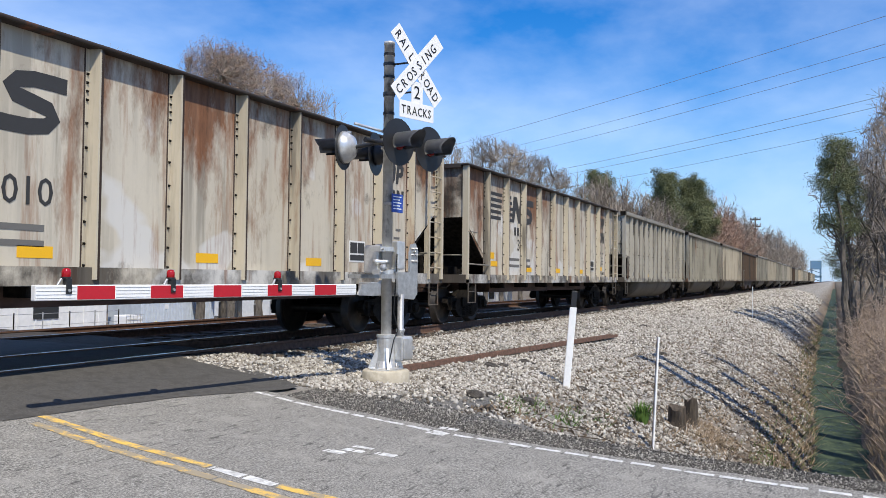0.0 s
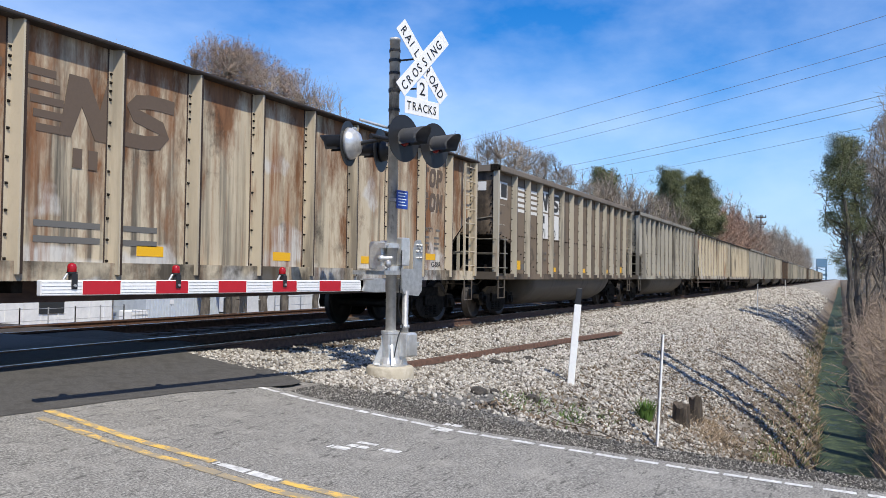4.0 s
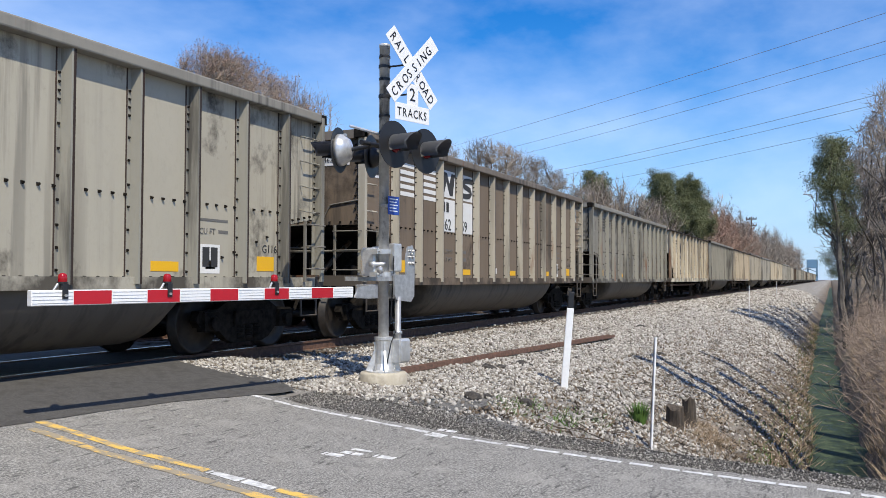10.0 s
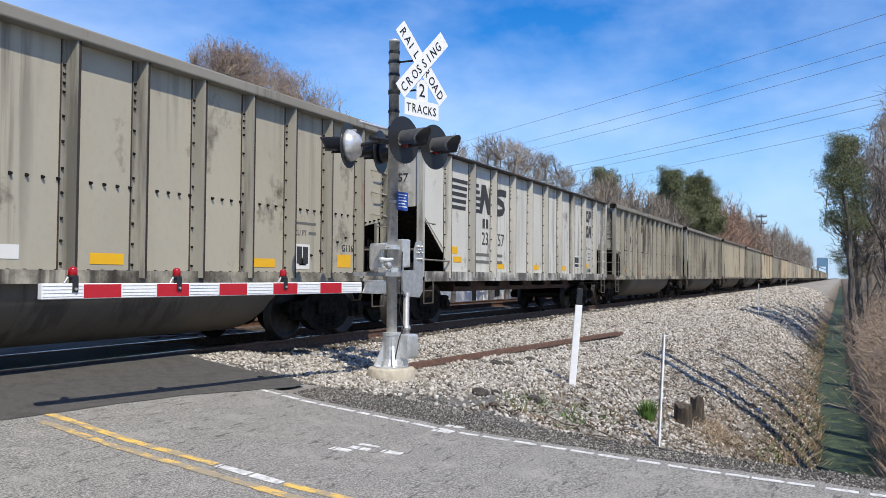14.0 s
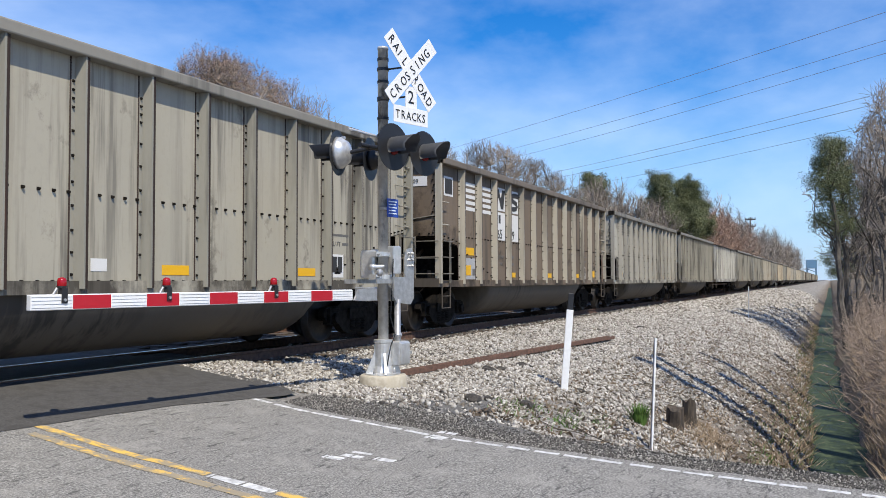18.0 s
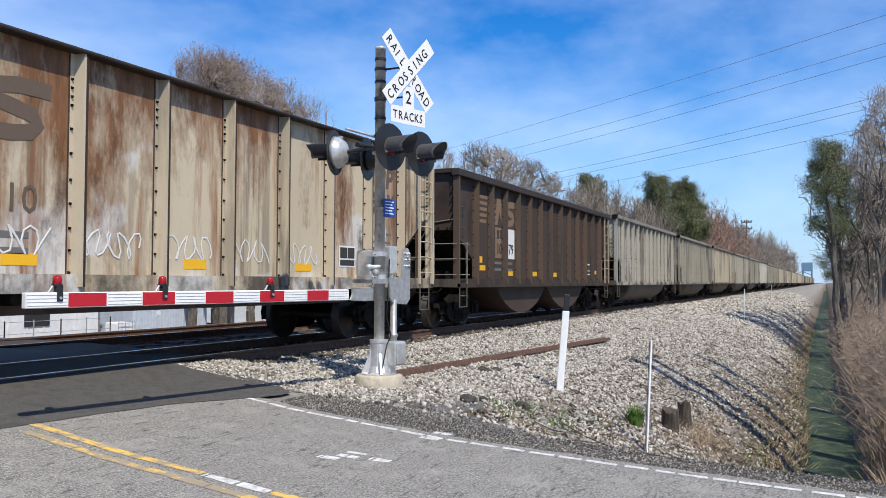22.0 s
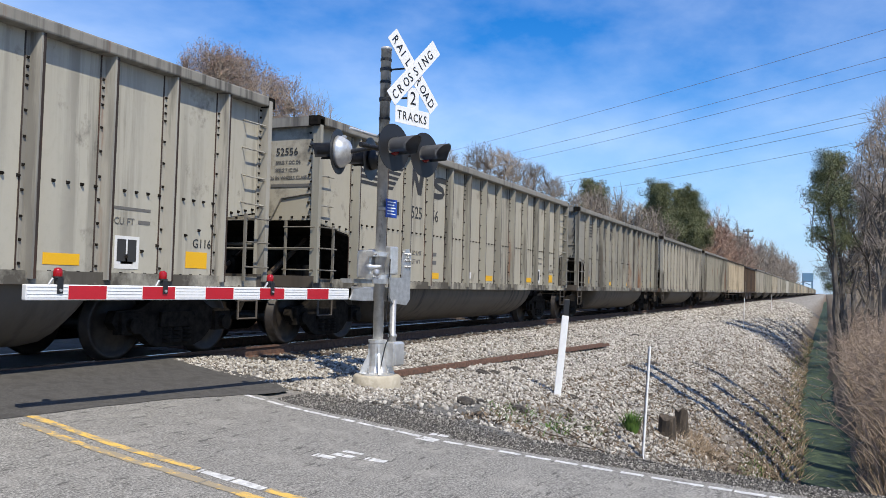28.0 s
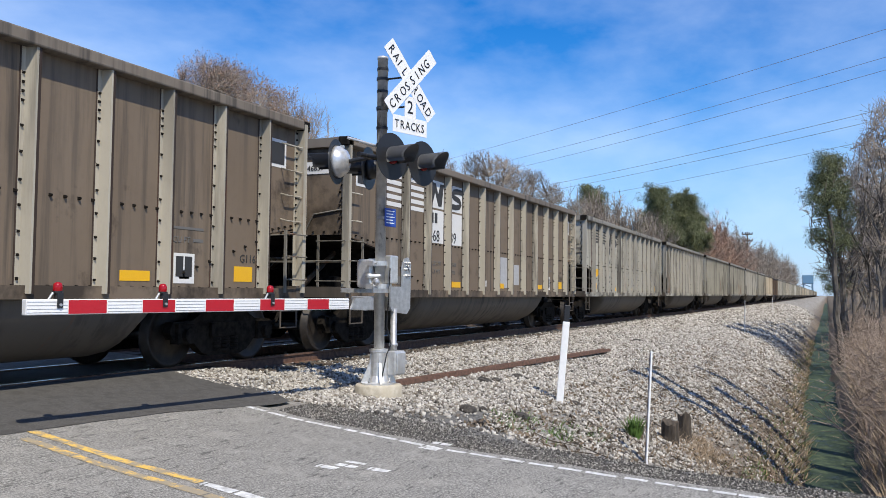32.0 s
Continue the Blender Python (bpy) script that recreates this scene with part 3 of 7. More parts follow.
def side_rivets(kind):
    xs = EDGES[kind]
    bays = len(xs) - 1
    pts = []
    for k in range(1, bays - 1):
        w = xs[k + 1] - xs[k]
        for j in range(5):
            x = xs[k] + (0.12 + 0.19 * j) * w
            pts.append((x, 1.12))
            if kind == "tub":
                pts.append((x, 2.13))
        if kind == "tub" and k in (1, 2, bays - 3, bays - 2):
            for j in range(4):
                s = (j + 0.5) / 4 if k < 5 else 1 - (j + 0.5) / 4
                depth = 0.33 * ((k - 1) + s) if k < 5 else 0.33 * ((bays - 2 - k) + s)
                pts.append((xs[k] + (j + 0.5) / 4 * w, 1.86 - depth))
    if kind == "tub":
        # along the slanted lower edge of the end bays
        for j in range(5):
            pts.append((0.2 + 0.22 * j, 2.16 - 0.13 * (0.2 + 0.22 * j)))
            pts.append((CAR - 0.2 - 0.16 * j, 2.16 - 0.18 * (0.2 + 0.16 * j)))
    n = 15 if kind == "tub" else 13
    for j in range(n):
        z = CUT[kind][0] + 0.06 + (HIGH[kind] - 0.26 - CUT[kind][0]) * j / (n - 1)
        pts += [(0.083, z), (CAR - 0.083, z)]
    for x in POSTS[kind]:
        pts += [(x - 0.08, z) for z in (1.2, 1.45, 1.7, 1.98, 2.25, 2.55, 2.83, 3.1, 3.2, 3.3, 3.4)]
    return rivet_row(pts)


def end_rivets(kind):
    a = CUT[kind][0]
    n = 12
    pts = [(-(0.17 if j % 2 else 0.21), a + 0.06 + (3.50 - a) * j / n) for j in range(n + 1)]
    pts += [(-0.30 - 0.23 * j, a + 0.05) for j in range(12)]
    return rivet_row(pts)


def chord_side(kind):
    bm = bmesh.new()
    h = {"tub": 0.15, "lobe": 0.17, "hopper": 0.05}[kind]
    top = HIGH[kind]
    ends = -0.09 if kind == "tub" else 0.10
    bm_box(bm, (-ends, -0.03, top - h), (CAR + ends, 0.17, top))
    bmesh.ops.bevel(bm, geom=bm.edges[:], offset=0.02, segments=2, affect="EDGES", profile=0.5)
    return bm


def chord_end(kind):
    h = 0.16 if kind == "tub" else 0.09
    bm = bmesh.new()
    top = HIGH[kind] - 0.004
    inset = 0.20 if kind == "tub" else 0.17
    bm_box(bm, (-0.10, inset, top - h), (0.06, WIDE - inset, top))
    return bm


def end_sheet(kind):
    a = CUT[kind][0]
    bm = bmesh.new()
    bm_box(bm, (-0.006, 0.145, a), (0.024, WIDE - 0.145, HIGH[kind] - 0.03))
    return bm


def slope_sheet(kind):
    a, b = CUT[kind]
    w = 1.2
    reach = 2.4 if kind != "tub" else 1.7
    bm = bmesh.new()
    vs = [(0.03, a), (w, b), (reach, 1.12), (reach, 1.10), (w, b - 0.03), (0.03, a - 0.03)]
    bm_prism(bm, vs, 0.16, WIDE - 0.16)
    return bm


def bolster_web():
    """The plates over the truck that carry the slope sheet."""
    bm = prism([(0.16, 1.06), (1.75, 1.06), (1.75, 1.30), (1.10, 1.58), (0.16, 1.86)], WIDE / 2 - 0.25, WIDE / 2 - 0.22)
    bm_prism(bm, [(0.9, 1.06), (0.96, 1.06), (0.96, 1.60), (0.9, 1.62)], 0.55, WIDE - 0.55)
    return bm


# dark block in place of the shaded gap between side and end chords
def corner_cap():
    return box((-0.11, 0.0, TOP - 0.155), (0.09, 0.20, TOP + 0.004), 0.01)


def floor_sheet():
    return box((1.6, 0.17, 1.08), (CAR - 1.6, WIDE - 0.17, 1.12))


def sill_side(kind):
    bm = bmesh.new()
    if kind == "tub":
        bm_box(bm, (-0.02, 0.05, 0.98), (CAR + 0.02, 0.20, SILL + 0.07))
    else:
        bm_box(bm, (-0.02, 0.04, 0.97), (CAR + 0.02, 0.22, SILL + 0.12))
    return bm


def tub_mesh():
    bm = bmesh.new()
    rings = []
    xs = [(3.05, 0.0), (3.15, 0.75), (3.3, 0.95), (3.6, 1.0), (CAR - 3.6, 1.0), (CAR - 3.3, 0.95), (CAR - 3.15, 0.75), (CAR - 3.05, 0.0)]
    for x, s in xs:
        ring = []
        for k in range(17):
            a = math.pi * k / 16
            y = WIDE / 2 - (WIDE / 2 - 0.13) * math.cos(a) * (0.93 + 0.07 * s)
            z = SILL - 0.02 - (SILL - 0.26) * min(1.0, (math.sin(a) * 1.18)) * max(0.03, s)
            ring.append(bm.verts.new((x, y, z)))
        rings.append(ring)
    for p, q in zip(rings, rings[1:]):
        for k in range(16):
            bm.faces.new((p[k], q[k], q[k + 1], p[k + 1]))
    bmesh.ops.recalc_face_normals(bm, faces=bm.faces[:])
    return bm


def lobes_mesh():
    bm = bmesh.new()
    for a, b in ((3.0, 7.3), (7.45, CAR - 3.0)):
        out = []
        for k in range(15):
            s = k / 14
            out.append((a + (b - a) * s, SILL - 0.04 - 0.78 * math.sin(math.pi * s) ** 0.7))
        bm_prism(bm, [(x, z) for x, z in out], 0.25, WIDE - 0.25)
    return bm


def under_hopper():
    bm = bmesh.new()
    bm_box(bm, (-0.3, 1.42, 0.74), (CAR + 0.3, 1.83, 1.05))
    return bm


def hopper_floor():
    return box((2.7, 0.55, 0.72), (CAR - 2.7, WIDE - 0.55, 1.02))


def cross_bearer():
    return box((0, 0.2, 0.84), (0.14, WIDE - 0.2, 1.03))


def under_tub():
    bm = bmesh.new()
    bm_box(bm, (-0.3, 1.42, 0.70), (CAR + 0.3, 1.83, 1.05))
    return bm


def end_platform():
    bm = bmesh.new()
    bm_box(bm, (-0.08, 0.04, 0.98), (0.14, WIDE - 0.04, 1.17))
    bm_box(bm, (0.14, 0.5, 1.02), (1.6, 0.75, 1.08))
    bm_box(bm, (0.14, WIDE - 0.75, 1.02), (1.6, WIDE - 0.5, 1.08))
    return bm


def end_post(kind):
    return box((-0.045, -0.035, 1.17), (-0.006, 0.035, HIGH[kind] - (0.16 if kind == "tub" else 0.09)))


def end_strut(kind):
    return tube((0.1, 0, 1.15), (1.5, 0, 2.0 if kind == "tub" else 2.2), 0.05, 0.05, 6)


def end_bar():
    return tube((0.03, 0.1, 1.62), (0.03, WIDE - 0.1, 1.62), 0.022, 0.022, 6)


def grab(bm, a, b, out, r=0.012):
    """A bent bar from a to b standing off by out."""
    a, b, out = Vector(a), Vector(b), Vector(out)
    bm_bar(bm, [a, a + out, b + out, b], r, 5)


def side_ladder(kind):
    bm = bmesh.new()
    o = Vector((0, -0.07, 0))
    if kind == "hopper":
        # one rung and a long hand rail, no stile
        grab(bm, (0.0, 0.02, 2.16), (0.52, 0.06, 2.16), o)
        bm_bar(bm, [(0.02, 0.02, 1.42), (1.30, 0.02, 1.40)], 0.018, 5)
        return bm
    bm_box(bm, (0.47, 0.0, SILL), (0.505, 0.04, 2.04))
    for z in (1.27, 1.63, 1.98):
        grab(bm, (0.0, 0.02, z), (0.49, 0.02, z), o)
    return bm


def end_ladder():
    bm = bmesh.new()
    e = Vector((-0.08, 0, 0))
    bm_box(bm, (-0.03, 0.63, 1.1), (0.01, 0.665, 2.1))
    for z in (1.27, 1.63, 1.98):
        grab(bm, (0.0, 0.06, z), (0.0, 0.65, z), e)
    return bm


def side_grab():
    bm = bmesh.new()
    grab(bm, (0.06, SHEET, 0), (0.47, SHEET, 0), (0, -0.11, -0.03))
    return bm


def end_rail():
    bm = bmesh.new()
    bm_bar(bm, [(0.09, 0.10, 2.55), (-0.02, 0.10, 2.55), (-0.02, 0.75, 2.47), (-0.02, 0.95, 2.12), (-0.02, 2.3, 2.10), (-0.02, 2.6, 2.5), (0.09, 3.1, 2.5)], 0.016, 5)
    return bm


def sill_step():
    bm = bmesh.new()
    bm_bar(bm, [(0.12, 0.05, 1.0), (0.12, 0.05, 0.52), (0.55, 0.05, 0.52), (0.55, 0.05, 1.0)], 0.018, 5)
    bm_bar(bm, [(0.12, 0.05, 0.78), (0.55, 0.05, 0.78)], 0.014, 5)
    return bm


def tall_ladder():
    """The full-height ladder at the front corner of the hopper cars."""
    bm = bmesh.new()
    for x in (-0.02, -0.60):
        bm_box(bm, (x - 0.04, 0.01, SILL), (x + 0.02, 0.05, HIGH["lobe"] - 0.10))
    for k in range(8):
        z = 1.3 + 0.32 * k
        bm_tube(bm, (-0.6, 0.02, z), (-0.02, 0.02, z), 0.013, 0.013, 5)
    return bm


def coupler():
    bm = bmesh.new()
    bm_box(bm, (-0.62, 1.52, 0.80), (0.0, 1.73, 0.97))
    bm_box(bm, (-0.74, 1.47, 0.74), (-0.52, 1.80, 1.02))
    bm_bar(bm, [(-0.05, 1.35, 0.9), (-0.35, 1.30, 0.55), (-0.7, 1.35, 0.45)], 0.035, 6)
    bm_bar(bm, [(-0.10, 0.4, 0.95), (-0.14, 0.5, 0.85), (-0.14, 1.4, 0.85)], 0.013, 5)
    return bm


def air_tank():
    return tube((0.45, 2.2, 1.35), (1.0, 2.2, 1.35), 0.17, 0.17, 12)


def brake_valve():
    bm = bmesh.new()
    bm_box(bm, (0.4, 0.55, 1.15), (0.62, 0.85, 1.36))
    bm_tube(bm, (0.5, 0.75, 1.3), (1.1, 0.75, 1.3), 0.07, 0.07, 8)
    bm_box(bm, (0.75, 0.6, 1.08), (1.0, 0.95, 1.30))
    return bm


def wheelset():
    bm = bmesh.new()
    prof = [(0.10, -0.99), (0.10, -0.84), (0.20, -0.83), (0.26, -0.80), (0.38, -0.80), (0.41, -0.83), (0.455, -0.825), (0.458, -0.72), (0.485, -0.715), (0.485, -0.69), (0.40, -0.685), (0.36, -0.73), (0.22, -0.74), (0.12, -0.70), (0.085, -0.68)]
    full = prof + [(r, -y) for r, y in prof[::-1]]
    bm_lathe(bm, full, 28, Matrix.Rotation(radians(-90), 4, "X"))
    return bm


def sideframe():
    bm = bmesh.new()
    out = [(-1.18, 0.50), (-1.12, 0.64), (-0.72, 0.66), (-0.45, 0.80), (0.45, 0.80), (0.72, 0.66), (1.12, 0.64), (1.18, 0.50), (1.10, 0.40), (0.78, 0.42), (0.52, 0.20), (0.34, 0.14), (-0.34, 0.14), (-0.52, 0.20), (-0.78, 0.42), (-1.10, 0.40)]
    bm_prism(bm, out, -0.07, 0.07)
    for s in (-1, 1):
        bm_box(bm, (s * 0.9 - 0.17, -0.13, 0.34), (s * 0.9 + 0.17, 0.02, 0.62))
        bm_tube(bm, (s * 0.9, -0.2, 0.46), (s * 0.9, -0.1, 0.46), 0.10, 0.10, 10)
    return bm


def springs():
    bm = bmesh.new()
    for x in (-0.2, 0.0, 0.2):
        for k in range(4):
            bm_tube(bm, (x, -0.05, 0.20 + 0.055 * k), (x, -0.05, 0.235 + 0.055 * k), 0.082, 0.082, 9)
    bm_box(bm, (-0.36, -0.12, 0.42), (0.36, 0.05, 0.62))
    return bm


def bolster():
    bm = bmesh.new()
    bm_box(bm, (-0.2, -1.0, 0.45), (0.2, 1.0, 0.72))
    bm_tube(bm, (0, 0, 0.7), (0, 0, 0.84), 0.22, 0.22, 12)
    for s in (-1, 1):
        bm_box(bm, (s * 0.42 - 0.05, -0.85, 0.36), (s * 0.42 + 0.05, 0.85, 0.46))
    return bm


def truck(car, x, full=True):
    t = base("truck")
    t.parent = car
    t.matrix_basis = pose(x, WIDE / 2, 0)
    t["label"] = "grimy two-axle freight truck"
    if not full:
        def joined():
            bm = sideframe()
            bmesh.ops.translate(bm, verts=bm.verts[:], vec=(0, -1.0, 0))
            for s in (-1, 1):
                bm_tube(bm, (s * 0.9, -0.8, 0.458), (s * 0.9, -0.68, 0.458), 0.458, 0.458, 12)
            return bm
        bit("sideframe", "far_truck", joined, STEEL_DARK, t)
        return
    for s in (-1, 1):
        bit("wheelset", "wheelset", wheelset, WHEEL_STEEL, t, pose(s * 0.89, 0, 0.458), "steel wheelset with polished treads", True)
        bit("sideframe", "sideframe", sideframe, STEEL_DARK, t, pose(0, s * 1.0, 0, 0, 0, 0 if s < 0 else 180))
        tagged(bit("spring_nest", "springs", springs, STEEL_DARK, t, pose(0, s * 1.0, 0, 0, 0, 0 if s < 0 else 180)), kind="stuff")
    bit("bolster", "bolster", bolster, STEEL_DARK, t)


def patch(car, name, x, z, w, h, material, y=SHEET, label=""):
    def make():
        bm = bmesh.new()
        bm_box(bm, (0, -0.005, 0), (1, 0.0, 1))
        return bm
    ob = bit(name, "patch", make, material, car, Matrix.Translation((x, y, z)) @ Matrix.Diagonal((w, 1, h, 1)), label)
    return ob


def breadth(text):
    me = words(text, 1.0)
    xs = [v.co.x for v in me.vertices]
    bpy.data.meshes.remove(me)
    return max(xs) - min(xs)


def lettering(car, text, x, z, size, material, y=SHEET, turn=0.0, squeeze=1.0):
    """A row of characters, each a piece of its own."""
    row = base("lettering")
    row.parent = car
    row.matrix_basis = pose(x, y - 0.004, z, 0, 0, turn) @ Matrix.Diagonal((squeeze, 1, 1, 1))
    at = 0.0
    for ch in text:
        if ch == " ":
            at += 0.3 * size
            continue
        key = ("glyph", ch)
        if key not in MESHES:
            MESHES[key] = words(ch, 1.0), breadth("H" + ch + "H") - MESHES.setdefault("pair", breadth("HH"))
        me, step = MESHES[key]
        mesh_link("character", me, material, row).matrix_basis = Matrix.Translation((at, 0, 0)) @ Matrix.Diagonal((size, 1, size, 1))
        at += step * size
    return row


def slant(car, name, outline, material, y=SHEET):
    return part(name, prism(outline, y - 0.006, y - 0.001), material, car)


def swirl(car, x, z, w, h, material, y=SHEET):
    """The heavy double curve of the maker's mark."""
    mid = [(0.99, 0.86), (0.78, 0.87), (0.50, 0.87), (0.27, 0.82), (0.17, 0.70), (0.26, 0.58), (0.50, 0.52), (0.76, 0.45), (0.85, 0.31), (0.75, 0.18), (0.50, 0.13), (0.24, 0.13), (0.03, 0.14)]
    pts = [Vector((x + w * (a + 0.10 * (b - 0.5)), z + h * b)) for a, b in mid]
    left, right = [], []
    for k, p in enumerate(pts):
        d = (pts[min(k + 1, len(pts) - 1)] - pts[max(k - 1, 0)]).normalized()
        side = Vector((-d.y, d.x)) * h * 0.125
        left.append(tuple(p + side))
        right.append(tuple(p - side))
    bm = bmesh.new()
    rows = [[bm.verts.new((a, yy, b)) for yy in (y - 0.006, y - 0.001) for a, b in (l, r)] for l, r in zip(left, right)]
    for p, q in zip(rows, rows[1:]):
        for a, b in ((0, 1), (1, 3), (3, 2), (2, 0)):
            bm.faces.new((p[a], p[b], q[b], q[a]))
    for p in (rows[0], rows[-1]):
        bm.faces.new((p[0], p[2], p[3], p[1]))
    bmesh.ops.recalc_face_normals(bm, faces=bm.faces[:])
    return part("emblem_block", bm, material, car)


def heavy_mark(car, x, ink):
    """Six heavy slanted blocks in two rows, the maker's mark of the rebuilt cars."""
    w, h, t = 0.34, 0.40, 0.095
    bar = lambda pts, x0, z0: slant(car, "mark_block", [(x0 + px + 0.12 * pz, z0 + pz) for px, pz in pts], ink)

    def ring(x0, z0, openings=False):
        # two halves of an oval band
        for s in (-1, 1):
            c = w / 2
            pts = [(c, 0), (c, t), (c + s * 0.035, t + 0.02), (c + s * 0.055, 0.13), (c + s * 0.055, h - 0.13), (c + s * 0.035, h - t - 0.02), (c, h - t), (c, h), (c + s * 0.09, h - 0.01), (c + s * 0.145, h - 0.09), (c + s * 0.145, 0.09), (c + s * 0.09, 0.01)]
            if openings and s > 0:
                for part_of in (pts[:4] + [(c + 0.055, 0.19), (c + 0.01, 0.19), (c + 0.01, 0.25), (c + 0.145, 0.25)] + pts[10:], pts[5:9] + [(c + 0.145, h - 0.11), (c + 0.055, h - 0.13)]):
                    bar(part_of, x0, z0)
                continue
            bar(pts[::s], x0, z0)

    z = 2.92
    bar([(0.0, h - t), (0.11, h - t), (0.11, 0), (0.21, 0), (0.21, h - t), (0.32, h - t), (0.32, h), (0, h)], x, z)
    ring(x + 0.34, z)
    bar([(0.02, 0), (0.12, 0), (0.12, h), (0.02, h)], x + 0.68, z)
    bar([(0.12, 0.14), (0.22, 0.14), (0.30, 0.20), (0.30, 0.34), (0.22, h), (0.12, h), (0.12, h - 0.09), (0.19, h - 0.09), (0.19, 0.23), (0.12, 0.23)], x + 0.68, z)
    z = 2.40
    ring(x, z, True)
    ring(x + 0.34, z)
    bar([(0.02, 0), (0.11, 0), (0.11, 0.22), (0.22, 0), (0.31, 0), (0.31, h), (0.22, h), (0.22, 0.18), (0.11, h), (0.02, h)], x + 0.68, z)


def scribble(car, x, z, wide, tall, seed):
    """White spray paint loops."""
    rnd = random.Random(seed)
    bm = bmesh.new()
    pts = []
    for k in range(34):
        s = k / 33
        pts.append((x + wide * (s + 0.07 * math.sin(11 * s * math.pi)), SHEET - 0.006, z + tall * (0.5 + 0.42 * math.sin(8.3 * s * math.pi + seed) * rnd.uniform(0.75, 1.0))))
    bm_bar(bm, pts, 0.014, 4)
    for v in bm.verts:
        v.co.y = SHEET - 0.006 + (v.co.y - SHEET + 0.006) * 0.3
    part("spray_paint", bm, SPRAY, car, "faint white spray-painted scrawl")


WEIGHTS = {3: ("238100", "47900"), 7: ("237000", "49000"), 9: ("236500", "49500"), 10: ("234500", "49500"), 20: ("237500", "48600"), 23: ("237600", "48400"), 24: ("237900", "48100"), 2: ("237400", "48600"), 25: ("238100", "47900")}


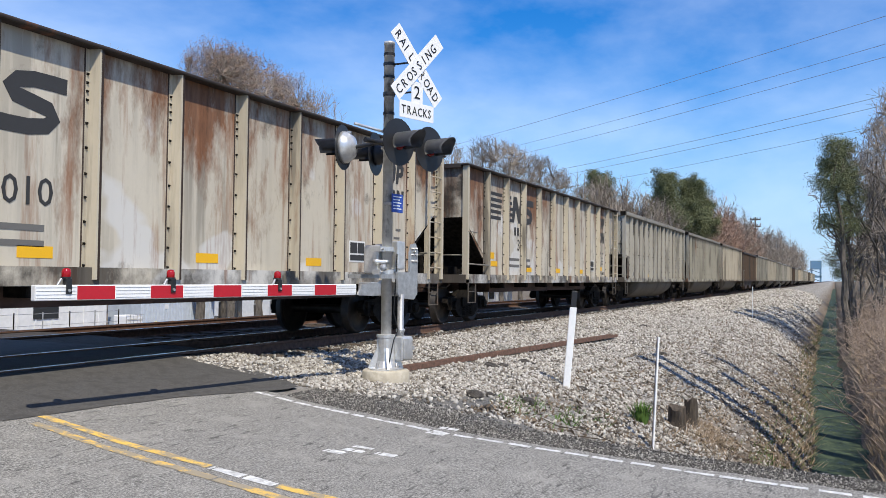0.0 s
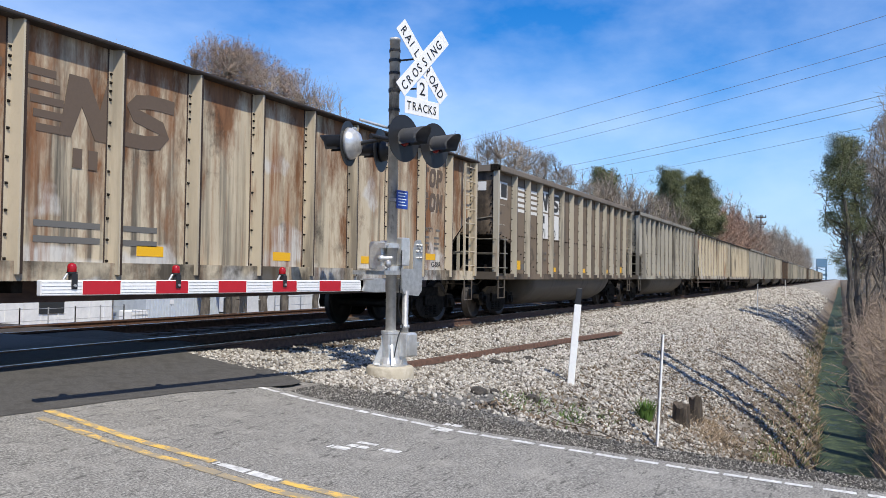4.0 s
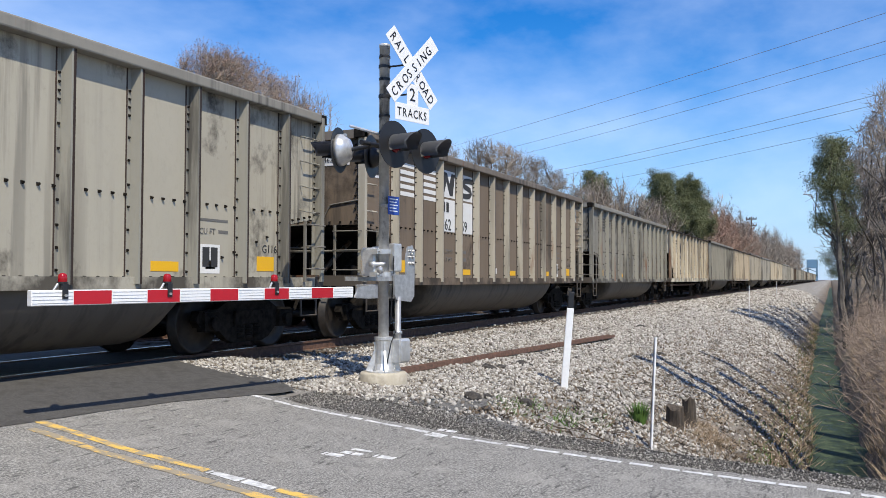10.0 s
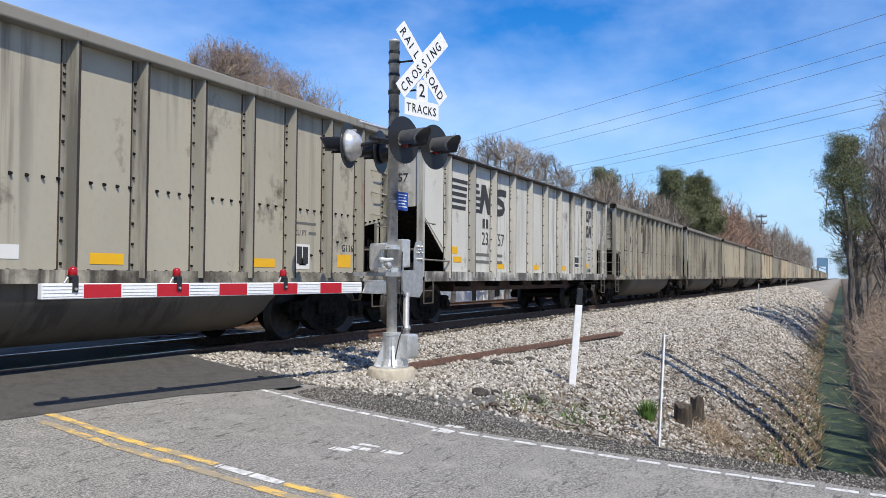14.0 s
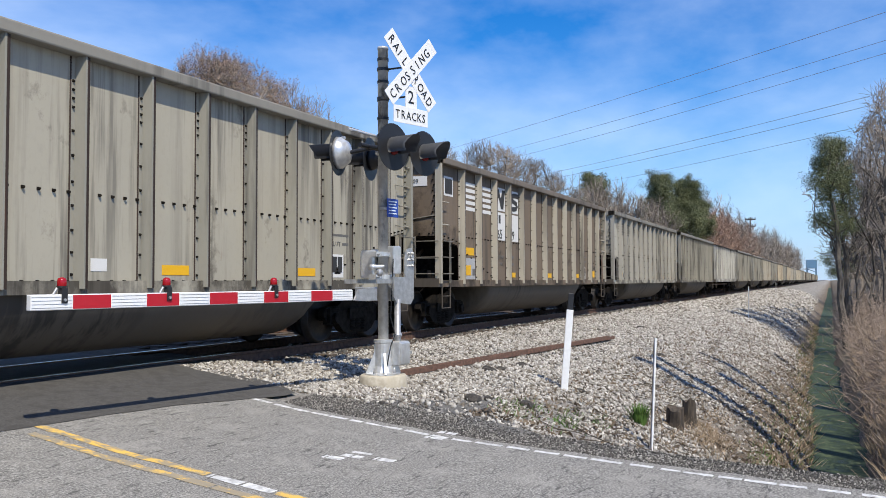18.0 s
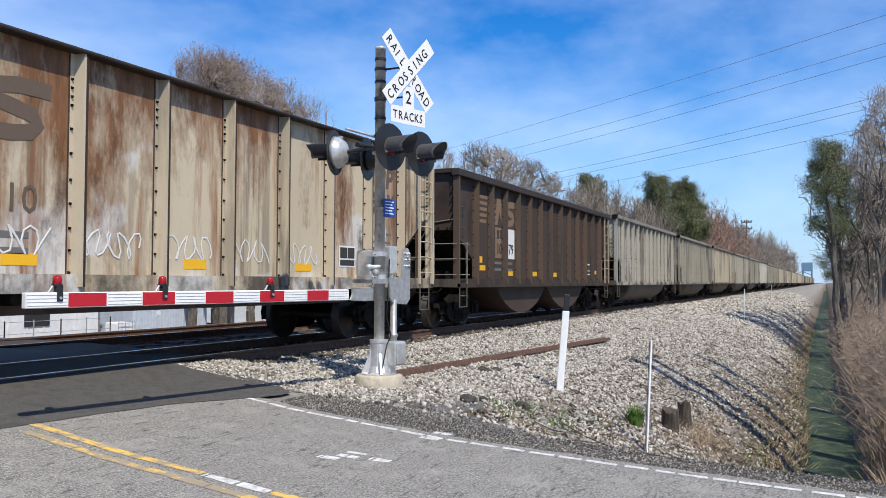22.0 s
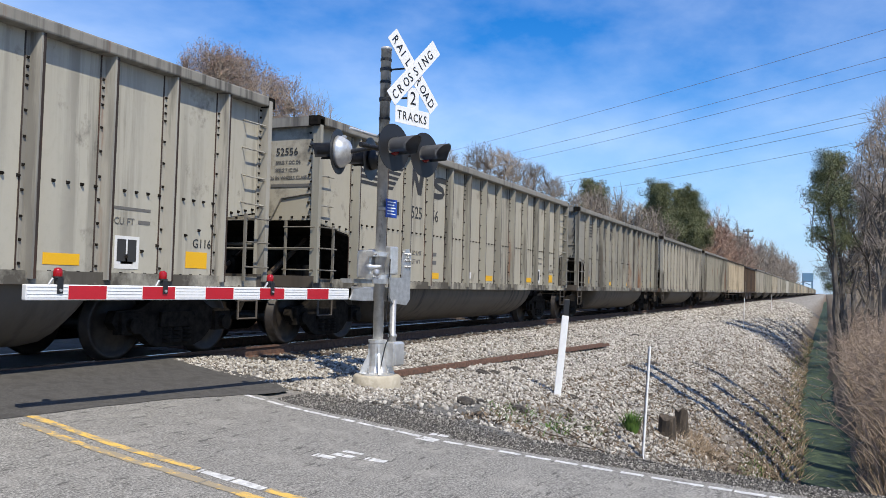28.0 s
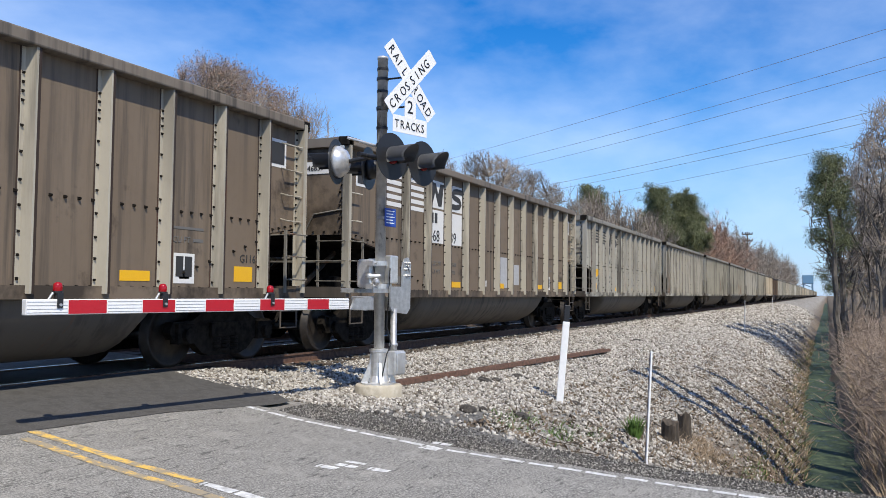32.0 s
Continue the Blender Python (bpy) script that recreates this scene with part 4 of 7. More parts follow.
def car_marks(car, kind, n, number, scheme):
    w = 1.04 if kind == "tub" else CAR / 11 if kind == "hopper" else 1.03
    bays = len(POSTS[kind]) + 1
    shift = EDGES[kind][1] - w          # the end bay is longer than the rest
    rnd = random.Random(900 + n)

    def put(car, name, x, *rest, **more):
        return patch(car, name, x + shift, *rest, **more)

    def write_on(car, text, x, *rest, **more):
        return lettering(car, text, x + shift, *rest, **more)

    def cut_out(car, name, outline, *rest):
        return slant(car, name, [(x + shift, z) for x, z in outline], *rest)

    ink = FADED_TAN if scheme == "dark" else (STENCIL_BROWN if n in (4, 18) else STENCIL_DARK)
    if kind == "tub":
        if scheme == "brown":
            for x in (0.42 - shift, CAR - 0.85 - shift):
                put(car, "stencil_frame", x, 3.02, 0.50, 0.44, STENCIL_WHITE)
                put(car, "stencil_square", x + 0.05, 3.07, 0.40, 0.34, STENCIL_DARK, SHEET - 0.004)
            for b in (1, 2):
                for k in range(5):
                    put(car, "emblem_bar", b * w + 0.06, 3.36 - 0.145 * k, w - 0.18, 0.085, STENCIL_WHITE)
            for b in (3, 4):
                put(car, "white_panel", b * w + 0.06, 2.93, w - 0.19, 0.60, STENCIL_WHITE)
                put(car, "number_panel", b * w + 0.06, 2.165, w - 0.19, 0.72, STENCIL_WHITE)
            z, h, y = 2.98, 0.5, SHEET - 0.006
            x = 3 * w + 0.12
            cut_out(car, "emblem_block", [(x, z), (x + 0.18, z), (x + 0.32, z + 0.3), (x + 0.5, z), (x + 0.66, z), (x + 0.78, z + h), (x + 0.6, z + h), (x + 0.48, z + 0.26), (x + 0.34, z + h), (x + 0.12, z + h)], STENCIL_DARK, y)
            x = 4 * w + 0.20
            swirl(car, x + shift, z, 0.74, h, STENCIL_DARK, y)
            if number:
                write_on(car, number[:3], 3 * w + 0.16, 2.20, 0.36, STENCIL_DARK, SHEET - 0.006)
                write_on(car, number[3:], 4 * w + 0.22, 2.20, 0.36, STENCIL_DARK, SHEET - 0.006)
            for k in range(2):
                put(car, "reporting_bar", 3 * w + 0.24 + 0.2 * k, 2.60, 0.13, 0.22, STENCIL_DARK, SHEET - 0.006)
            put(car, "end_panel", 0, 0, 0.62, 0.30, STENCIL_WHITE).matrix_basis = pose(-0.012, 0.96, 3.20, 0, 0, -90) @ Matrix.Diagonal((0.62, 1, 0.22, 1))
            if number:
                write_on(car, number, 0, 0, 0.14, STENCIL_DARK).matrix_basis = pose(-0.022, 0.90, 3.26, 0, 0, -90)
        else:
            big = scheme == "big"
            if big:
                for b in (1, 2):
                    for k in range(5):
                        put(car, "emblem_bar", b * w + 0.06, 3.40 - 0.105 * k, w - 0.18, 0.06, ink)
            else:
                for k in range(5):
                    z = 3.33 - 0.105 * k
                    cut_out(car, "emblem_bar", [(w + 0.38 - 0.06 * k, z), (2 * w - 0.14, z), (2 * w - 0.14, z + 0.062), (w + 0.41 - 0.06 * k, z + 0.062)], ink)
                    cut_out(car, "emblem_bar", [(2 * w + 0.06, z), (2 * w + 0.86 - 0.10 * k, z), (2 * w + 0.92 - 0.10 * k, z + 0.062), (2 * w + 0.06, z + 0.062)], ink)
            z, h = 2.94, 0.50
            x = 3 * w + (0.16 if big else 0.10)
            cut_out(car, "emblem_block", [(x, z), (x + 0.17, z), (x + 0.30, z + 0.30), (x + 0.46, z), (x + 0.62, z), (x + 0.76, z + h), (x + 0.58, z + h), (x + 0.50, z + 0.24), (x + 0.33, z + h), (x + 0.13, z + h)], ink)
            if big:
                for k in range(4):
                    put(car, "emblem_bar", 3 * w + 0.06, z + 0.04 + 0.12 * k, 0.16 + 0.02 * k, 0.06, ink)
            else:
                cut_out(car, "emblem_block", [(x - 0.03, z + 0.02), (x + 0.10, z + 0.14), (x + 0.02, z + 0.30), (x + 0.14, z + 0.52), (x + 0.04, z + 0.46), (x - 0.04, z + 0.28)], ink)
            x = 4 * w + 0.20
            swirl(car, x + shift, z, 0.74, h, ink)
            zn = 2.20 if big else 2.44
            if number:
                write_on(car, number[:3], 3 * w + 0.26, zn, 0.36, ink)
                write_on(car, number[3:], 4 * w + 0.21, zn, 0.36, ink)
            xr = 3 * w + 0.32 if big else 2 * w + 0.40
            for k in range(2):
                put(car, "reporting_bar", xr + 0.22 * k, 2.62 if big else zn, 0.15, 0.26, ink)
            if number:
                ob = write_on(car, number, 0, 0, 0.18, STENCIL_DARK)
                ob.matrix_basis = pose(-0.012, 0.90, 3.20, 0, 0, -90)
                for k, line in enumerate(("SPRG 7 OC D5", "SPRG 7 IC D6", "36 IN WHEELS CLASS C")):
                    write_on(car, line, 0, 0, 0.085, STENCIL_FADED).matrix_basis = pose(-0.012, (0.90, 0.90, 1.00)[k], 3.05 - 0.13 * k, 0, 0, -90) @ Matrix.Diagonal((0.92, 1, 1, 1))
                put(car, "stencil_line", 0, 0, 1, 1, STENCIL_FADED).matrix_basis = pose(-0.012, 0.98, 2.66, 0, 0, -90) @ Matrix.Diagonal((0.80, 1, 0.05, 1))
        write_on(car, "LD LMT", 3 * w + 0.36, 1.68, 0.13, STENCIL_FADED)
        write_on(car, "LT WT", 3 * w + 0.36, 1.50, 0.13, STENCIL_FADED)
        for k in range(2):
            if n in WEIGHTS:
                write_on(car, WEIGHTS[n][k], 4 * w + 0.22, 1.68 - 0.18 * k, 0.13, STENCIL_FADED)
            else:
                put(car, "stencil_line", 4 * w + 0.10, 1.69 - 0.18 * k, 0.42, 0.08, STENCIL_FADED)
        if n == 25:
            put(car, "primer_patch", 7.06 * w, 1.22, 0.90, 0.80, PRIMER, SHEET + 0.003)
            put(car, "primer_patch", 8.0 * w + 0.22, 1.30, 0.62, 0.55, PRIMER, SHEET + 0.003)
        if n == 24:
            cut_out(car, "torn_patch", [(1.30 * w, 1.78), (1.62 * w, 1.70), (1.95 * w, 1.80), (1.93 * w, 1.98), (1.55 * w, 2.00), (1.32 * w, 1.95)], REFLECTIVE)
            cut_out(car, "torn_patch", [(1.28 * w, 1.52), (1.50 * w, 1.50), (1.54 * w, 1.64), (1.30 * w, 1.66)], REFLECTIVE)
        if n == 14:
            put(car, "reflector", 1.12 * w, 1.72, 0.72, 0.18, REFLECTIVE)
            put(car, "primer_patch", 1.05 * w, 1.15, 0.9, 0.5, PRIMER, SHEET + 0.003)
        put(car, "reflector", 1.18 * w, 1.24, 0.46, 0.24, REFLECTIVE, label="yellow reflective patch")
        for b in (4, 7, 10):
            put(car, "reflector", (b + rnd.uniform(0.15, 0.35)) * w, 1.20, 0.5, 0.13, REFLECTIVE)
        put(car, "reflector", (bays - 1.6) * w, 1.22, 0.42, 0.22, REFLECTIVE)
        xb = (bays - 3 + 0.2) * w
        put(car, "test_plate", xb, 1.18, 0.40, 0.40, STENCIL_WHITE)
        for dx in (0.04, 0.21):
            put(car, "test_square", xb + dx, 1.27, 0.14, 0.27, STENCIL_DARK, SHEET - 0.004)
        put(car, "white_card", 6.2 * w, 1.24, 0.24, 0.15, STENCIL_WHITE)
        put(car, "stencil_line", (bays - 3) * w + 0.12, 1.90, 0.66, 0.035, STENCIL_FADED)
        write_on(car, "CU FT", (bays - 3) * w + 0.18, 1.72, 0.12, STENCIL_FADED)
        put(car, "stencil_line", (bays - 3) * w + 0.58, 1.74, 0.20, 0.045, STENCIL_FADED)
        write_on(car, "G116", (bays - 1.6) * w + 0.12, 1.50, 0.17, STENCIL_DARK)
        put(car, "card_holder", 1.72 * w, 1.24, 0.24, 0.16, STENCIL_FADED)
        put(car, "card_holder", (bays - 2.7) * w, 1.24, 0.20, 0.12, STENCIL_FADED)
    else:
        ew = w
        for k in range(5):
            put(car, "emblem_bar", 1.08 * ew, 3.18 - 0.15 * k, ew * (0.8 - 0.02 * k), 0.085, ink)
            put(car, "emblem_bar", (2.08 + 0.03 * k) * ew, 3.18 - 0.15 * k, ew * (0.30 + 0.01 * k), 0.085, ink)
        z, h = 2.58, 0.70
        x = 2.42 * ew
        cut_out(car, "emblem_block", [(x, z), (x + 0.16, z), (x + 0.30, z + 0.36), (x + 0.5, z), (x + 0.72, z), (x + 0.90, z + h), (x + 0.66, z + h), (x + 0.56, z + 0.36), (x + 0.38, z + h), (x + 0.12, z + h)], ink)
        x = 3.08 * ew
        swirl(car, x + shift, z, 0.86, h, ink)
        if number and kind == "hopper":
            half = len(number) // 2
            write_on(car, number[:half], 2.95 * ew - 0.285 * half, 1.84, 0.44, ink)
            write_on(car, number[half:], 3.14 * ew, 1.84, 0.44, ink)
            ob = write_on(car, number[-5:], 0.088, 3.28, 0.24, STENCIL_DARK)
            ob.matrix_basis = pose(-0.012, 0.96, 3.02, 0, 0, -90)
        for k in range(2):
            put(car, "reporting_bar", 2.56 * ew + 0.22 * k, 2.24, 0.13, 0.22, STENCIL_DARK if kind == "lobe" else ink, SHEET - 0.006)
        for k in range(2):
            put(car, "stencil_line", 2.2 * ew, 1.56 - 0.17 * k, 0.9, 0.07, STENCIL_FADED)
            put(car, "stencil_line", 3.1 * ew, 1.56 - 0.17 * k, 0.6, 0.07, STENCIL_FADED)
        if kind == "lobe":
            put(car, "faded_panel", 2.42 * ew, 1.72, 0.62, 0.80, FADED_TAN)
            put(car, "number_panel", 3.12 * ew, 1.72, 0.84, 0.80, STENCIL_WHITE)
            write_on(car, number[:2], 2.50 * ew, 1.84, 0.40, STENCIL_DARK, SHEET - 0.008)
            write_on(car, number[2:], 3.18 * ew, 1.84, 0.40, STENCIL_DARK, SHEET - 0.008)
        if kind == "hopper":
            b = (bays - 2) * ew
            heavy_mark(car, b + shift + 0.08, ink)
            write_on(car, "REBODY", b + 0.16, 1.98, 0.13, STENCIL_FADED)
            write_on(car, "CU FT", b + 0.16, 1.60, 0.12, STENCIL_FADED)
            write_on(car, "G-86R", b + 0.60, 1.24, 0.17, STENCIL_DARK)
            put(car, "stencil_line", b + 0.80, 2.00, 0.20, 0.045, STENCIL_FADED)
            put(car, "stencil_line", b + 0.72, 1.62, 0.22, 0.045, STENCIL_FADED)
            for k in range(2):
                put(car, "stencil_line", b + 0.16, 1.84 - 0.12 * k, 0.32, 0.04, STENCIL_FADED)
                put(car, "stencil_line", b + 0.72, 1.84 - 0.12 * k, 0.24, 0.04, STENCIL_FADED)
            if n == 18:
                for k in range(3, 8):
                    scribble(car, k * ew + 0.10, 1.34, 0.90, 0.42, 300 + k)
        xb = (bays - 3 + 0.3) * ew
        put(car, "test_plate", xb, 1.36, 0.55, 0.38, STENCIL_WHITE)
        for dx in (0.03, 0.285):
            put(car, "test_square", xb + dx, 1.52, 0.235, 0.19, STENCIL_DARK, SHEET - 0.004)
        put(car, "test_square", xb + 0.03, 1.39, 0.49, 0.10, STENCIL_DARK, SHEET - 0.004)
        for b in (1.3, 3.3, 5.35, 7.3, bays - 1.75):
            put(car, "reflector", b * ew, 1.27 + (0.12 if b < 2 or b > 8 else 0), 0.45, 0.13, REFLECTIVE)
        put(car, "reflector", 1.25 * ew, 1.58, 0.3, 0.16, REFLECTIVE)


def coal_car(n, kind, body, trim, chord, number, scheme, label, full=True):
    car = base("coal_car", pose(TRAIN_AT[0][1] - PITCH * n, SIDE, 0))
    tagged(car, label, "rail car", "coal cars of the train")
    mirror = Matrix.Translation((CAR, WIDE, 0)) @ Matrix.Rotation(math.pi, 4, "Z")
    for face, m in (("near", Matrix.Translation((0, SHEET, 0))), ("far", Matrix.Translation((CAR, WIDE - SHEET, 0)) @ Matrix.Rotation(math.pi, 4, "Z"))):
        bit("side_wall", (kind, "side_wall"), lambda: side_sheet(kind), body, car, m)
        if full and face == "near":
            tagged(bit("rivets", (kind, "rivets"), lambda: side_rivets(kind), STEEL_DARK, car, m), kind="stuff")
    for m in (Matrix.Identity(4), mirror):
        bit("side_sill", (kind, "side_sill"), lambda: sill_side(kind), SHADED_SILLS.get(body.name, SILL_GRIME_SHADE), car, m)
        bit("top_chord", (kind, "top_chord"), lambda: chord_side(kind), chord, car, m)
        bit("end_chord", (kind, "end_chord"), lambda: chord_end(kind), chord, car, m)
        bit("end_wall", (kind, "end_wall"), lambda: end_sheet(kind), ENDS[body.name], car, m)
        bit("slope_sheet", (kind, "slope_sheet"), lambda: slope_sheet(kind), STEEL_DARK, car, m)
        if full:
            bit("end_platform", "end_platform", end_platform, SILL_GRIME_SHADE, car, m)
            for y in (1.08, WIDE - 1.08):
                bit("end_post", (kind, "end_post"), lambda: end_post(kind), trim, car, m @ Matrix.Translation((0, y, 0)))
                bit("end_strut", (kind, "end_strut"), lambda: end_strut(kind), TRIM_DARK, car, m @ Matrix.Translation((0, y, 0)))
            bit("end_bar", "end_bar", end_bar, LADDER_GREY, car, m)
            bit("coupler", "coupler", coupler, STEEL_DARK, car, m)
            if kind != "hopper":
                tagged(bit("rivets", (kind, "end_rivets"), lambda: end_rivets(kind), STEEL_DARK, car, m @ pose(-0.006, 0, 0, 0, 0, -90)), kind="stuff")
            bit("corner_post", (kind, "corner_post"), lambda: post_mesh(kind, True), trim, car, m)
            bit("ladder", (kind, "ladder"), lambda: side_ladder(kind), LADDER_GREY, car, m)
            if kind != "hopper":
                bit("end_ladder", "end_ladder", end_ladder, LADDER_GREY, car, m)
                bit("hand_rail", "end_rail", end_rail, LADDER_GREY, car, m)
                for z in (2.38, 2.88):
                    bit("grab_iron", "side_grab", side_grab, trim, car, m @ Matrix.Translation((0, 0, z)))
            bit("sill_step", "sill_step", sill_step, SILL_GRIME_SHADE, car, m)
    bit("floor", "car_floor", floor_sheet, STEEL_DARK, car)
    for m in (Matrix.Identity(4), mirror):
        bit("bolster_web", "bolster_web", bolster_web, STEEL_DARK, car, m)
        # added near-black blocks fill the chord gaps as painted shade
        if kind == "tub":
            for y in (0.0, WIDE - 0.20):
                bit("corner_cap", "corner_cap", corner_cap, STEEL_DARK, car, m @ Matrix.Translation((0, y, 0)))
    if full:
        flip = Matrix.Diagonal((-1, 1, 1, 1))
        bit("sill_step", "sill_step", sill_step, SILL_GRIME_SHADE, car, Matrix.Translation((CAR, 0, 0)) @ flip)
        bit("corner_post", (kind, "corner_post"), lambda: post_mesh(kind, True), trim, car, Matrix.Translation((CAR, 0, 0)) @ flip)
        if kind != "tub":
            bit("tall_ladder", "tall_ladder", tall_ladder, TRIM_RUST if kind == "lobe" else trim, car, Matrix.Translation((CAR, 0, 0)))
        else:
            bit("ladder", (kind, "ladder"), lambda: side_ladder(kind), LADDER_GREY, car, Matrix.Translation((CAR, 0, 0)) @ flip)
            for z in (2.22, 2.62, 3.02, 3.42):
                bit("grab_iron", "side_grab", side_grab, trim, car, Matrix.Translation((CAR, 0, z)) @ flip)
        bit("air_tank", "air_tank", air_tank, STEEL_DARK, car)
        bit("brake_valve", "brake_valve", brake_valve, STEEL_DARK, car)
        for x in POSTS[kind]:
            bit("side_post", (kind, "post"), lambda: post_mesh(kind), [trim, POST_EDGE], car, Matrix.Translation((x, 0, 0)))
            bit("side_post", (kind, "post"), lambda: post_mesh(kind), [trim, POST_EDGE], car, Matrix.Translation((x, WIDE, 0)) @ Matrix.Rotation(math.pi, 4, "Z"))
    else:
        for x in EDGES[kind]:
            bit("side_post", (kind, "far_post"), lambda: box((-0.05, 0.0, SILL), (0.04, SHEET, HIGH[kind] - 0.1)), trim, car, Matrix.Translation((x, 0, 0)))
    if kind == "tub":
        bit("tub", "tub", tub_mesh, TUB_GRIME_SHADE, car, None, "rounded belly between the trucks", True)
        bit("centre_sill", "under_tub", under_tub, STEEL_DARK, car)
    elif kind == "lobe":
        bit("tub", "lobes", lobes_mesh, body, car, None, "two rounded bellies between the trucks")
        bit("centre_sill", "under_tub", under_tub, STEEL_DARK, car)
    else:
        bit("centre_sill", "under_hopper", under_hopper, SILL_BROWN, car)
        bit("hopper_floor", "hopper_floor", hopper_floor, SILL_BROWN, car)
        if full:
            for x in (2.75, 4.6, 6.4, 8.2, 10.0, CAR - 2.85):
                bit("cross_bearer", "cross_bearer", cross_bearer, STEEL_DARK, car, Matrix.Translation((x, 0, 0)))
    for x in (1.23, CAR - 1.23):
        truck(car, x, full)
    if full:
        car_marks(car, kind, n, number, scheme)
    return car


SPRAY = plain("white_spray_paint", (0.66, 0.65, 0.62), 0.7)
SILL_BROWN = surface("red_brown_underframe", (0.045, 0.026, 0.02), (0.12, 0.07, 0.052), 5.0, 0.85, bump=0.2, stretch=(0.4, 1, 1))
PRIMER = surface("grey_primer", (0.36, 0.36, 0.36), (0.46, 0.46, 0.46), 9.0, 0.6, bump=0)
STENCIL_BROWN = plain("faded_brown_stencil", (0.12, 0.085, 0.06), 0.7)
FADED_TAN = plain("faded_tan_stencil", (0.20, 0.13, 0.08), 0.7)
POST_EDGE = paint("rusty_post_edge", (0.05, 0.034, 0.026), 0.4, 0.4, rust_col=(0.13, 0.05, 0.025))
# belly grime, made darker to include the shade below the side sill
TUB_GRIME_SHADE = paint("grimy_shaded_belly_paint", (0.125, 0.108, 0.087), 0.12, 0.6)
BODIES = {
    "weathered_grey_paint": dict(base=(0.285, 0.270, 0.228), rust=0.05, dirt=0.42),
    "light_grey_paint": dict(base=(0.435, 0.410, 0.338), rust=0.04, dirt=0.24),
    "beige_grey_paint": dict(base=(0.425, 0.392, 0.312), rust=0.08, dirt=0.38),
    "dull_grey_paint": dict(base=(0.150, 0.147, 0.136), rust=0.06, dirt=0.80),
    "dusty_brown_paint": dict(base=(0.175, 0.134, 0.096), rust=0.08, dirt=0.32, fade_col=(0.225, 0.178, 0.132)),
    "dark_brown_paint": dict(base=(0.060, 0.042, 0.034), rust=0.05, dirt=0.3, fade_col=(0.085, 0.06, 0.05)),
    "cream_paint": dict(base=(0.74, 0.68, 0.53), rust=0.26, dirt=0.10, rust_col=(0.27, 0.12, 0.05), bloom=0.22),
    "white_paint": dict(base=(0.60, 0.585, 0.53), rust=0.10, dirt=0.62),
    "rust_streaked_white_paint": dict(base=(0.56, 0.51, 0.415), rust=0.50, dirt=0.50, rust_col=(0.24, 0.105, 0.05), bloom=0.9),
    "rust_streaked_cream_paint": dict(base=(0.56, 0.48, 0.35), rust=0.56, dirt=0.45, rust_col=(0.24, 0.105, 0.045), bloom=1.08),
}
PAINTS = {name: paint(name, **look_of, soot=0.16) for name, look_of in BODIES.items()}
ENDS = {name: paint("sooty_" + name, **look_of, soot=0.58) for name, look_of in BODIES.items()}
# sills: caked dirt, laid on heavier to put underside shade into the paint
SHADED_SILLS = {name: paint("grimy_" + name, **look_of, soot=0.86) for name, look_of in BODIES.items()}
GREY, LIGHT_GREY, BEIGE, DULL_GREY, BROWN, DARK_BROWN, CREAM, WHITE_CAR, RUSTY_WHITE, RUSTY_CREAM = PAINTS.values()
LADDER_GREY = paint("dirty_ladder_paint", (0.20, 0.185, 0.155), 0.3, 0.5)
# platforms and steps: grime and underside shade in one dark paint
SILL_GRIME_SHADE = paint("grimy_shaded_underframe_paint", (0.10, 0.085, 0.07), 0.3, 0.5)
TRIM_GREY = paint("grey_trim", (0.31, 0.295, 0.245), 0.30, 0.55)
TRIM_BROWN = paint("pale_brown_trim", (0.44, 0.40, 0.32), 0.25, 0.35)
TRIM_DARK = paint("dark_trim", (0.10, 0.07, 0.05), 0.3, 0.5)
TRIM_RUST = paint("rusted_trim", (0.50, 0.43, 0.32), 0.40, 0.5)
TRIM_WHITE = paint("off_white_trim", (0.50, 0.485, 0.43), 0.25, 0.6)
TRIM_LIGHT = paint("light_grey_trim", (0.37, 0.35, 0.30), 0.2, 0.5)
TRIM_CREAM = paint("cream_trim", (0.52, 0.46, 0.35), 0.42, 0.4)
CHORD_GREY = paint("grey_chord", (0.26, 0.245, 0.21), 0.25, 0.3)
CHORD_BROWN = paint("brown_chord", (0.19, 0.16, 0.128), 0.15, 0.3)
CHORD_DARK = paint("dark_chord", (0.045, 0.035, 0.03), 0.3, 0.3)

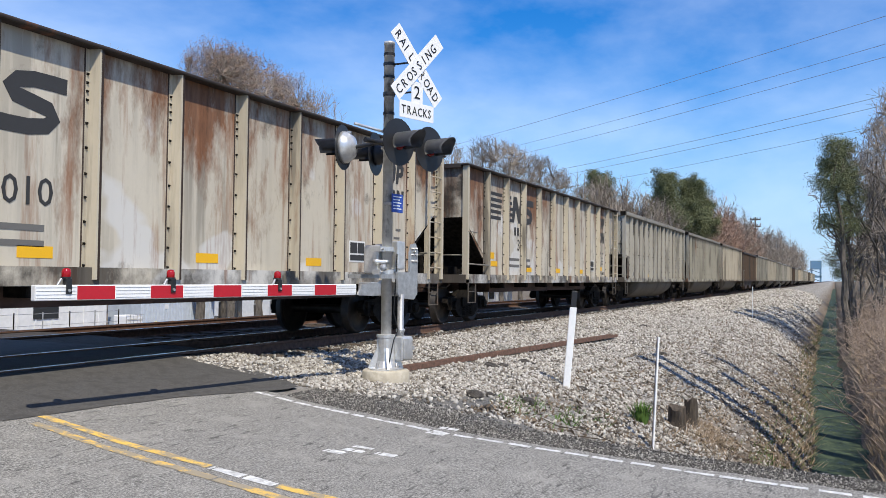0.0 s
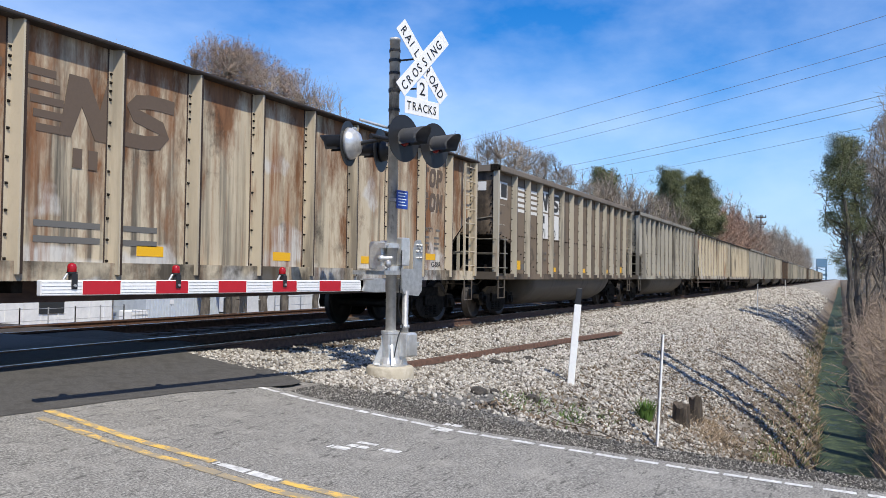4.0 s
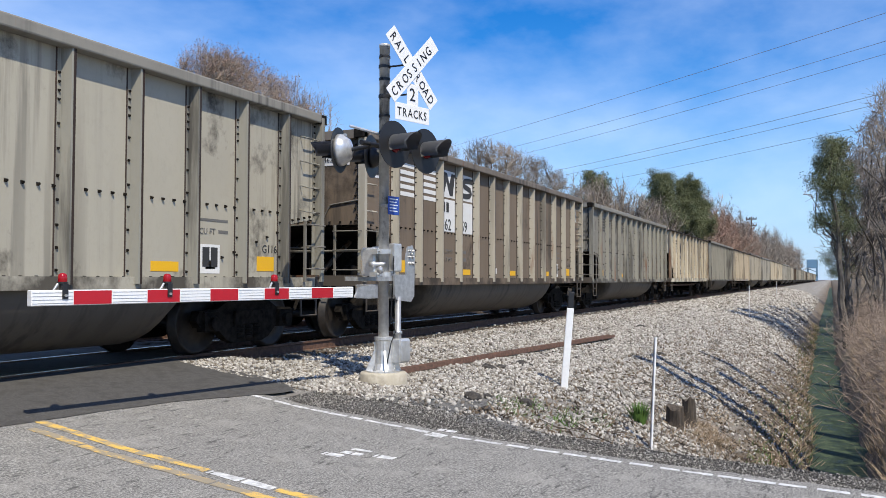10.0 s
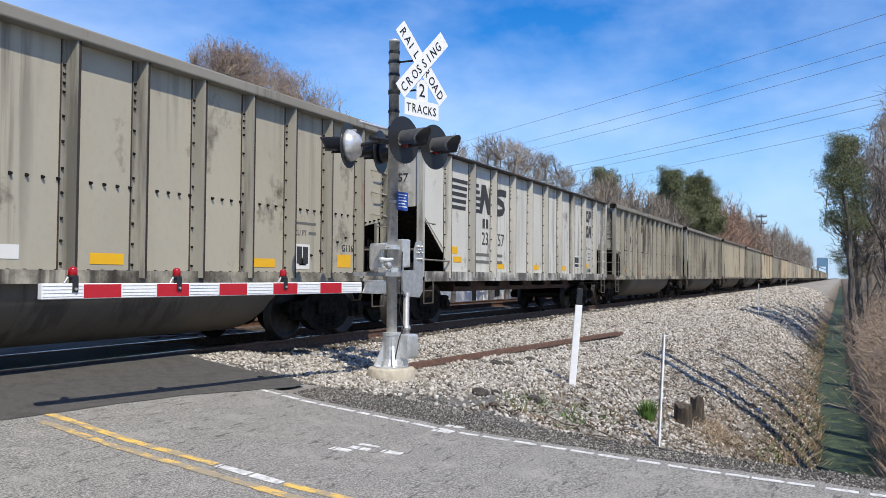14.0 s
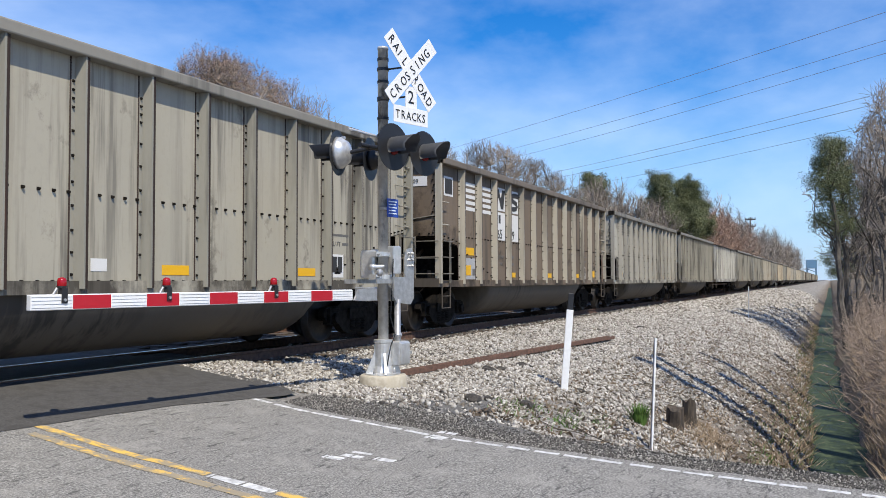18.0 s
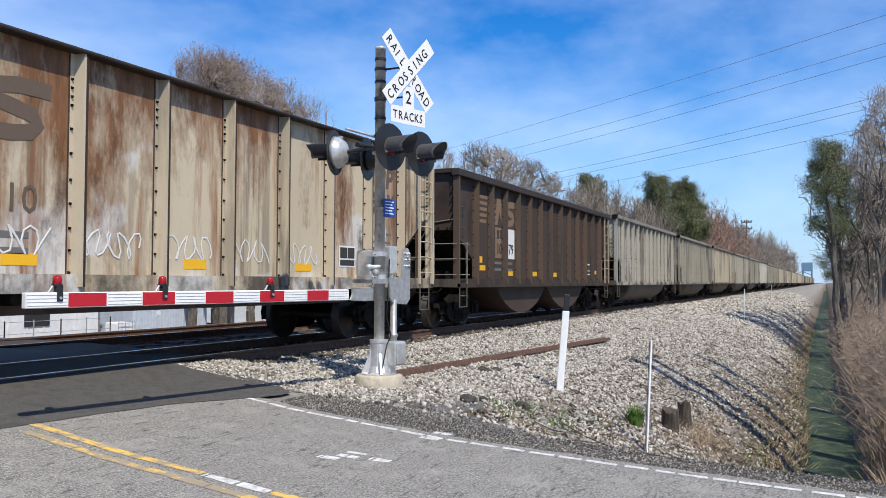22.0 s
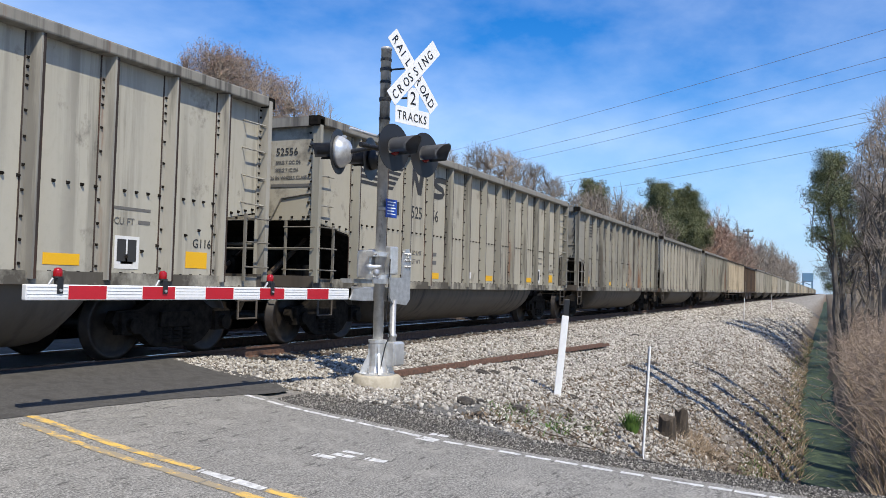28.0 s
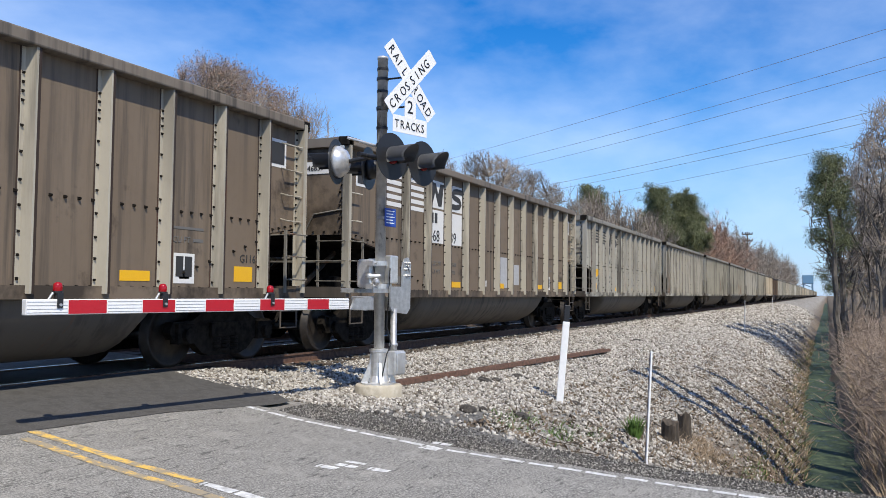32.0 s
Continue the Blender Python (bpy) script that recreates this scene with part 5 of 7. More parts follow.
LOOKS = {
    "rusty": ("hopper", RUSTY_WHITE, TRIM_CREAM, CHORD_DARK, "plain", "white coal hopper car streaked with rust"),
    "rust": ("hopper", RUSTY_CREAM, TRIM_RUST, CHORD_DARK, "plain", "cream coal hopper car heavily streaked with rust"),
    "cream": ("hopper", CREAM, TRIM_RUST, CHORD_DARK, "plain", "cream coal hopper car with rust spots and brown posts"),
    "white": ("hopper", WHITE_CAR, TRIM_WHITE, CHORD_DARK, "plain", "off-white coal hopper car with black mark"),
    "grey": ("tub", GREY, TRIM_GREY, CHORD_GREY, "wide", "weathered grey bathtub coal gondola"),
    "light": ("tub", LIGHT_GREY, TRIM_LIGHT, CHORD_GREY, "big", "light grey riveted bathtub coal gondola"),
    "beige": ("tub", BEIGE, TRIM_GREY, CHORD_GREY, "wide", "beige-grey bathtub coal gondola with dirt runs"),
    "beigebig": ("tub", BEIGE, TRIM_GREY, CHORD_GREY, "big", "beige-grey bathtub coal gondola with dirt runs"),
    "dull": ("tub", DULL_GREY, TRIM_GREY, CHORD_GREY, "wide", "sooty dark grey bathtub coal gondola"),
    "brown": ("tub", BROWN, TRIM_BROWN, CHORD_BROWN, "brown", "dusty brown bathtub coal gondola with white panels"),
    "dark": ("lobe", DARK_BROWN, TRIM_DARK, CHORD_DARK, "dark", "dark brown coal gondola with two rounded bellies"),
}
TRAIN = {0: ("rusty", "37"), 1: ("rusty", "40010"), 2: ("light", "48217"), 3: ("brown", "47180"), 4: ("rust", ""), 5: ("dull", "52861"), 6: ("cream", "23706"),
         7: ("grey", "52668"), 8: ("brown", "46259"), 9: ("beigebig", "50470"), 10: ("beige", "50638"), 11: ("white", "23757"), 12: ("beigebig", "47800"), 13: ("light", "49012"),
         14: ("brown", "46509"), 15: ("beige", "50912"), 16: ("light", "48067"), 17: ("dark", "10079"), 18: ("rust", "23510"), 19: ("grey", "53276"), 20: ("light", "48638"),
         21: ("grey", ""), 22: ("beige", "52556"), 23: ("light", "48421"), 24: ("light", "48479"), 25: ("brown", "46839"), 26: ("brown", ""),
         -1: ("light", ""), -2: ("beige", ""), -3: ("brown", ""), -4: ("dark", ""), -5: ("grey", ""), -6: ("brown", "")}
CARS = {}
for n in range(-22, 27):
    look_name, number = TRAIN.get(n, (("grey", "brown", "rust", "beige", "dark", "brown", "light")[n % 7], ""))
    kind, body, trim, chord, scheme, label = LOOKS[look_name]
    CARS[n] = coal_car(n, kind, body, trim, chord, number, scheme, label, n >= -4)


def motions():
    for n, car in CARS.items():
        walk(car, [(t, pose(u - PITCH * n, SIDE, 0)) for t, u in TRAIN_AT])

# ---- the crossing signal and gate ----
def xform(bm, m):
    bmesh.ops.transform(bm, matrix=m, verts=bm.verts[:])
    return bm


def signal():
    root = base("crossing_signal", pose(10.5, 5.72, -0.19, 0, 0, -8.5))
    tagged(root, "silver crossing signal mast with crossbuck and lowered striped gate arm", "crossing signal")
    part("foundation", lathe([(0.36, -0.45), (0.33, -0.02), (0.31, 0.0)], 28), CONCRETE, root, "stained round concrete foundation", True)
    # cast base of the mast
    bm = lathe([(0.24, 0.0), (0.24, 0.02), (0.17, 0.035), (0.125, 0.12), (0.115, 0.30), (0.125, 0.44), (0.135, 0.45), (0.135, 0.485), (0.075, 0.49)], 16)
    for k in range(4):
        a = math.pi / 4 + k * math.pi / 2
        bm_prism(bm, [(0.10, 0.02), (0.25, 0.02), (0.13, 0.30), (0.13, 0.42), (0.10, 0.42)], -0.015, 0.015, Matrix.Rotation(a, 4, "Z"))
    part("mast_base", bm, ALU_PAINT, root, "cast aluminium mast base")
    for k in range(4):
        a = k * math.pi / 2
        ob = part("anchor_bolt", lathe([(0.022, 0.0), (0.022, 0.03), (0.012, 0.03), (0.012, 0.08)], 6), GALV, root)
        ob.location = (0.20 * math.cos(a), 0.20 * math.sin(a), 0.02)
    part("mast", lathe([(0.073, 0.45), (0.073, 4.58), (0.078, 4.58), (0.078, 4.62), (0.05, 4.63)], 20), MAST, root, "silver mast with dark sooty stains", True)
    for z in (4.44, 4.12, 3.86, 3.60, 3.36):
        part("mast_band", lathe([(0.074, -0.018), (0.082, -0.018), (0.082, 0.018), (0.074, 0.018)], 16, pose(0, 0, z)), BLACK, root)
        part("band_bolt", box((-0.12, -0.03, z - 0.015), (-0.08, -0.005, z + 0.015), 0.004), BLACK, root)
    # junction box with its conduit
    jb = part("junction_box", box((0.06, -0.24, 0.12), (0.30, -0.09, 0.46), 0.02), ALU_PAINT, root, "silver junction box")
    part("cover", box((0.075, -0.262, 0.14), (0.285, -0.24, 0.44), 0.012), ALU_PAINT, jb)
    part("hasp", box((0.27, -0.275, 0.27), (0.31, -0.235, 0.32), 0.006), GALV, jb)
    part("conduit", lathe([(0.05, 0.46), (0.05, 0.52), (0.065, 0.52), (0.065, 0.56), (0.045, 0.57), (0.045, 1.05)], 12, pose(0.16, -0.13, 0)), GALV, root, "grey steel conduit", True)
    # gate mechanism
    bm = box((-0.10, 0.09, 1.34), (0.42, 0.34, 1.74), 0.03)
    mech = part("gate_mechanism", bm, ALU_PAINT, root, "silver gate mechanism housing")
    part("housing_door", box((-0.06, 0.34, 1.38), (0.38, 0.37, 1.70), 0.01), ALU_PAINT, mech)
    part("lid", box((0.10, 0.05, 1.72), (0.46, 0.30, 1.76), 0.012), ALU_PAINT, mech)
    part("side_case", box((0.12, -0.10, 1.40), (0.30, 0.085, 1.80), 0.02), ALU_PAINT, mech, "silver side case of the mechanism")
    for z in (1.36, 1.68):
        bm = lathe([(0.075, -0.03), (0.10, -0.03), (0.10, 0.03), (0.075, 0.03)], 16, pose(0, 0, z))
        bm_box(bm, (-0.20, -0.03, z - 0.035), (0.20, 0.10, z + 0.035))
        bm_tube(bm, (-0.16, -0.07, z), (-0.16, 0.12, z), 0.016, 0.016, 8)
        bm_tube(bm, (0.16, -0.07, z), (0.16, 0.12, z), 0.016, 0.016, 8)
        part("mast_clamp", bm, ALU_PAINT, root)
    part("drive_shaft", lathe([(0.04, -0.08), (0.04, 0.0), (0.028, 0.0), (0.028, 0.16)], 12, pose(-0.17, 0.02, 1.50, 90, 0, 0)), ALU_PAINT, mech, "", True)
    part("knob", lathe([(0.03, 0.0), (0.05, 0.02), (0.05, 0.06), (0.02, 0.08)], 12, pose(-0.24, -0.08, 1.42, 90, 0, 0)), GALV, mech)
    # the two side arms and the counterweight plates behind the mast
    for y in (-0.12, 0.44):
        bm = prism([(-0.30, 1.27), (0.46, 1.27), (0.46, 1.33), (-0.30, 1.33)], y, y + 0.02)
        part("support_arm", bm, GALV, root, "galvanised gate support arm")
    bm = prism([(0.04, 1.08), (0.10, 1.00), (0.44, 0.97), (0.52, 1.05), (0.53, 1.68), (0.47, 1.78), (0.37, 1.76), (0.33, 1.64), (0.33, 1.36), (0.04, 1.36)], -0.16, -0.13)
    plate = part("counterweight_plate", bm, GALV, root, "galvanised counterweight plate")
    for x, z in ((0.40, 1.70), (0.48, 1.70), (0.40, 1.61), (0.48, 1.61), (0.44, 1.655), (0.40, 1.52), (0.48, 1.52)):
        part("bolt", lathe([(0.02, 0.0), (0.02, 0.022), (0.01, 0.03)], 6, pose(x, -0.16, z, 90, 0, 0)), GALV, plate)
    part("counterweight", box((0.14, -0.125, 1.02), (0.50, 0.42, 1.22), 0.02), GALV, root)
    # arm bracket and arm
    zc = 1.12
    part("arm_bracket", box((-0.44, -0.07, zc - 0.09), (-0.22, 0.16, zc + 0.10), 0.012), GALV, root, "galvanised breakaway arm bracket")
    part("shear_plate", prism([(-0.74, zc - 0.07), (-0.40, zc - 0.09), (-0.40, zc + 0.09), (-0.66, zc + 0.07)], -0.09, -0.06), GALV, root)
    arm = part("gate_arm", box((-5.22, -0.035, zc - 0.072), (-0.72, 0.035, zc + 0.072), 0.008), SIGN_WHITE, root, "white gate arm with red stripes")
    for k in range(11):
        x = -5.22 + 0.409 * k
        part("stripe", box((x + 0.004, -0.040, zc - 0.064), (x + 0.405, -0.0352, zc + 0.064)), BARRIER_RED if k % 2 else SIGN_WHITE, arm, "red stripe" if k % 2 else "ribbed white stripe")
        if k % 2 == 0:
            for j in range(4):
                part("rib", box((x + 0.006, -0.043, zc - 0.05 + 0.032 * j), (x + 0.402, -0.040, zc - 0.046 + 0.032 * j)), GALV, arm)
    for x in (-4.90, -3.72, -2.16):
        lamp = part("lamp_body", lathe([(0.03, 0.0), (0.03, 0.05), (0.05, 0.06), (0.05, 0.075)], 10, pose(x, 0, zc + 0.072)), BLACK, arm, "small arm lamp on its bracket")
        part("red_lens", lathe([(0.034, 0.0), (0.042, 0.012), (0.042, 0.06), (0.034, 0.084), (0.012, 0.094)], 14, pose(x, 0, zc + 0.135)), LENS_LIT, lamp, "red arm lamp lens", True)
        part("clip", box((x - 0.03, -0.052, zc - 0.01), (x + 0.03, -0.043, zc + 0.13), 0.003), BLACK, lamp)
        part("clip_screw", tube((x, -0.066, zc + 0.02), (x, -0.052, zc + 0.02), 0.014, None, 8), GALV, lamp)
        part("cable", tube((x - 0.06, -0.02, zc + 0.13), (x - 0.10, -0.02, zc + 0.07), 0.012), GALV, lamp)
    # light crossarm and four lamps
    zl = 3.16
    part("crossarm", tube((-0.52, 0, zl), (0.52, 0, zl), 0.035, None, 12), BLACK, root)
    part("bell_bracket", tube((-0.40, 0.30, zl + 0.27), (0.02, 0.05, zl + 0.18), 0.02), ALU_PAINT, root)
    for facing, off, turn in ((0, -0.45, -4), (180, 0.51, 18)):
        for x in (-0.37, 0.37):
            lamp = base("flashing_light")
            lamp.parent = root
            lamp.matrix_basis = pose(x, off, zl - 0.05, 0, 0, facing + turn)
            lamp["label"] = "hooded red crossing light on a black disc"
            bm = lathe([(0.32, 0.0), (0.32, 0.006), (0.11, 0.012)], 28, pose(0, 0, 0, 90, 0, 0))
            part("background_disc", bm, BLACK, lamp, "black target disc")
            silver = facing and x < 0
            k = 1.35 if silver else 1.0
            hs = part("housing", lathe([(0.17 * k, 0.0), (0.165 * k, -0.05), (0.115 * k, -0.15), (0.06, -0.19), (0.0, -0.192)], 20, pose(0, 0.0, 0, 90, 0, 0)), ALU_PAINT if silver else BLACK, lamp, "silver lamp housing" if silver else "", True)
            part("latch", box((-0.02, 0.05, 0.14 * k), (0.02, 0.11, 0.17 * k), 0.006), GALV, hs)
            part("lens", lathe([(0.115, 0.0), (0.10, 0.03), (0.05, 0.045)], 20, pose(0, -0.006, 0, 90, 0, 0)), LENS_RED, lamp, "dark red lens", True)
            bm = bmesh.new()
            rings = []
            for s in range(7):
                ring = []
                for k in range(13):
                    a = radians(-40 + 260 * k / 12)
                    y = -0.01 - 0.42 * s / 6 * (0.72 + 0.28 * max(0.0, math.sin(a)))
                    ring.append(bm.verts.new((0.135 * math.cos(a), y, 0.135 * math.sin(a))))
                rings.append(ring)
            for p, q in zip(rings, rings[1:]):
                for k in range(12):
                    bm.faces.new((p[k], q[k], q[k + 1], p[k + 1]))
            bmesh.ops.solidify(bm, geom=bm.faces[:], thickness=0.006)
            part("hood", bm, BLACK if facing else HOOD_GREY, lamp, "long lamp hood", True)
            part("lamp_arm", tube((0, 0.18, 0), (0, abs(off), 0.05), 0.03), BLACK, lamp)
    # crossbuck
    zc, yo = 4.28, -0.36
    turned = Matrix.Translation((0.155, 0.0, -0.018)) @ Matrix.Rotation(radians(-8), 4, "Z")
    for z in (zc + 0.02, zc - 0.40):
        bm = lathe([(0.075, -0.02), (0.086, -0.02), (0.086, 0.02), (0.075, 0.02)], 16, pose(0, 0, z))
        bm_tube(bm, (0.02, -0.07, z), (0.06, yo + 0.02, z), 0.014, 0.014, 8)
        part("sign_bracket", bm, BLACK, root)
    def board(name, length, width, turn, text, size, gap, dy):
        m = turned @ Matrix.Translation((0.06, yo + dy, zc)) @ Matrix.Rotation(radians(turn), 4, "Y")
        b = part(name, xform(box((-length / 2, -0.006, -width / 2), (length / 2, 0.0, width / 2)), m), SIGN_WHITE, root, "white crossbuck board with black letters")
        x = -length / 2 + 0.05
        for ch, w in text:
            if ch.strip():
                ob = mesh_link("letter", words(ch, size, 0.002), SIGN_BLACK, b)
                ob.matrix_basis = m @ pose(x, -0.009, -size * 0.36) @ Matrix.Diagonal((0.85, 1, 1, 1))
            x += w
        return b
    step = 0.128
    board("crossbuck_board", 1.28, 0.235, 45, [(c, step) for c in "RAIL"] + [(" ", 0.17)] + [(c, step) for c in "ROAD"], 0.185, 0, 0.0)
    board("crossbuck_board", 1.28, 0.235, -45, [(c, 0.146 if c != "I" else 0.095) for c in "CROSSING"], 0.185, 0, -0.012)
    zt = zc - 0.62
    two = part("number_panel", xform(box((-0.05, yo - 0.004, zt + 0.10), (0.18, yo + 0.002, zt + 0.40)), turned), SIGN_WHITE, root, "white panel with the number two")
    ob = mesh_link("letter", words("2", 0.26, 0.002), SIGN_BLACK, two)
    ob.matrix_basis = turned @ pose(-0.005, yo - 0.007, zt + 0.16)
    tr = part("tracks_panel", xform(box((-0.29, yo - 0.008, zt - 0.14), (0.41, yo - 0.001, zt + 0.10), 0.003), turned), SIGN_WHITE, root, "white panel lettered for the number of tracks")
    for k, ch in enumerate("TRACKS"):
        ob = mesh_link("letter", words(ch, 0.17, 0.002), SIGN_BLACK, tr)
        ob.matrix_basis = turned @ pose(-0.255 + 0.108 * k, yo - 0.011, zt - 0.08) @ Matrix.Diagonal((0.85, 1, 1, 1))
    # blue emergency notice with illegible lines
    blue = part("notice", box((-0.06, -0.12, 2.20), (0.20, -0.11, 2.46), 0.004), BLUE_SIGN, root, "small blue notice with white lines")
    for k in range(5):
        part("text_bar", box((-0.03, -0.1225, 2.245 + 0.042 * k), (0.16 - 0.03 * (k % 2), -0.1195, 2.26 + 0.042 * k)), SIGN_WHITE, blue)
    part("notice_clamp", box((-0.08, -0.11, 2.30), (0.08, 0.0, 2.34)), GALV, root)
    # loose cable down the mast
    pts = [(0.10, -0.10, 1.62), (0.075, -0.10, 1.2), (0.05, -0.09, 0.8), (0.09, -0.14, 0.55), (-0.02, -0.15, 0.42), (-0.10, -0.12, 0.05)]
    bm = bmesh.new()
    bm_bar(bm, pts, 0.008, 5)
    part("cable", bm, BLACK, root, "loose black cable")


LENS_LIT, _nt, _b = fresh("lit_red_lens", 0.2)
_b.inputs["Base Color"].default_value = (0.30, 0.005, 0.01, 1)
_b.inputs["Emission Color"].default_value = (1.0, 0.02, 0.03, 1)
_b.inputs["Emission Strength"].default_value = 0.05
# front hoods: sunlit tops put into a paler grey than the black pair
HOOD_GREY = plain("sunlit_grey_hood", (0.15, 0.15, 0.152), 0.5)
MAST, _nt, _b = fresh("stained_mast_paint", 0.4, 0.25)
_c = ramp(_nt, grain(_nt, 9.0, 5), [(0.32, (0.42, 0.41, 0.385)), (0.68, (0.62, 0.61, 0.58))])
_nt.links.new(mixed(_nt, steps(_nt, grain(_nt, 2.2, 6, 0.7, (1, 1, 0.45)), 0.54, 0.62, 0.80), _c, (0.055, 0.052, 0.048)), _b.inputs["Base Color"])
signal()


# ---- small things on the bank ----
def leaning(x, y, z, degrees, turn):
    """A place on the bank for an upright that leans towards the ditch."""
    return Matrix.Translation((x, y, z)) @ Matrix.Rotation(radians(degrees), 4, Vector((0.875, 0.485, 0))) @ pose(0, 0, 0, 0, 0, turn)


def white_post():
    p = base("marker_post", leaning(13.0, 3.86, ground_z(13.0, 3.86) - 0.15, 4.8, 108))
    tagged(p, "leaning white marker post with a black top", "post")
    part("shaft", box((-0.055, -0.02, 0.0), (0.055, 0.02, 1.42), 0.012), SIGN_WHITE, p)
    part("black_top", box((-0.045, -0.022, 1.42), (0.045, 0.022, 1.68), 0.01), BLACK, p, "black sleeve")
    for k in range(3):
        part("scuff", box((-0.03 + 0.02 * k, -0.0215, 0.9 + 0.2 * k), (-0.01 + 0.02 * k, -0.0205, 0.93 + 0.2 * k)), BLACK, p)


def stake(x, y, tall, tilt, name, label):
    p = base(name, leaning(x, y, ground_z(x, y) - 0.15, tilt, 30))
    tagged(p, label, "stake")
    bm = prism([(-0.02, 0), (0.02, 0), (0.02, tall), (-0.02, tall)], -0.004, 0.004)
    bm_prism(bm, [(0.016, 0), (0.026, 0), (0.026, tall), (0.016, tall)], -0.03, 0.004)
    part("post", bm, SIGN_WHITE, p)
    part("edge", box((0.026, -0.034, 0.0), (0.034, 0.008, tall * 0.98)), RAIL_RUST, p, "rusty edge of the post")


def stump(x, y, r, tall, seed, lean, label):
    rnd = random.Random(seed)
    bm = bmesh.new()
    rings = []
    n = 14
    for z, s in ((-0.15, 1.25), (0.0, 1.15), (tall * 0.4, 1.0), (tall, 0.95)):
        rings.append([bm.verts.new((r * s * (1 + 0.16 * rnd.uniform(-1, 1)) * math.cos(2 * math.pi * k / n), r * s * (1 + 0.16 * rnd.uniform(-1, 1)) * math.sin(2 * math.pi * k / n), z + (rnd.uniform(-0.05, 0.04) if z == tall else 0))) for k in range(n)])
    for p, q in zip(rings, rings[1:]):
        for k in range(n):
            bm.faces.new((p[k], p[(k + 1) % n], q[(k + 1) % n], q[k]))
    bm.faces.new(rings[-1])
    ob = mesh_ob("tree_stump", bm, BARK_GREY)
    ob.matrix_world = pose(x, y, ground_z(x, y), 4, lean, 0)
    tagged(ob, label, "stump")


def old_rail():
    a, b = Vector((11.5, 5.95, 0)), Vector((21.25, 4.96, 0))
    a.z, b.z = ground_z(a.x, a.y) + 0.075, ground_z(b.x, b.y) + 0.12
    m = (a + b) / 2
    ob = mesh_ob("old_rail", rail_mesh((b - a).length), [RAIL_RUST, RAIL_RUST])
    d = (b - a).normalized()
    ob.matrix_world = Matrix.Translation(a) @ d.to_track_quat("X", "Z").to_matrix().to_4x4() @ pose(0, 0, 0, 78, 0, 0)
    tagged(ob, "rusty loose length of rail lying on the ballast", "rail")


def plant(x, y):
    rnd = random.Random(4)
    bm = bmesh.new()
    for k in range(120):
        a, lean, h = rnd.uniform(0, 6.28), rnd.uniform(0.05, 0.6), rnd.uniform(0.18, 0.36)
        r = rnd.uniform(0, 0.12)
        p = Vector((r * math.cos(a), r * math.sin(a), -0.04))
        side = Vector((-math.sin(a), math.cos(a), 0)) * 0.012
        mid = p + Vector((math.cos(a) * lean * h * 0.4, math.sin(a) * lean * h * 0.4, h * 0.6))
        tip = p + Vector((math.cos(a) * lean * h, math.sin(a) * lean * h, h))
        v = [bm.verts.new(q) for q in (p - side, p + side, mid + side, mid - side, tip)]
        bm.faces.new((v[0], v[1], v[2], v[3]))
        bm.faces.new((v[3], v[2], v[4]))
    ob = mesh_ob("green_plant", bm, GREEN_LEAF)
    ob.location = (x, y, ground_z(x, y))
    tagged(ob, "bright green clump of grassy leaves in the gravel", "plant")


def clod(x, y, r, seed):
    rnd = random.Random(seed)
    bm = bmesh.new()
    bmesh.ops.create_icosphere(bm, subdivisions=2, radius=1.0)
    for v in bm.verts:
        v.co *= 1 + 0.38 * noise.noise(v.co * 1.6 + Vector((seed, 0, 0))) + rnd.uniform(-0.08, 0.08)
        v.co.x, v.co.y, v.co.z = v.co.x * r, v.co.y * r * 0.7, v.co.z * r * 0.42
    ob = mesh_ob("debris_clod", bm, CLOD)
    ob.matrix_world = pose(x, y, ground_z(x, y) + 0.01, rnd.uniform(-12, 12), rnd.uniform(-12, 12), rnd.uniform(0, 180))
    tagged(ob, "dark clod of old asphalt among the stones", "debris", "clods on the bank")


CLOD = surface("old_asphalt_clod", (0.018, 0.016, 0.014), (0.08, 0.07, 0.06), 16.0, 0.95, bump=0.8, depth=0.02)
BARK_GREY = surface("weathered_wood", (0.03, 0.024, 0.018), (0.12, 0.095, 0.072), 9.0, 0.95, stretch=(1, 1, 0.2), bump=0.6, depth=0.03)
GREEN_LEAF = surface("fresh_green_leaf", (0.05, 0.10, 0.015), (0.12, 0.22, 0.04), 9.0, 0.6, bump=0)
white_post()
stake(11.75, 2.27, 1.68, 2.8, "steel_stake", "thin galvanised steel stake with rusty edge")
stake(43.0, 3.6, 1.7, 1.0, "steel_stake", "thin pale stake on the far bank")
stake(80.0, 4.4, 1.6, 1.0, "steel_stake", "thin pale stake on the far bank")
stump(13.85, 2.30, 0.13, 0.33, 1, -13, "dark rotten tree stump leaning among dry grass")
stump(14.62, 2.20, 0.11, 0.42, 2, -3, "weathered grey-brown upright tree stump on the bank")
old_rail()
for k, (x, y, r) in enumerate(((13.2, 5.2, 0.16), (13.5, 5.1, 0.11), (14.5, 5.1, 0.15), (14.7, 5.0, 0.09), (10.8, 4.5, 0.17), (11.0, 4.35, 0.10), (11.3, 3.9, 0.16), (10.3, 4.1, 0.12), (20.3, 3.7, 0.16), (26.7, 5.4, 0.15), (13.25, 3.66, 0.10))):
    clod(x, y, r, k)
plant(12.85, 2.66)

# ---- yard beyond the tracks ----
WALL_WHITE = surface("white_metal_siding", (0.62, 0.63, 0.63), (0.78, 0.78, 0.77), 3.0, 0.5, bump=0.1)
WALL_BLUE = surface("pale_blue_steel", (0.42, 0.47, 0.54), (0.55, 0.60, 0.66), 3.0, 0.5, bump=0.1)
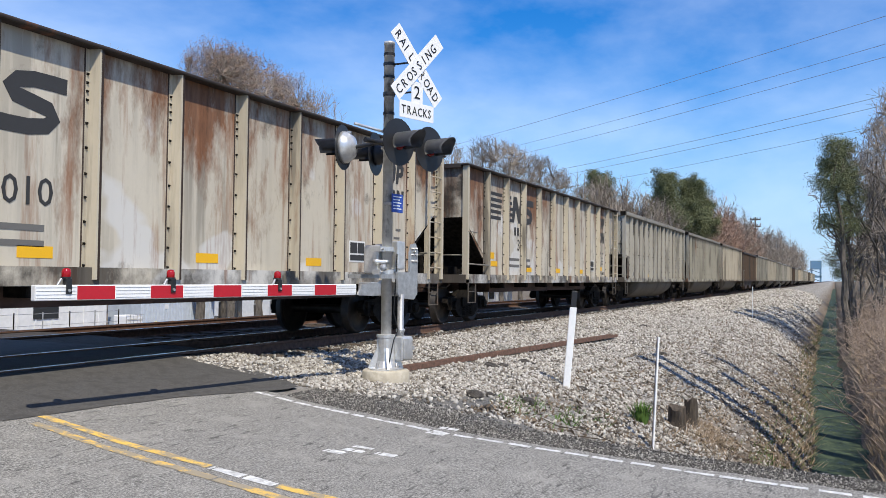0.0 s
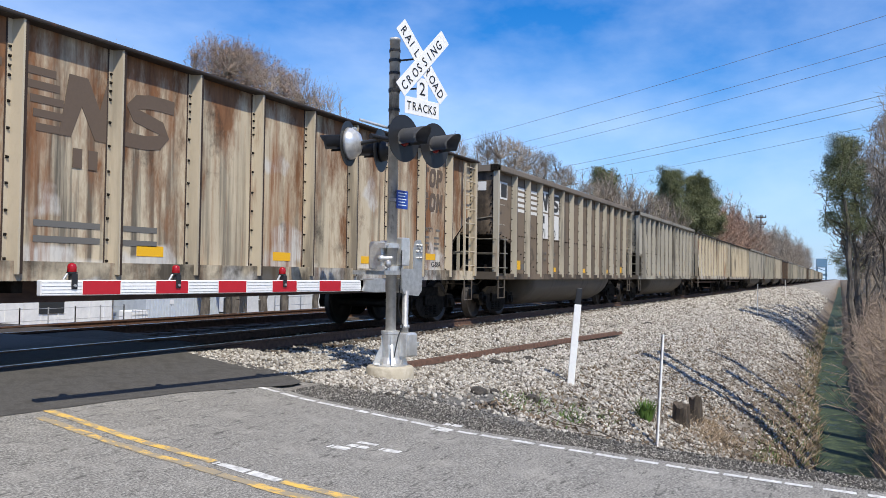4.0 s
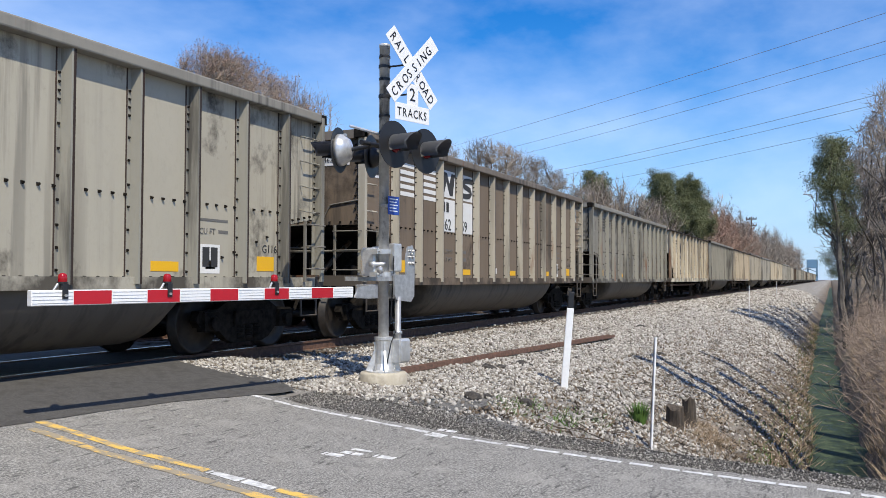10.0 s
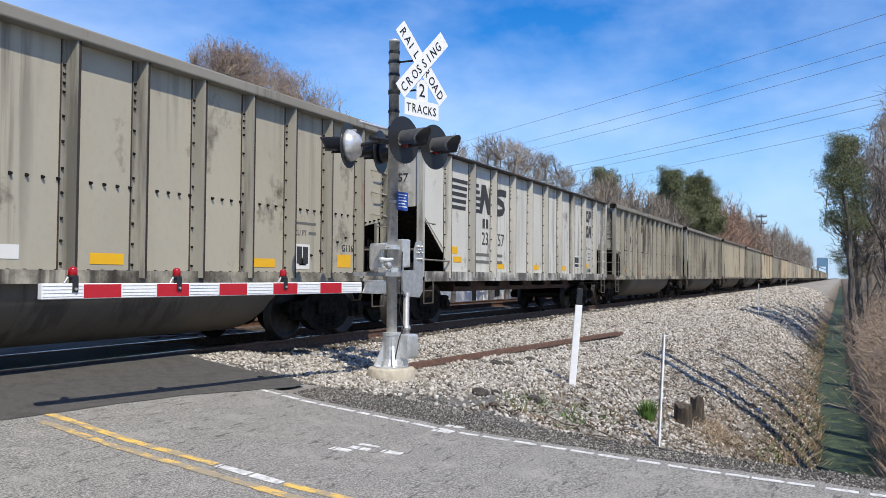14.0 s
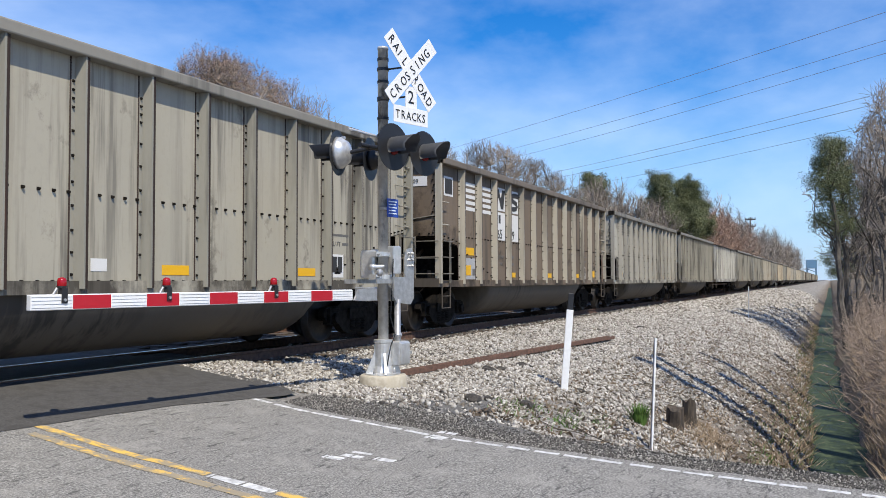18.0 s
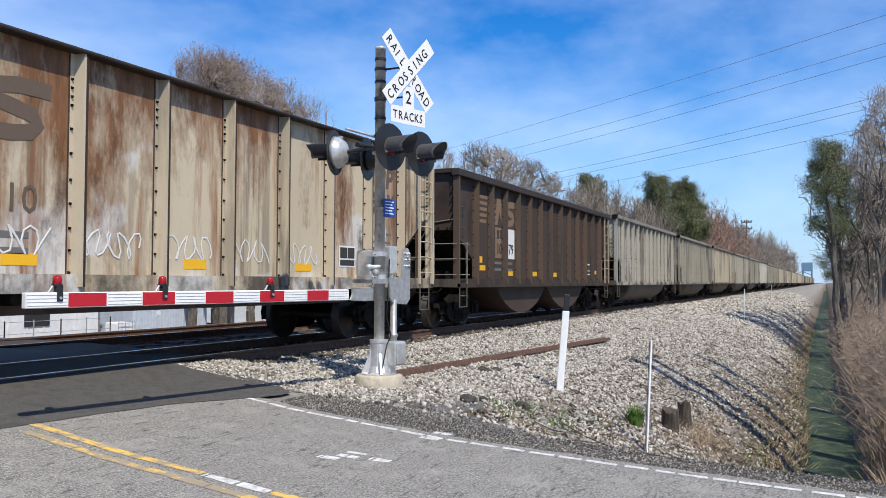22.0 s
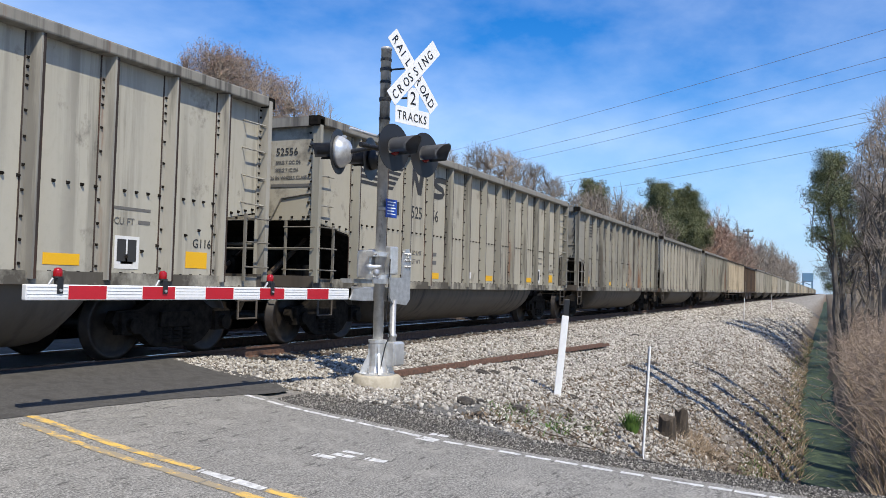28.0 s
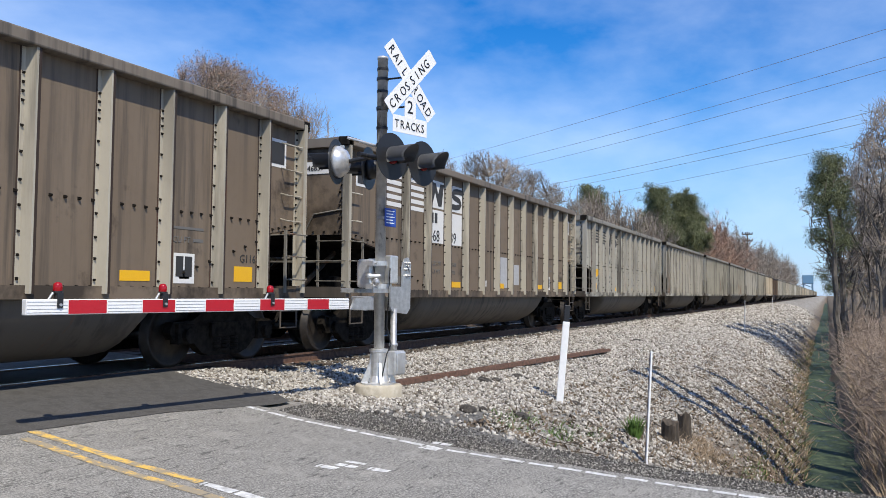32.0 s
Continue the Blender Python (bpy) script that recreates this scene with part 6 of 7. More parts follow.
ROOF_GREY = surface("grey_metal_roof", (0.3, 0.3, 0.3), (0.45, 0.45, 0.44), 4.0, 0.5)
WINDOW_DARK = plain("dark_window", (0.03, 0.035, 0.04), 0.15)
PLANKS = surface("stacked_planks", (0.20, 0.16, 0.11), (0.42, 0.35, 0.26), 7.0, 0.9, stretch=(1, 1, 8))
PLASTIC = plain("white_plastic", (0.75, 0.76, 0.77), 0.4)
YELLOW = plain("yellow_enamel", (0.75, 0.62, 0.04), 0.4)


def low_building(x0, x1, y0, y1, z0, z1, label, openings):
    b = base("low_building", pose(x0, y0, z0))
    tagged(b, label, "building")
    w, d, h = x1 - x0, y1 - y0, z1 - z0
    part("wall", box((0, 0, 0), (w, d, h)), WALL_WHITE, b)
    n = int(w / 0.9)
    for k in range(n):
        part("siding_rib", box((w * (k + 0.5) / n - 0.04, -0.03, 0), (w * (k + 0.5) / n + 0.04, 0, h)), WALL_WHITE, b)
    part("roof", prism([(-0.3, h), (w + 0.3, h), (w + 0.3, h + 0.12), (w / 2, h + 0.6), (-0.3, h + 0.12)], -0.4, d + 0.3), ROOF_GREY, b)
    for x, ww, zb, zt in openings:
        o = part("window" if zb > 0.4 else "door", box((x, -0.05, zb), (x + ww, 0.0, zt)), WINDOW_DARK, b)
        part("frame", box((x - 0.06, -0.07, zt), (x + ww + 0.06, 0.0, zt + 0.08)), WALL_WHITE, o)


def container(x0, y0, z0):
    c = base("shipping_container", pose(x0, y0, z0))
    tagged(c, "pale blue-grey steel shipping container", "container")
    part("body", box((0, 0, 0), (5.9, 2.4, 3.4), 0.03), WALL_BLUE, c)
    for k in range(26):
        if k != 15:
            part("corrugation", box((0.16 + 0.215 * k, -0.03, 0.12), (0.27 + 0.215 * k, 0.0, 3.28)), WALL_BLUE, c)
    part("placard", box((1.7, -0.045, 1.25), (2.0, -0.032, 1.5)), PLASTIC, c)


def tote(x, y, z):
    t = base("liquid_tote", pose(x, y, z))
    tagged(t, "white plastic liquid tote in a wire cage", "tote")
    part("tank", box((0.05, 0.05, 0.15), (1.15, 0.95, 1.1), 0.06), PLASTIC, t)
    part("pallet", box((0, 0, 0), (1.2, 1.0, 0.13)), PLANKS, t)
    for k in range(6):
        part("cage_bar", tube((0.02 + 0.232 * k, 0.02, 0.13), (0.02 + 0.232 * k, 0.02, 1.15), 0.012, None, 6), GALV, t)
    for k in range(5):
        part("cage_bar", tube((0.0, 0.02, 0.2 + 0.23 * k), (1.2, 0.02, 0.2 + 0.23 * k), 0.012, None, 6), GALV, t)


def hydrant(x, y, z):
    ob = mesh_ob("hydrant", lathe([(0.16, 0), (0.16, 0.05), (0.11, 0.06), (0.11, 0.5), (0.14, 0.52), (0.14, 0.56), (0.09, 0.68), (0.03, 0.74)], 14), YELLOW, smooth=True)
    ob.location = (x, y, z)
    tagged(ob, "yellow painted hydrant beside the fence", "hydrant")


def plank_stack(x, y, z):
    s = base("timber_stack", pose(x, y, z))
    tagged(s, "upright stack of grey-brown timbers", "timber stack")
    for k in range(7):
        part("timber", box((0.24 * k, 0, 0), (0.24 * k + 0.21, 0.2, 1.9 + 0.15 * ((k * 7) % 3)), 0.01), PLANKS, s)


def wire_fence(x0, x1, y, z, tall):
    f = base("wire_fence", pose(x0, y, z))
    tagged(f, "grey wire fence with thin steel posts", "fence")
    n = int((x1 - x0) / 1.4)
    for k in range(n + 1):
        part("fence_post", tube((1.4 * k, 0, 0), (1.4 * k, 0, tall), 0.03, None, 6), STEEL_DARK if k % 2 else GALV, f)
    for k in range(3):
        part("fence_wire", tube((0, 0, tall * (0.3 + 0.33 * k)), (1.4 * n, 0, tall * (0.3 + 0.33 * k)), 0.012, None, 5), GALV, f)


YARD = -2.05
low_building(22.0, 32.4, 34.0, 42.0, YARD, 2.4, "long low white metal building behind the tracks", [(2.0, 1.0, 0.0, 2.1), (6.0, 1.4, 1.0, 1.9)])
low_building(51.6, 70.0, 34.5, 44.0, YARD, 2.6, "long low white building with dark doorways", [(2.4, 0.8, 0.0, 2.0), (4.6, 0.7, 0.9, 1.9), (6.2, 0.9, 0.0, 2.0), (8.6, 0.8, 0.9, 1.9), (12, 1.2, 0.0, 2.0)])
low_building(74.0, 90.0, 33.0, 42.0, YARD, 2.4, "low pale building far down the line", [(3.0, 1.0, 0.0, 2.0), (9.0, 1.4, 0.9, 1.8)])
container(34.4, 33.6, YARD)
tote(31.6, 31.8, YARD)
hydrant(33.4, 31.6, YARD)
plank_stack(41.5, 33.8, YARD)
wire_fence(20.0, 31.0, 30.5, YARD, 1.5)
wire_fence(43.6, 51.0, 32.0, YARD, 1.6)


# ---- poles, cables and the bridge far along the line ----
STEEL_BLUE = plain("blue_grey_steel", (0.14, 0.27, 0.40), 0.6)
CABLE = plain("dull_cable", (0.34, 0.37, 0.42), 0.5)


def cable(a, b, sag, r):
    bm = bmesh.new()
    a, b = Vector(a), Vector(b)
    pts = []
    for k in range(49):
        s = k / 48
        p = a.lerp(b, s)
        p.z -= sag * 4 * s * (1 - s)
        pts.append(p)
    bm_bar(bm, pts, r, 4)
    ob = mesh_ob("power_cable", bm, CABLE)
    tagged(ob, "thin dark power cable high over the tracks", "cable", "overhead cables")


def pole(x, y, z, tall, arms, label):
    p = base("power_pole", pose(x, y, z))
    tagged(p, label, "pole")
    part("shaft", tube((0, 0, 0), (0, 0, tall), 0.22, 0.14, 8), BARK_GREY, p)
    for k in range(arms):
        part("crossarm", box((-0.12, -1.1, tall - 0.7 - 1.5 * k), (0.12, 1.1, tall - 0.45 - 1.5 * k)), BARK_GREY, p)
        for s in (-1.0, -0.4, 0.4, 1.0):
            part("insulator", tube((0, s, tall - 0.45 - 1.5 * k), (0, s, tall - 0.1 - 1.5 * k), 0.09, None, 6), STEEL_DARK, p)


def lift_bridge():
    b = base("bridge_tower", pose(900, 16.6, -1.0))
    tagged(b, "blue-grey steel lift bridge tower far down the line", "bridge")
    for y in (-4, 4):
        part("tower_leg", box((-3, y - 0.8, 0), (3, y + 0.8, 20)), STEEL_BLUE, b)
    part("head", box((-4, -5.0, 13), (4, 5.0, 21.5), 0.4), STEEL_BLUE, b)
    part("span", box((-3, -5, 5), (3, 5, 7.0)), STEEL_BLUE, b)
    for k in range(3):
        part("brace", tube((0, -5, 1 + 4 * k), (0, 5, 5 + 4 * k), 0.35, None, 6), STEEL_BLUE, b)


lift_bridge()
for (x0, y0), (x1, y1), z in (((150.8, 83.7), (56.9, -31.6), 24.0), ((148.5, 70.0), (65.1, -27.3), 23.0), ((153.5, 70.0), (66.7, -27.4), 22.4), ((147.6, 61.4), (67.1, -24.5), 18.6), ((150.4, 61.9), (68.2, -24.7), 18.0), ((153.7, 59.0), (69.9, -23.8), 16.6)):
    # each cable runs on to a pole out of sight at either end
    far = (2 * x0 - x1, 2 * y0 - y1, z + 7.2)
    cable(far, (x1, y1, z), 3.6, 0.024)
    pole(far[0], far[1], -0.9, z + 8.3, 0, "tall wooden power pole carrying a cable")
    pole(x1, y1, -0.9, z + 1.1, 0, "tall wooden power pole carrying a cable")
pole(200, 16.0, -0.7, 15.8, 2, "dark wooden power pole with two crossarms")
pole(330, 13.6, -0.7, 11.5, 1, "dark wooden power pole beside the tracks")

# ---- trees and brush ----
BARK = surface("grey_bark", (0.05, 0.042, 0.034), (0.17, 0.148, 0.122), 7.0, 0.95, stretch=(1, 1, 0.3), bump=0.5, depth=0.03)
TWIG = surface("grey_brown_twigs", (0.19, 0.155, 0.125), (0.37, 0.32, 0.265), 1.5, 0.95, bump=0)
BUD = surface("rust_brown_buds", (0.23, 0.14, 0.10), (0.43, 0.29, 0.215), 1.2, 0.9, bump=0)
NEEDLE = surface("pine_needles", (0.070, 0.086, 0.036), (0.195, 0.208, 0.098), 0.9, 0.75, bump=0)
STRAW = surface("dry_tan_grass", (0.26, 0.19, 0.12), (0.52, 0.40, 0.27), 1.4, 0.95, bump=0)
BRUSH = surface("grey_brown_brush", (0.19, 0.145, 0.11), (0.40, 0.31, 0.24), 1.2, 0.95, bump=0)
DEAD_LEAF = surface("dead_leaves", (0.11, 0.080, 0.055), (0.25, 0.19, 0.13), 3.0, 0.95, bump=0)


class Shape:
    """Points and faces gathered in lists and made into a mesh in one go."""

    def __init__(self):
        self.v, self.f = [], []

    def limb(self, a, b, ra, rb, sides=4):
        d = (b - a).normalized()
        u = d.orthogonal().normalized()
        w = d.cross(u)
        i = len(self.v)
        for p, r in ((a, ra), (b, rb)):
            for k in range(sides):
                t = 2 * math.pi * k / sides
                self.v.append(tuple(p + (u * math.cos(t) + w * math.sin(t)) * r))
        for k in range(sides):
            j = (k + 1) % sides
            self.f.append((i + k, i + j, i + sides + j, i + sides + k))

    def leaf(self, p, size, rnd, up=0.0, slim=0.35):
        a = Vector((rnd.gauss(0, 1), rnd.gauss(0, 1), rnd.gauss(0, 1) + up)).normalized()
        b = a.orthogonal().normalized() if up else Vector((rnd.gauss(0, 1), rnd.gauss(0, 1), rnd.gauss(0, 1))).cross(a).normalized()
        i = len(self.v)
        for q in (p - a * size, p + b * size * slim, p + a * size, p - b * size * slim):
            self.v.append(tuple(q))
        self.f.append((i, i + 1, i + 2, i + 3))

    def blade(self, p, tip, wide, rnd):
        d = Vector((rnd.uniform(-1, 1), rnd.uniform(-1, 1), 0)).normalized() * wide
        i = len(self.v)
        for q in (p - d, p + d, tip):
            self.v.append(tuple(q))
        self.f.append((i, i + 1, i + 2))

    def mesh(self, name):
        me = bpy.data.meshes.new(name)
        me.from_pydata(self.v, [], self.f)
        me.update()
        return me


def bare_shapes(seed, tall, spread, depth=5, buds=0, bole=0.28, bud_size=0.10, lean=0.0, fine=0.012, clear=0.0):
    """Trunk with limbs, twigs, and buds, each in a shape of its own."""
    rnd = random.Random(seed)
    wood, twigs, bud = Shape(), Shape(), Shape()

    def grow(p, d, length, r, level):
        n = 3 if level else 4
        for k in range(n):
            bend = Vector((rnd.gauss(0, 1), rnd.gauss(0, 1), rnd.gauss(0, 0.6))) * ((0.10 + 0.03 * level) if level or clear < 4 else 0.02)
            d = (d + bend + Vector((0, 0, 0.05))).normalized()
            q = p + d * (length / n)
            r2 = r * (0.86 if level else 0.9)
            (wood if level < 3 else twigs).limb(p, q, max(r, fine), max(r2, fine), 6 if level == 0 else (5 if level == 1 else 3))
            p, r = q, r2
            if level < depth and (k or level) and p.z > clear:
                for _ in range(2 if level < 2 else 1 + (rnd.random() < 0.75)):
                    side = Vector((rnd.gauss(0, 1), rnd.gauss(0, 1), rnd.gauss(0, 0.5)))
                    side = (side - d * side.dot(d)).normalized()
                    out = (d * rnd.uniform(0.5, 1.0) + side * spread * rnd.uniform(0.5, 1.0)).normalized()
                    grow(p, out, length * rnd.uniform(0.58, 0.82), r * rnd.uniform(0.45, 0.62), level + 1)
        if level >= depth - 1:
            for _ in range(buds):
                bud.leaf(p + Vector((rnd.gauss(0, 1), rnd.gauss(0, 1), rnd.gauss(0, 1))) * 0.25, bud_size * rnd.uniform(0.6, 1.3), rnd)

    grow(Vector((0, 0, -1.6)), Vector((lean, 0, 1)).normalized(), tall * 0.46 + 1.3, bole, 0)
    top = max(v[2] for v in (twigs.v or wood.v))
    return wood, twigs, bud, tall / top


def bare_tree(m, label, seed, tall, spread=0.9, depth=5, buds=0, bole=0.28, bud_size=0.10, lean=0.0, name="bare_tree", fine=0.012, clear=0.0):
    key = ("tree", seed, tall, depth, buds, spread)
    if key not in MESHES:
        w, t, b, s = bare_shapes(seed, tall, spread, depth, buds, bole, bud_size, lean, fine, clear)
        MESHES[key] = (w.mesh("trunk"), t.mesh("twigs"), b.mesh("buds") if b.f else None, s)
    w, t, b, s = MESHES[key]
    tree = base(name, m @ Matrix.Diagonal((s, s, s, 1)))
    tagged(tree, label, "tree")
    mesh_link("trunk", w, BARK, tree)
    tagged(mesh_link("twig_mass", t, TWIG, tree), kind="stuff")
    if b:
        tagged(mesh_link("bud_mass", b, BUD, tree), kind="stuff")
    return tree


def dome_shapes(seed, tall, wide, low, twigs, fans, buds, bole, fine, bud_size):
    """A leafless crown that fills a rounded dome with limbs, branches and fine twigs."""
    rnd = random.Random(seed)
    wood, thin, bud = Shape(), Shape(), Shape()
    spine = [Vector((rnd.gauss(0, 0.12) * k, rnd.gauss(0, 0.12) * k, -1.6 + (tall * 0.62 + 1.6) * k / 6)) for k in range(7)]
    for k in range(6):
        wood.limb(spine[k], spine[k + 1], bole * (1 - 0.13 * k), bole * (0.87 - 0.13 * k), 7)
    lumps = [(rnd.uniform(0, 6.283), rnd.uniform(0.75, 1.15)) for _ in range(7)]
    def dome(r, a, h):
        swell = max(v * (0.6 + 0.4 * math.cos(a - t)) for t, v in lumps)
        half = wide * math.sin(math.pi * min(1.0, 0.10 + 0.86 * h)) ** 0.6 * swell
        return Vector((math.cos(a) * half * r, math.sin(a) * half * r, tall * (low + (1 - low) * h * (0.88 + 0.12 * swell))))
    limbs = []
    for k in range(16):
        z = rnd.uniform(0.35, 1.0)
        st = spine[2].lerp(spine[6], z)
        en = dome(rnd.uniform(0.45, 0.8), rnd.uniform(0, 6.283), 0.25 + 0.65 * z * rnd.uniform(0.7, 1.0))
        mid = st.lerp(en, 0.5) + Vector((rnd.gauss(0, 0.3), rnd.gauss(0, 0.3), -0.04 * tall))
        wood.limb(st, mid, bole * 0.36, bole * 0.22, 5)
        wood.limb(mid, en, bole * 0.22, bole * 0.10, 4)
        limbs += [mid, mid.lerp(en, 0.5), en]
    limbs.append(spine[6])
    for k in range(twigs):
        tip = dome(rnd.random() ** 0.45, rnd.uniform(0, 6.283), rnd.random() ** 0.75)
        st = min(limbs, key=lambda p: (p - tip).length + 0.6 * max(0.0, p.z - tip.z))
        mid = st.lerp(tip, 0.5) + Vector((rnd.gauss(0, 0.18), rnd.gauss(0, 0.18), -0.12))
        thin.limb(st, mid, fine * 2.6, fine * 1.8, 3)
        thin.limb(mid, tip, fine * 1.8, fine, 3)
        out = (tip - mid).normalized()
        for _ in range(fans):
            f = mid.lerp(tip, rnd.uniform(0.2, 1.0))
            d = (out * 0.7 + Vector((rnd.gauss(0, 0.6), rnd.gauss(0, 0.6), rnd.gauss(0.35, 0.4)))).normalized()
            e = f + d * rnd.uniform(0.05, 0.09) * tall * 0.65
            thin.limb(f, e, fine, fine * 0.5, 3)
            for _ in range(buds):
                bud.leaf(f.lerp(e, rnd.uniform(0.3, 1.05)) + Vector((rnd.gauss(0, 0.05), rnd.gauss(0, 0.05), rnd.gauss(0, 0.05))), bud_size * rnd.uniform(0.6, 1.3), rnd)
    return wood, thin, bud


def dome_tree(m, label, seed, tall, wide, low=0.35, twigs=220, fans=7, buds=0, bole=0.3, fine=0.012, bud_size=0.06):
    key = ("dome", seed, tall, wide, buds)
    if key not in MESHES:
        w, t, b = dome_shapes(seed, tall, wide, low, twigs, fans, buds, bole, fine, bud_size)
        MESHES[key] = (w.mesh("trunk"), t.mesh("twig_mass"), b.mesh("bud_mass") if b.f else None)
    w, t, b = MESHES[key]
    tree = base("bare_tree", m)
    tagged(tree, label, "tree")
    mesh_link("trunk", w, BARK, tree)
    tagged(mesh_link("twig_mass", t, TWIG, tree), kind="stuff")
    if b:
        tagged(mesh_link("bud_mass", b, BUD, tree), kind="stuff")
    return tree


def pine_shapes(seed, tall, crown, wide, fineness):
    rnd = random.Random(seed)
    wood, green = Shape(), Shape()
    p = Vector((0, 0, -1.6))
    n = 10
    for k in range(n):
        q = Vector((0.25 * rnd.gauss(0, 1) * k / n, 0.25 * rnd.gauss(0, 1) * k / n, tall * 0.97 * (k + 1) / n))
        wood.limb(p, q, 0.02 * tall * (1 - 0.85 * k / n), 0.02 * tall * (1 - 0.85 * (k + 1) / n), 7)
        p = q
    for k in range(int(46 * wide / 3)):
        s = rnd.random() ** 0.8
        z = tall * (crown + (1 - crown) * s)
        reach = wide * (1 - 0.75 * max(0.0, s - 0.25)) * rnd.uniform(0.45, 1.05)
        a = rnd.uniform(0, 6.283)
        st = Vector((0, 0, z - 0.05 * reach))
        en = Vector((math.cos(a) * reach, math.sin(a) * reach, z + rnd.uniform(-0.05, 0.55) * reach))
        wood.limb(st, en, 0.006 * tall, 0.02, 3)
        for j in range(5):
            c = st.lerp(en, 0.45 + 0.13 * j) + Vector((rnd.gauss(0, 1), rnd.gauss(0, 1), rnd.gauss(0, 0.5))) * 0.16 * reach
            size = rnd.uniform(0.28, 0.5) if fineness < 0.7 else rnd.uniform(0.45, 0.8)
            for _ in range(135 if fineness > 0.7 else 170):
                off = Vector([max(-1.5, min(1.5, rnd.gauss(0, 1))) for _ in range(3)]) * size * 0.62
                green.leaf(c + off, rnd.uniform(0.13, 0.24) * fineness, rnd, slim=0.16)
    return wood, green


def pine_tree(m, label, seed, tall, crown=0.4, wide=3.0):
    key = ("pine", seed, tall)
    if key not in MESHES:
        w, g = pine_shapes(seed, tall, crown, wide, 0.36 if tall < 12 else 0.8)
        MESHES[key] = (w.mesh("trunk"), g.mesh("crown"))
    w, g = MESHES[key]
    tree = base("pine_tree", m)
    tagged(tree, label, "tree")
    mesh_link("trunk", w, BARK, tree)
    mesh_link("crown", g, NEEDLE, tree)
    return tree


def stand(x, y, z=None, turn=0.0, size=1.0):
    return pose(x, y, (ground_z(x, y) if z is None else z), 0, 0, turn) @ Matrix.Diagonal((size, size, size, 1))


# big budding trees behind the train, across the tracks
BUDDING = "broad leafless tree with rust-brown buds behind the train"
for x, y, t, s, k in ((38.2, 33.0, 10, 1.0, 11), (39.2, 31.6, 80, 0.99, 12), (40.3, 30.3, 150, 0.95, 11), (41.3, 29.6, 240, 0.90, 12), (41.5, 33.9, 300, 1.04, 12)):
    dome_tree(stand(x, y, -0.8, t, s), BUDDING, k, 15.2, 3.4, 0.30, 430, 9, 3, 0.30, 0.007, 0.055)
for x, y, t, s in ((42.8, 28.3, 200, 0.90), (47.0, 50.2, 33, 1.25), (52.5, 54.0, 120, 1.38), (44.0, 56.0, 75, 1.30)):
    dome_tree(stand(x, y, -0.8, t, s), "grey leafless tree with fine twigs behind the train", 13, 14.6, 2.6, 0.30, 260, 7, 0, 0.24, 0.008)
# leafless trees further along
for k, (x, y, s, t) in enumerate(((69, 31.5, 0.95, 0), (72, 29.0, 1.0, 70), (76, 29.0, 1.0, 140), (80, 28.4, 1.0, 210), (84, 27.6, 0.98, 290), (88, 27, 0.92, 30), (96, 26, 0.85, 20))):
    dome_tree(stand(x, y, -0.8, t, s), "grey leafless tree with fine twigs beyond the tracks", 14 + k % 2, 14.8, 3.4, 0.30, 330, 8, 0, 0.28, 0.011)
# pines across the tracks
pine_tree(stand(107, 27.6, -0.8, 0, 0.97), "dark green pine with a bare trunk beyond the train", 31, 15.5, 0.55, 3.0)
for x, y, s, t in ((106, 18.9, 0.94, 40), (110, 16.7, 0.92, 130), (114, 16.8, 0.89, 220), (118, 15.8, 0.80, 300), (112, 20.0, 0.86, 10)):
    pine_tree(stand(x, y, -0.8, t, s), "tall dark green pine beyond the train", 32, 15.5, 0.55, 3.2)


def woods(name, label, rows, seed, material):
    """A far wood as one piece: many small trunks with twig fans."""
    rnd = random.Random(seed)
    s = Shape()
    for x, y, tall in rows:
        z = -0.8
        s.limb(Vector((x, y, z - 1.6)), Vector((x + rnd.gauss(0, 0.4), y + rnd.gauss(0, 0.4), z + tall * 0.8)), 0.20, 0.08, 4)
        for k in range(34):
            h = rnd.uniform(0.25, 0.95)
            a, r = rnd.uniform(0, 6.283), tall * 0.32 * (1.15 - h) * rnd.uniform(0.5, 1.3)
            p = Vector((x, y, z + tall * h * 0.8))
            q = p + Vector((math.cos(a) * r, math.sin(a) * r, tall * rnd.uniform(0.08, 0.22)))
            s.limb(p, q, 0.045, 0.02, 3)
            for _ in range(18):
                c = p.lerp(q, rnd.uniform(0.25, 1.0))
                e = c + Vector((rnd.gauss(0, 1), rnd.gauss(0, 1), rnd.gauss(0.4, 0.7))) * tall * 0.055
                s.blade(c, e, 0.032, rnd)
    ob = mesh_link(name, s.mesh(name), material)
    tagged(ob, label, "woods", kind="stuff")


rnd = random.Random(77)
left = []
x = 84.0
while x < 420:
    for _ in range(2):
        left.append((x + rnd.uniform(-3, 3), 19.0 + rnd.uniform(-2.5, 9) - 4.0 * smooth01(x, 120, 300), rnd.uniform(11.0, 14.5) * (1 + 0.30 * smooth01(x, 112, 135))))
    x += 2.2 + x * 0.006
woods("far_woods", "grey-brown leafless woods along the far side of the line", left, 5, TWIG)
red = [(rnd.uniform(115, 210), rnd.uniform(15.5, 22), rnd.uniform(12.5, 16)) for _ in range(64)]
woods("far_woods", "rust-tinged budding woods along the line", red, 6, BUD)
mix = [(rnd.uniform(86, 130), rnd.uniform(17, 26), rnd.uniform(10, 13.5)) for _ in range(40)]
woods("far_woods", "grey-brown leafless undergrowth below the pines", mix, 7, TWIG)
right = []
x = 52.0
